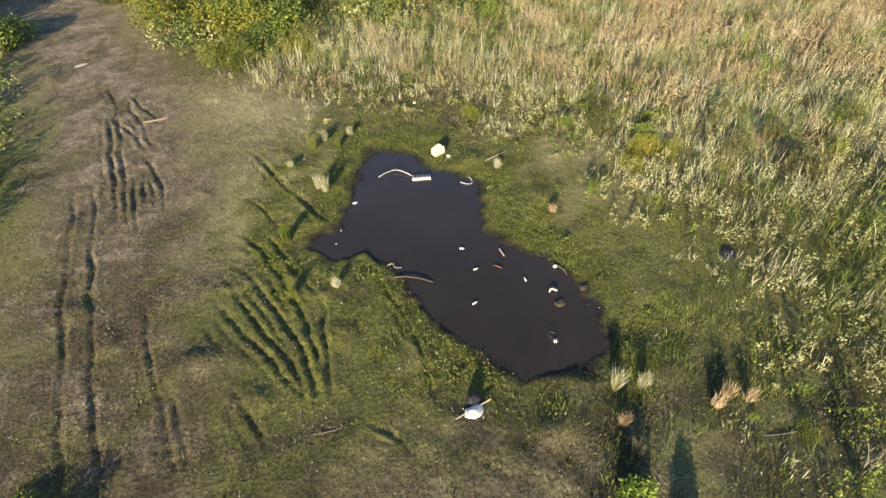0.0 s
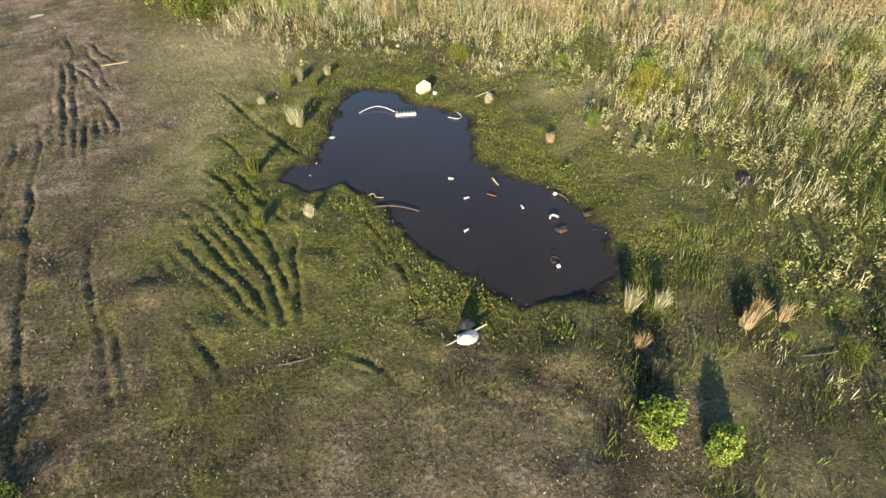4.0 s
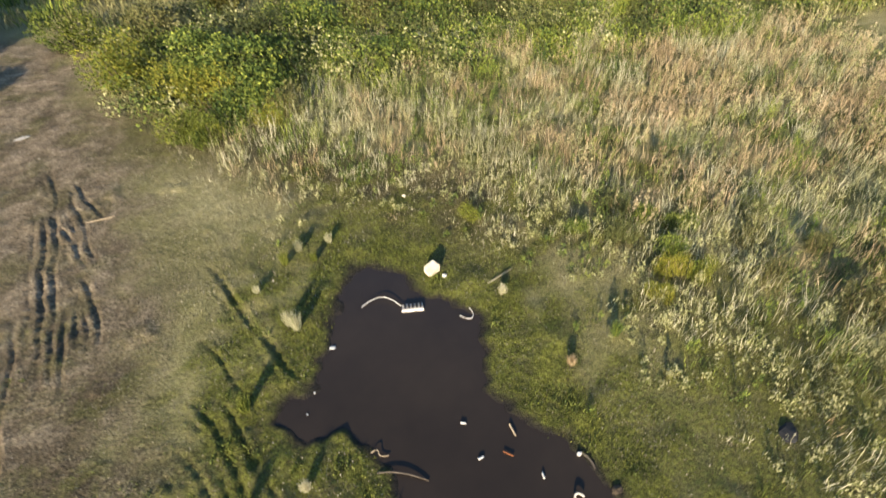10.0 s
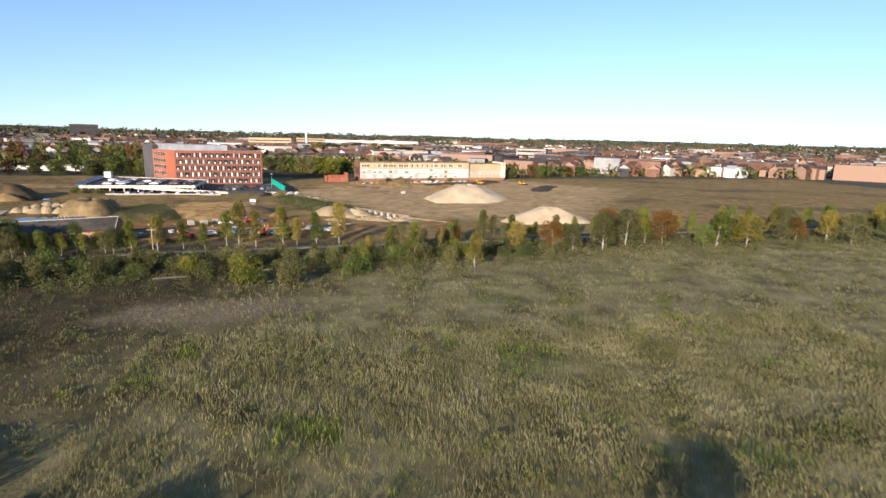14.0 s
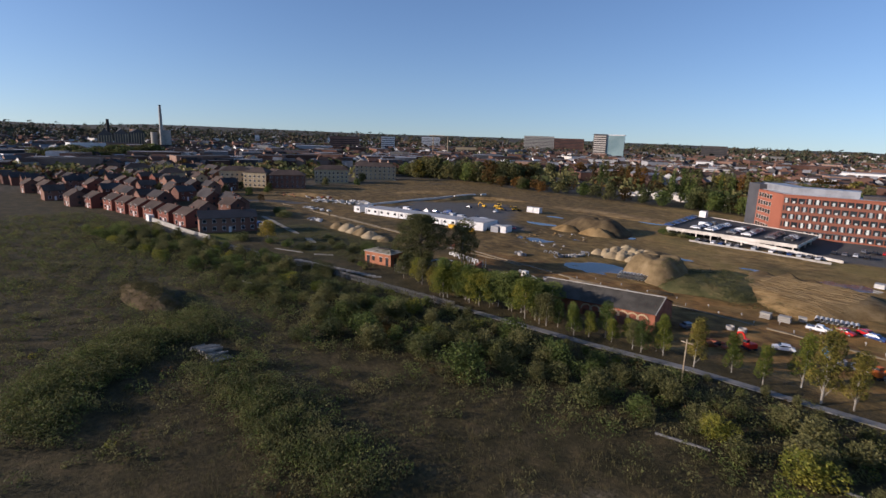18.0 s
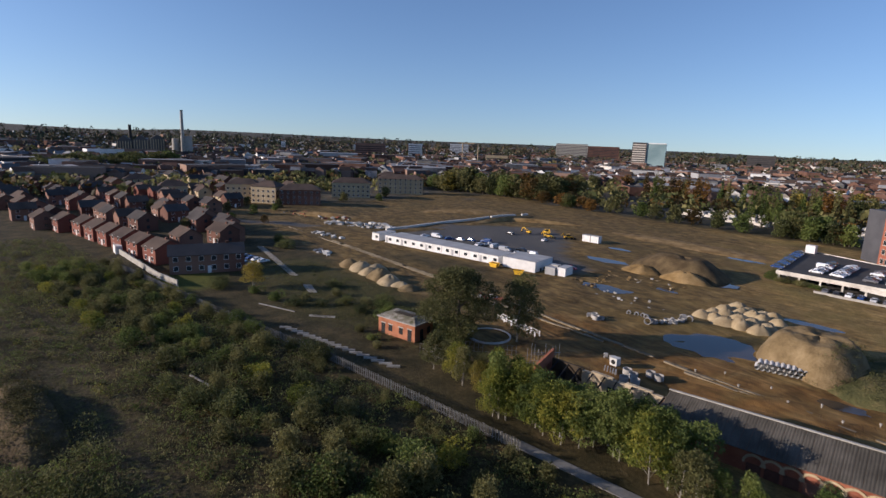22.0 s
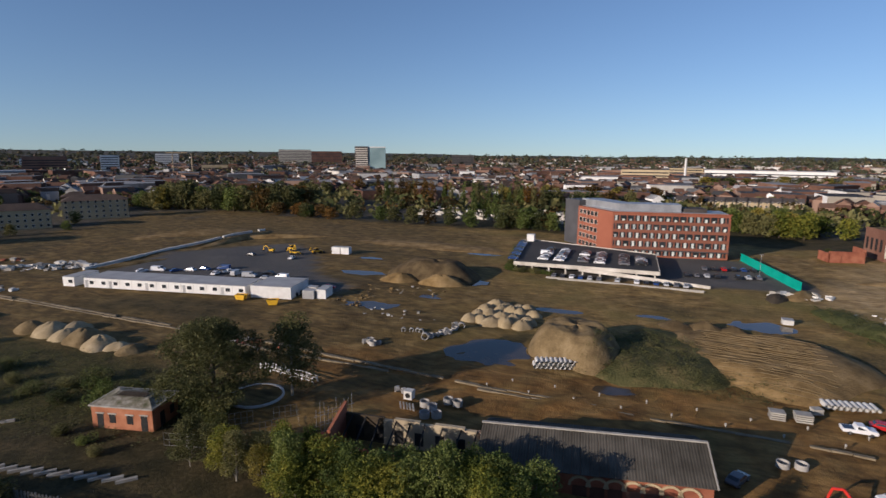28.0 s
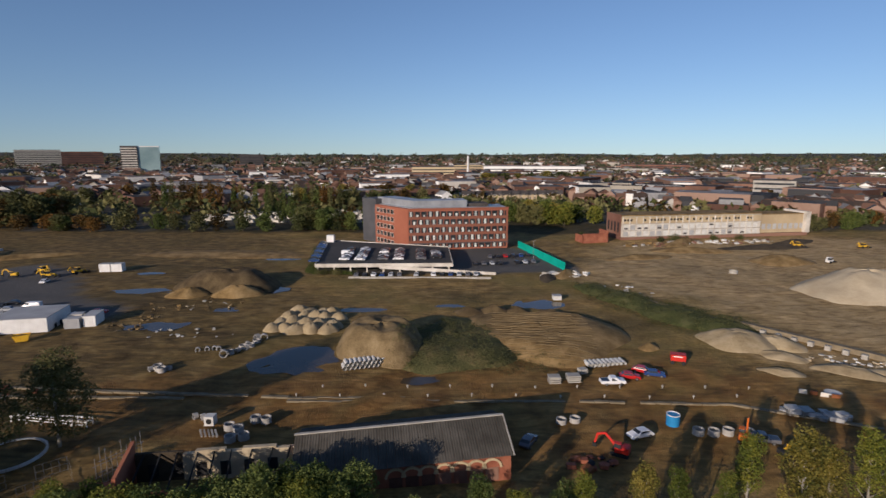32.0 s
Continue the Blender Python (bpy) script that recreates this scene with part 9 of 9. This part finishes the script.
flats(-285, 108, 40, 15, 13, 9.5, "render_cream", "cream four-storey block of flats with hipped roof", 3, 5)
flats(-272, 121, 62, 22, 12, 8.5, "brick_town", "dark brick flats with hipped roof", 3, 7)
flats(-303, 100, 62, 18, 12, 9.5, "render_cream", "cream block of flats beside the site", 3, 6)
flats(-297, 168, 58, 24, 13, 9.5, "render_cream", "wide cream block of flats with brown roof", 3, 8)
flats(-306, 213, 55, 32, 13, 10.5, "render_cream", "long cream and brick block of flats", 4, 9)
flats(-352, 232, 56, 14, 12, 9.5, "brick_town", "brick block of flats at the wood's edge", 3, 4)
flats(-325, 106, 70, 17, 12, 7, "render_cream", "low cream flats in the estate", 2, 5)
flats(-366, 57, 80, 16, 10, 8, "render_cream", "cream three-storey house row", 3, 5)
flats(-328, 68, 78, 15, 10, 7, "render_cream", "cream three-storey house row", 2, 5)
flats(-457, 52, 80, 38, 12, 8.5, "brick_town", "long dark brick row with white windows", 3, 12)

for k in range(11):
    house("tall", 13 + 6.9 * k, 413 + 1.2 * k, -6 + R2.uniform(-2, 2), "cream gabled townhouse in a long row behind the office", "cream townhouse row")
# large landmark buildings over the town: place, width, height, facing, wall
LANDMARKS = [(-1221, 754, 90, 19, 58, "white"), (-895, 658, 28, 30, 54, "white"), (-1133, 983, 51, 31, 49, "white"), (-911, 1192, 83, 43, 37, "concrete"), (-846, 1239, 84, 39, 34, "brick_town"),
             (-468, 1275, 54, 32, 20, "slate"), (-256, 714, 21, 12.5, 20, "white"), (-72, 669, 41, 11, 6, "white"), (-25, 762, 60, 18, 2, "render_cream"), (135, 897, 163, 15, -9, "white"), (29, 912, 48, 17, -2, "render_cream"),
             (118, 424, 36, 9, -16, "white"), (134, 418, 66, 7.5, -18, "white"), (185, 419, 36, 8, -24, "roof_grey"), (254, 429, 29, 16.8, -31, "concrete"),
             (333, 503, 37, 10, -33, "slate"), (326, 440, 52, 7.3, -37, "white"), (596, 780, 47, 9.5, -37, "white"), (299, 926, 96, 11, -18, "concrete"), (392, 1053, 125, 14, -20, "brick_town"), (273, 502, 31, 10, -29, "brick_town"),
             (-911, 561, 59, 28, 58, "brick_town"), (-1379, 580, 11, 20.7, 67, "white"), (-671, 163, 83, 8, 75, "roof_grey"), (-780, 420, 60, 12, 60, "roof_grey"), (-640, 330, 50, 9, 60, "slate"), (-560, 420, 46, 9, 50, "roof_grey"), (-700, 700, 40, 16, 45, "render_cream")]
LM_WORDS = {"white": "white-walled flat-roofed commercial block in the town", "concrete": "grey concrete office slab in the town", "brick_town": "large brick block in the town", "slate": "dark flat-roofed block in the town",
            "render_cream": "cream flat-roofed block in the town", "roof_grey": "low grey metal industrial shed"}
for x, y, w, h, rz, wall in LANDMARKS:
    ob = thing("town_building", x, y, 0, rz, LM_WORDS[wall], "building", "large town buildings")
    dep = min(w * 0.5, 30)
    part("wall", Shape().box(-w / 2, 0, 0, w / 2, dep, h), M[wall], ob)
    part("roof", Shape().box(-w / 2 - 0.3, -0.3, h, w / 2 + 0.3, dep + 0.3, h + 0.5), M["roof_grey" if wall in ("white", "roof_grey") else "slate"], ob)
    for r in range(int(h / 4.2)):
        part("window_band", Shape().box(-w / 2 + 1, -0.12, 0, w / 2 - 1, 0, 1.5), M["glass_dark"], ob).location = (0, 0, 1.5 + r * 4.0)
tw = thing("office_tower", -528, 918, 0, 25, "tall twin office tower, one half dark, one pale teal glass", "office tower")
part("tower", Shape().box(-28, 0, 0, -3, 20, 49), M["slate"], tw, "dark banded tower half")
part("tower", Shape().box(-3, 2, 0, 30, 20, 47), M["glass_teal"], tw, "pale teal glass tower half")
part("roof_rim", Shape().box(-3.2, 1.8, 47, 30.2, 20.2, 48.6), M["white"], tw)
for r in range(11):
    part("window_band", Shape().box(-27, -0.2, 0, -4, 0, 1.8), M["white_dirty"], tw).location = (0, 0, 3 + r * 4.1)

# the works with ribbed ridges and two chimneys
M["works_clad"] = surface("works_clad", [(0.07, 0.066, 0.062), (0.13, 0.122, 0.115)], 0.05, 1, 0.9, 0)
pl = thing("power_works", -814, 142, 0, 79, "dark ribbed industrial works with three stepped ridges", "factory")
for k in range(3):
    part("hall", Shape().house_walls(-29 + k * 19.5, 0, -10.5 + k * 19.5, 40, 22 + k * 2, 30 + k * 1.0, "y"), M["works_clad"], pl, "grey clad hall")
    for j in range(6):
        part("fin", Shape().box(-28 + k * 19.5 + j * 3.1, -0.8, 0, -27 + k * 19.5 + j * 3.1, 0, 22 + k * 2), M["render_cream"], pl)
ch = thing("chimney_stack", -976, 157, 0, 0, "dark steel chimney stack", "chimney")
part("shaft", Shape().tube((0, 0, 0), (0, 0, 45), 2.6, 2.2, n=14), M["dark"], ch)
ch = thing("chimney_stack", -862, 206, 0, 0, "tall slim grey concrete chimney", "chimney")
part("shaft", Shape().tube((0, 0, 0), (0, 0, 67), 2.9, 1.8, n=16), M["concrete"], ch)
part("cap", Shape().tube((0, 0, 66.5), (0, 0, 68), 2.1, n=16), M["slate"], ch)
sl = thing("silo", -869, 213, 0, 75, "broad grey silo tower", "silo")
part("silo_body", Shape().tube((0, 0, 0), (0, 0, 31), 8, n=20).tube((-15, 0, 0), (-15, 0, 27), 5, n=16), M["concrete"], sl)
mast = thing("mast", 24.9, 813, 0, 0, "slim white mast over the town", "mast")
part("pole", Shape().tube((0, 0, 0), (0, 0, 33), 1.6, 1.2, n=10), M["white"], mast)
for cx, cy, rz in ((-638, 562, 30), (-622, 580, 70)):
    crane = thing("tower_crane", cx, cy, 0, rz, "slim ochre tower crane over the town", "crane")
    part("tower", Shape().tube((0, 0, 0), (0, 0, 36), 0.8, n=4), M["wood"], crane)
    part("jib", Shape().beam((-8, 0, 36), (20, 0, 36), 0.8), M["wood"], crane)

# the rest of the town: hundreds of roofs too far to tell apart
for nm, cs in (("far_brick", [(0.09, 0.05, 0.037), (0.17, 0.095, 0.068), (0.27, 0.18, 0.135)]), ("far_pale", [(0.3, 0.27, 0.22), (0.5, 0.47, 0.42), (0.78, 0.76, 0.72)]), ("far_roof", [(0.05, 0.04, 0.035), (0.085, 0.06, 0.046), (0.15, 0.085, 0.06)]), ("far_grey", [(0.05, 0.05, 0.052), (0.13, 0.13, 0.13), (0.3, 0.3, 0.3)])):
    M[nm] = surface(nm, cs, 0.02, 0.4, 0.95, 0, island=1.1, gloss=0.06)
rs = np.random.RandomState(23)
fv, fs = [], []
for k in range(8600):
    az = rs.uniform(-78, 98)
    r = 380 * (7.2 ** rs.uniform(0, 1))
    x, y = -r * math.sin(math.radians(az)), r * math.cos(math.radians(az))
    if y < 275 and x > -430:
        continue
    if y < 400 and -320 < x < 130:
        continue
    if -5 < x < 95 and 395 < y < 440:
        continue
    if y < -70 or (x > 120 and y < 300 and x < 430):
        continue
    w, d, h = rs.uniform(7, 13), rs.uniform(7, 10), rs.uniform(5, 9)
    if rs.rand() < 0.14:
        w, d, h = rs.uniform(18, 48), rs.uniform(12, 26), rs.uniform(6, 13)
    wall = rs.choice([0, 0, 0, 0, 1, 3])
    flat = w > 15
    a = math.radians(az + rs.choice([0, 90]) + rs.uniform(-25, 25))
    c, s = math.cos(a), math.sin(a)
    up = np.clip((r - 2200) / 1800, 0, 1) * (14 + 26 * np.clip((az - 20) / 50, 0, 1))
    q = [(i * w / 2, j * d / 2) for i, j in ((-1, -1), (1, -1), (1, 1), (-1, 1))]
    P = [np.array((x + c * i - s * j, y + s * i + c * j, up - 1)) for i, j in q]
    T = [p + (0, 0, h + 1) for p in P]
    for i in range(4):
        fv += [P[i], P[(i + 1) % 4], T[(i + 1) % 4], T[i]]
        fs.append(wall)
    if flat:
        fv += T
        fs.append(3)
    else:
        g0, g1 = (T[0] + T[3]) / 2 + (0, 0, 2.8), (T[1] + T[2]) / 2 + (0, 0, 2.8)
        fv += [T[0], T[1], g1, g0, T[2], T[3], g0, g1, T[0], g0, g0, T[3], T[1], T[2], g1, g1]
        rr = 2 if rs.rand() < 0.75 else 3
        fs += [rr, rr, wall, wall]
tagged(new("distant_town", quads("distant_town", np.array(fv), len(fs), [M["far_brick"], M["far_pale"], M["far_roof"], M["far_grey"]], 4, fs)), "distant town of brick houses and pale blocks", "town", kind="stuff")
# trees between the far roofs
M["far_wood"] = surface("far_wood", [(0.035, 0.042, 0.024), (0.055, 0.062, 0.034), (0.08, 0.082, 0.045)], 0.01, 0.1, 0.9, 0, island=0.5)
M["far_wood_brown"] = surface("far_wood_brown", [(0.05, 0.045, 0.025), (0.08, 0.064, 0.035), (0.11, 0.085, 0.042)], 0.01, 0.1, 0.9, 0, island=0.5)
for mat, n, lo, span in (("leaf_dark", 1200, 340, 3), ("leaf_olive", 1500, 340, 3), ("leaf_rust", 700, 340, 3), ("far_wood", 4200, 800, 4.6), ("far_wood_brown", 2000, 700, 4.5)):
    az = rs.uniform(-78, 98, n)
    r = lo * (span ** rs.uniform(0, 1, n))
    x, y = -r * np.sin(np.radians(az)), r * np.cos(np.radians(az))
    ok = ~((y < 285) & (x > -330)) & (y > -140)
    x, y, r, az = x[ok], y[ok], r[ok], az[ok]
    per = 22
    big = rs.uniform(2.4, 6.5, len(x)) * np.clip(r / 900, 0.9, 2.0)
    dd = rand_dirs(rs, len(x) * per)
    b = np.repeat(big, per)
    up = np.clip((r - 2200) / 1800, 0, 1) * (14 + 26 * np.clip((az - 20) / 50, 0, 1))
    pts = np.stack([np.repeat(x, per) + dd[:, 0] * b * 1.2, np.repeat(y, per) + dd[:, 1] * b * 1.2, np.repeat(up, per) + np.abs(b * 0.8 + dd[:, 2] * b * 0.8)], -1)
    v = leaf_quads(pts, b[:, None] * 0.42, rs, 0.1)
    tagged(new("distant_trees", quads("distant_trees", v, len(v) // 4, [M[mat]])), "distant treetops between the town roofs", "woodland", kind="stuff")
# parked cars that glint in the park behind the wood, too far to tell apart
gl = Shape()
for k in range(240):
    x, y = R.uniform(-150, 15), R.uniform(300, 362)
    gl.box(-2.1, -0.9, 0, 2.1, 0.9, 1.4, rz=0).v
    for i in range(8):
        vx, vy, vz = gl.v[-8 + i]
        gl.v[-8 + i] = (vx * (0.8 if vz > 1 else 1) + x, vy + y, vz)
tagged(new("distant_cars", gl.mesh("distant_cars", M["white_dirty"])), "pale parked cars behind the park trees", "cars", kind="stuff")
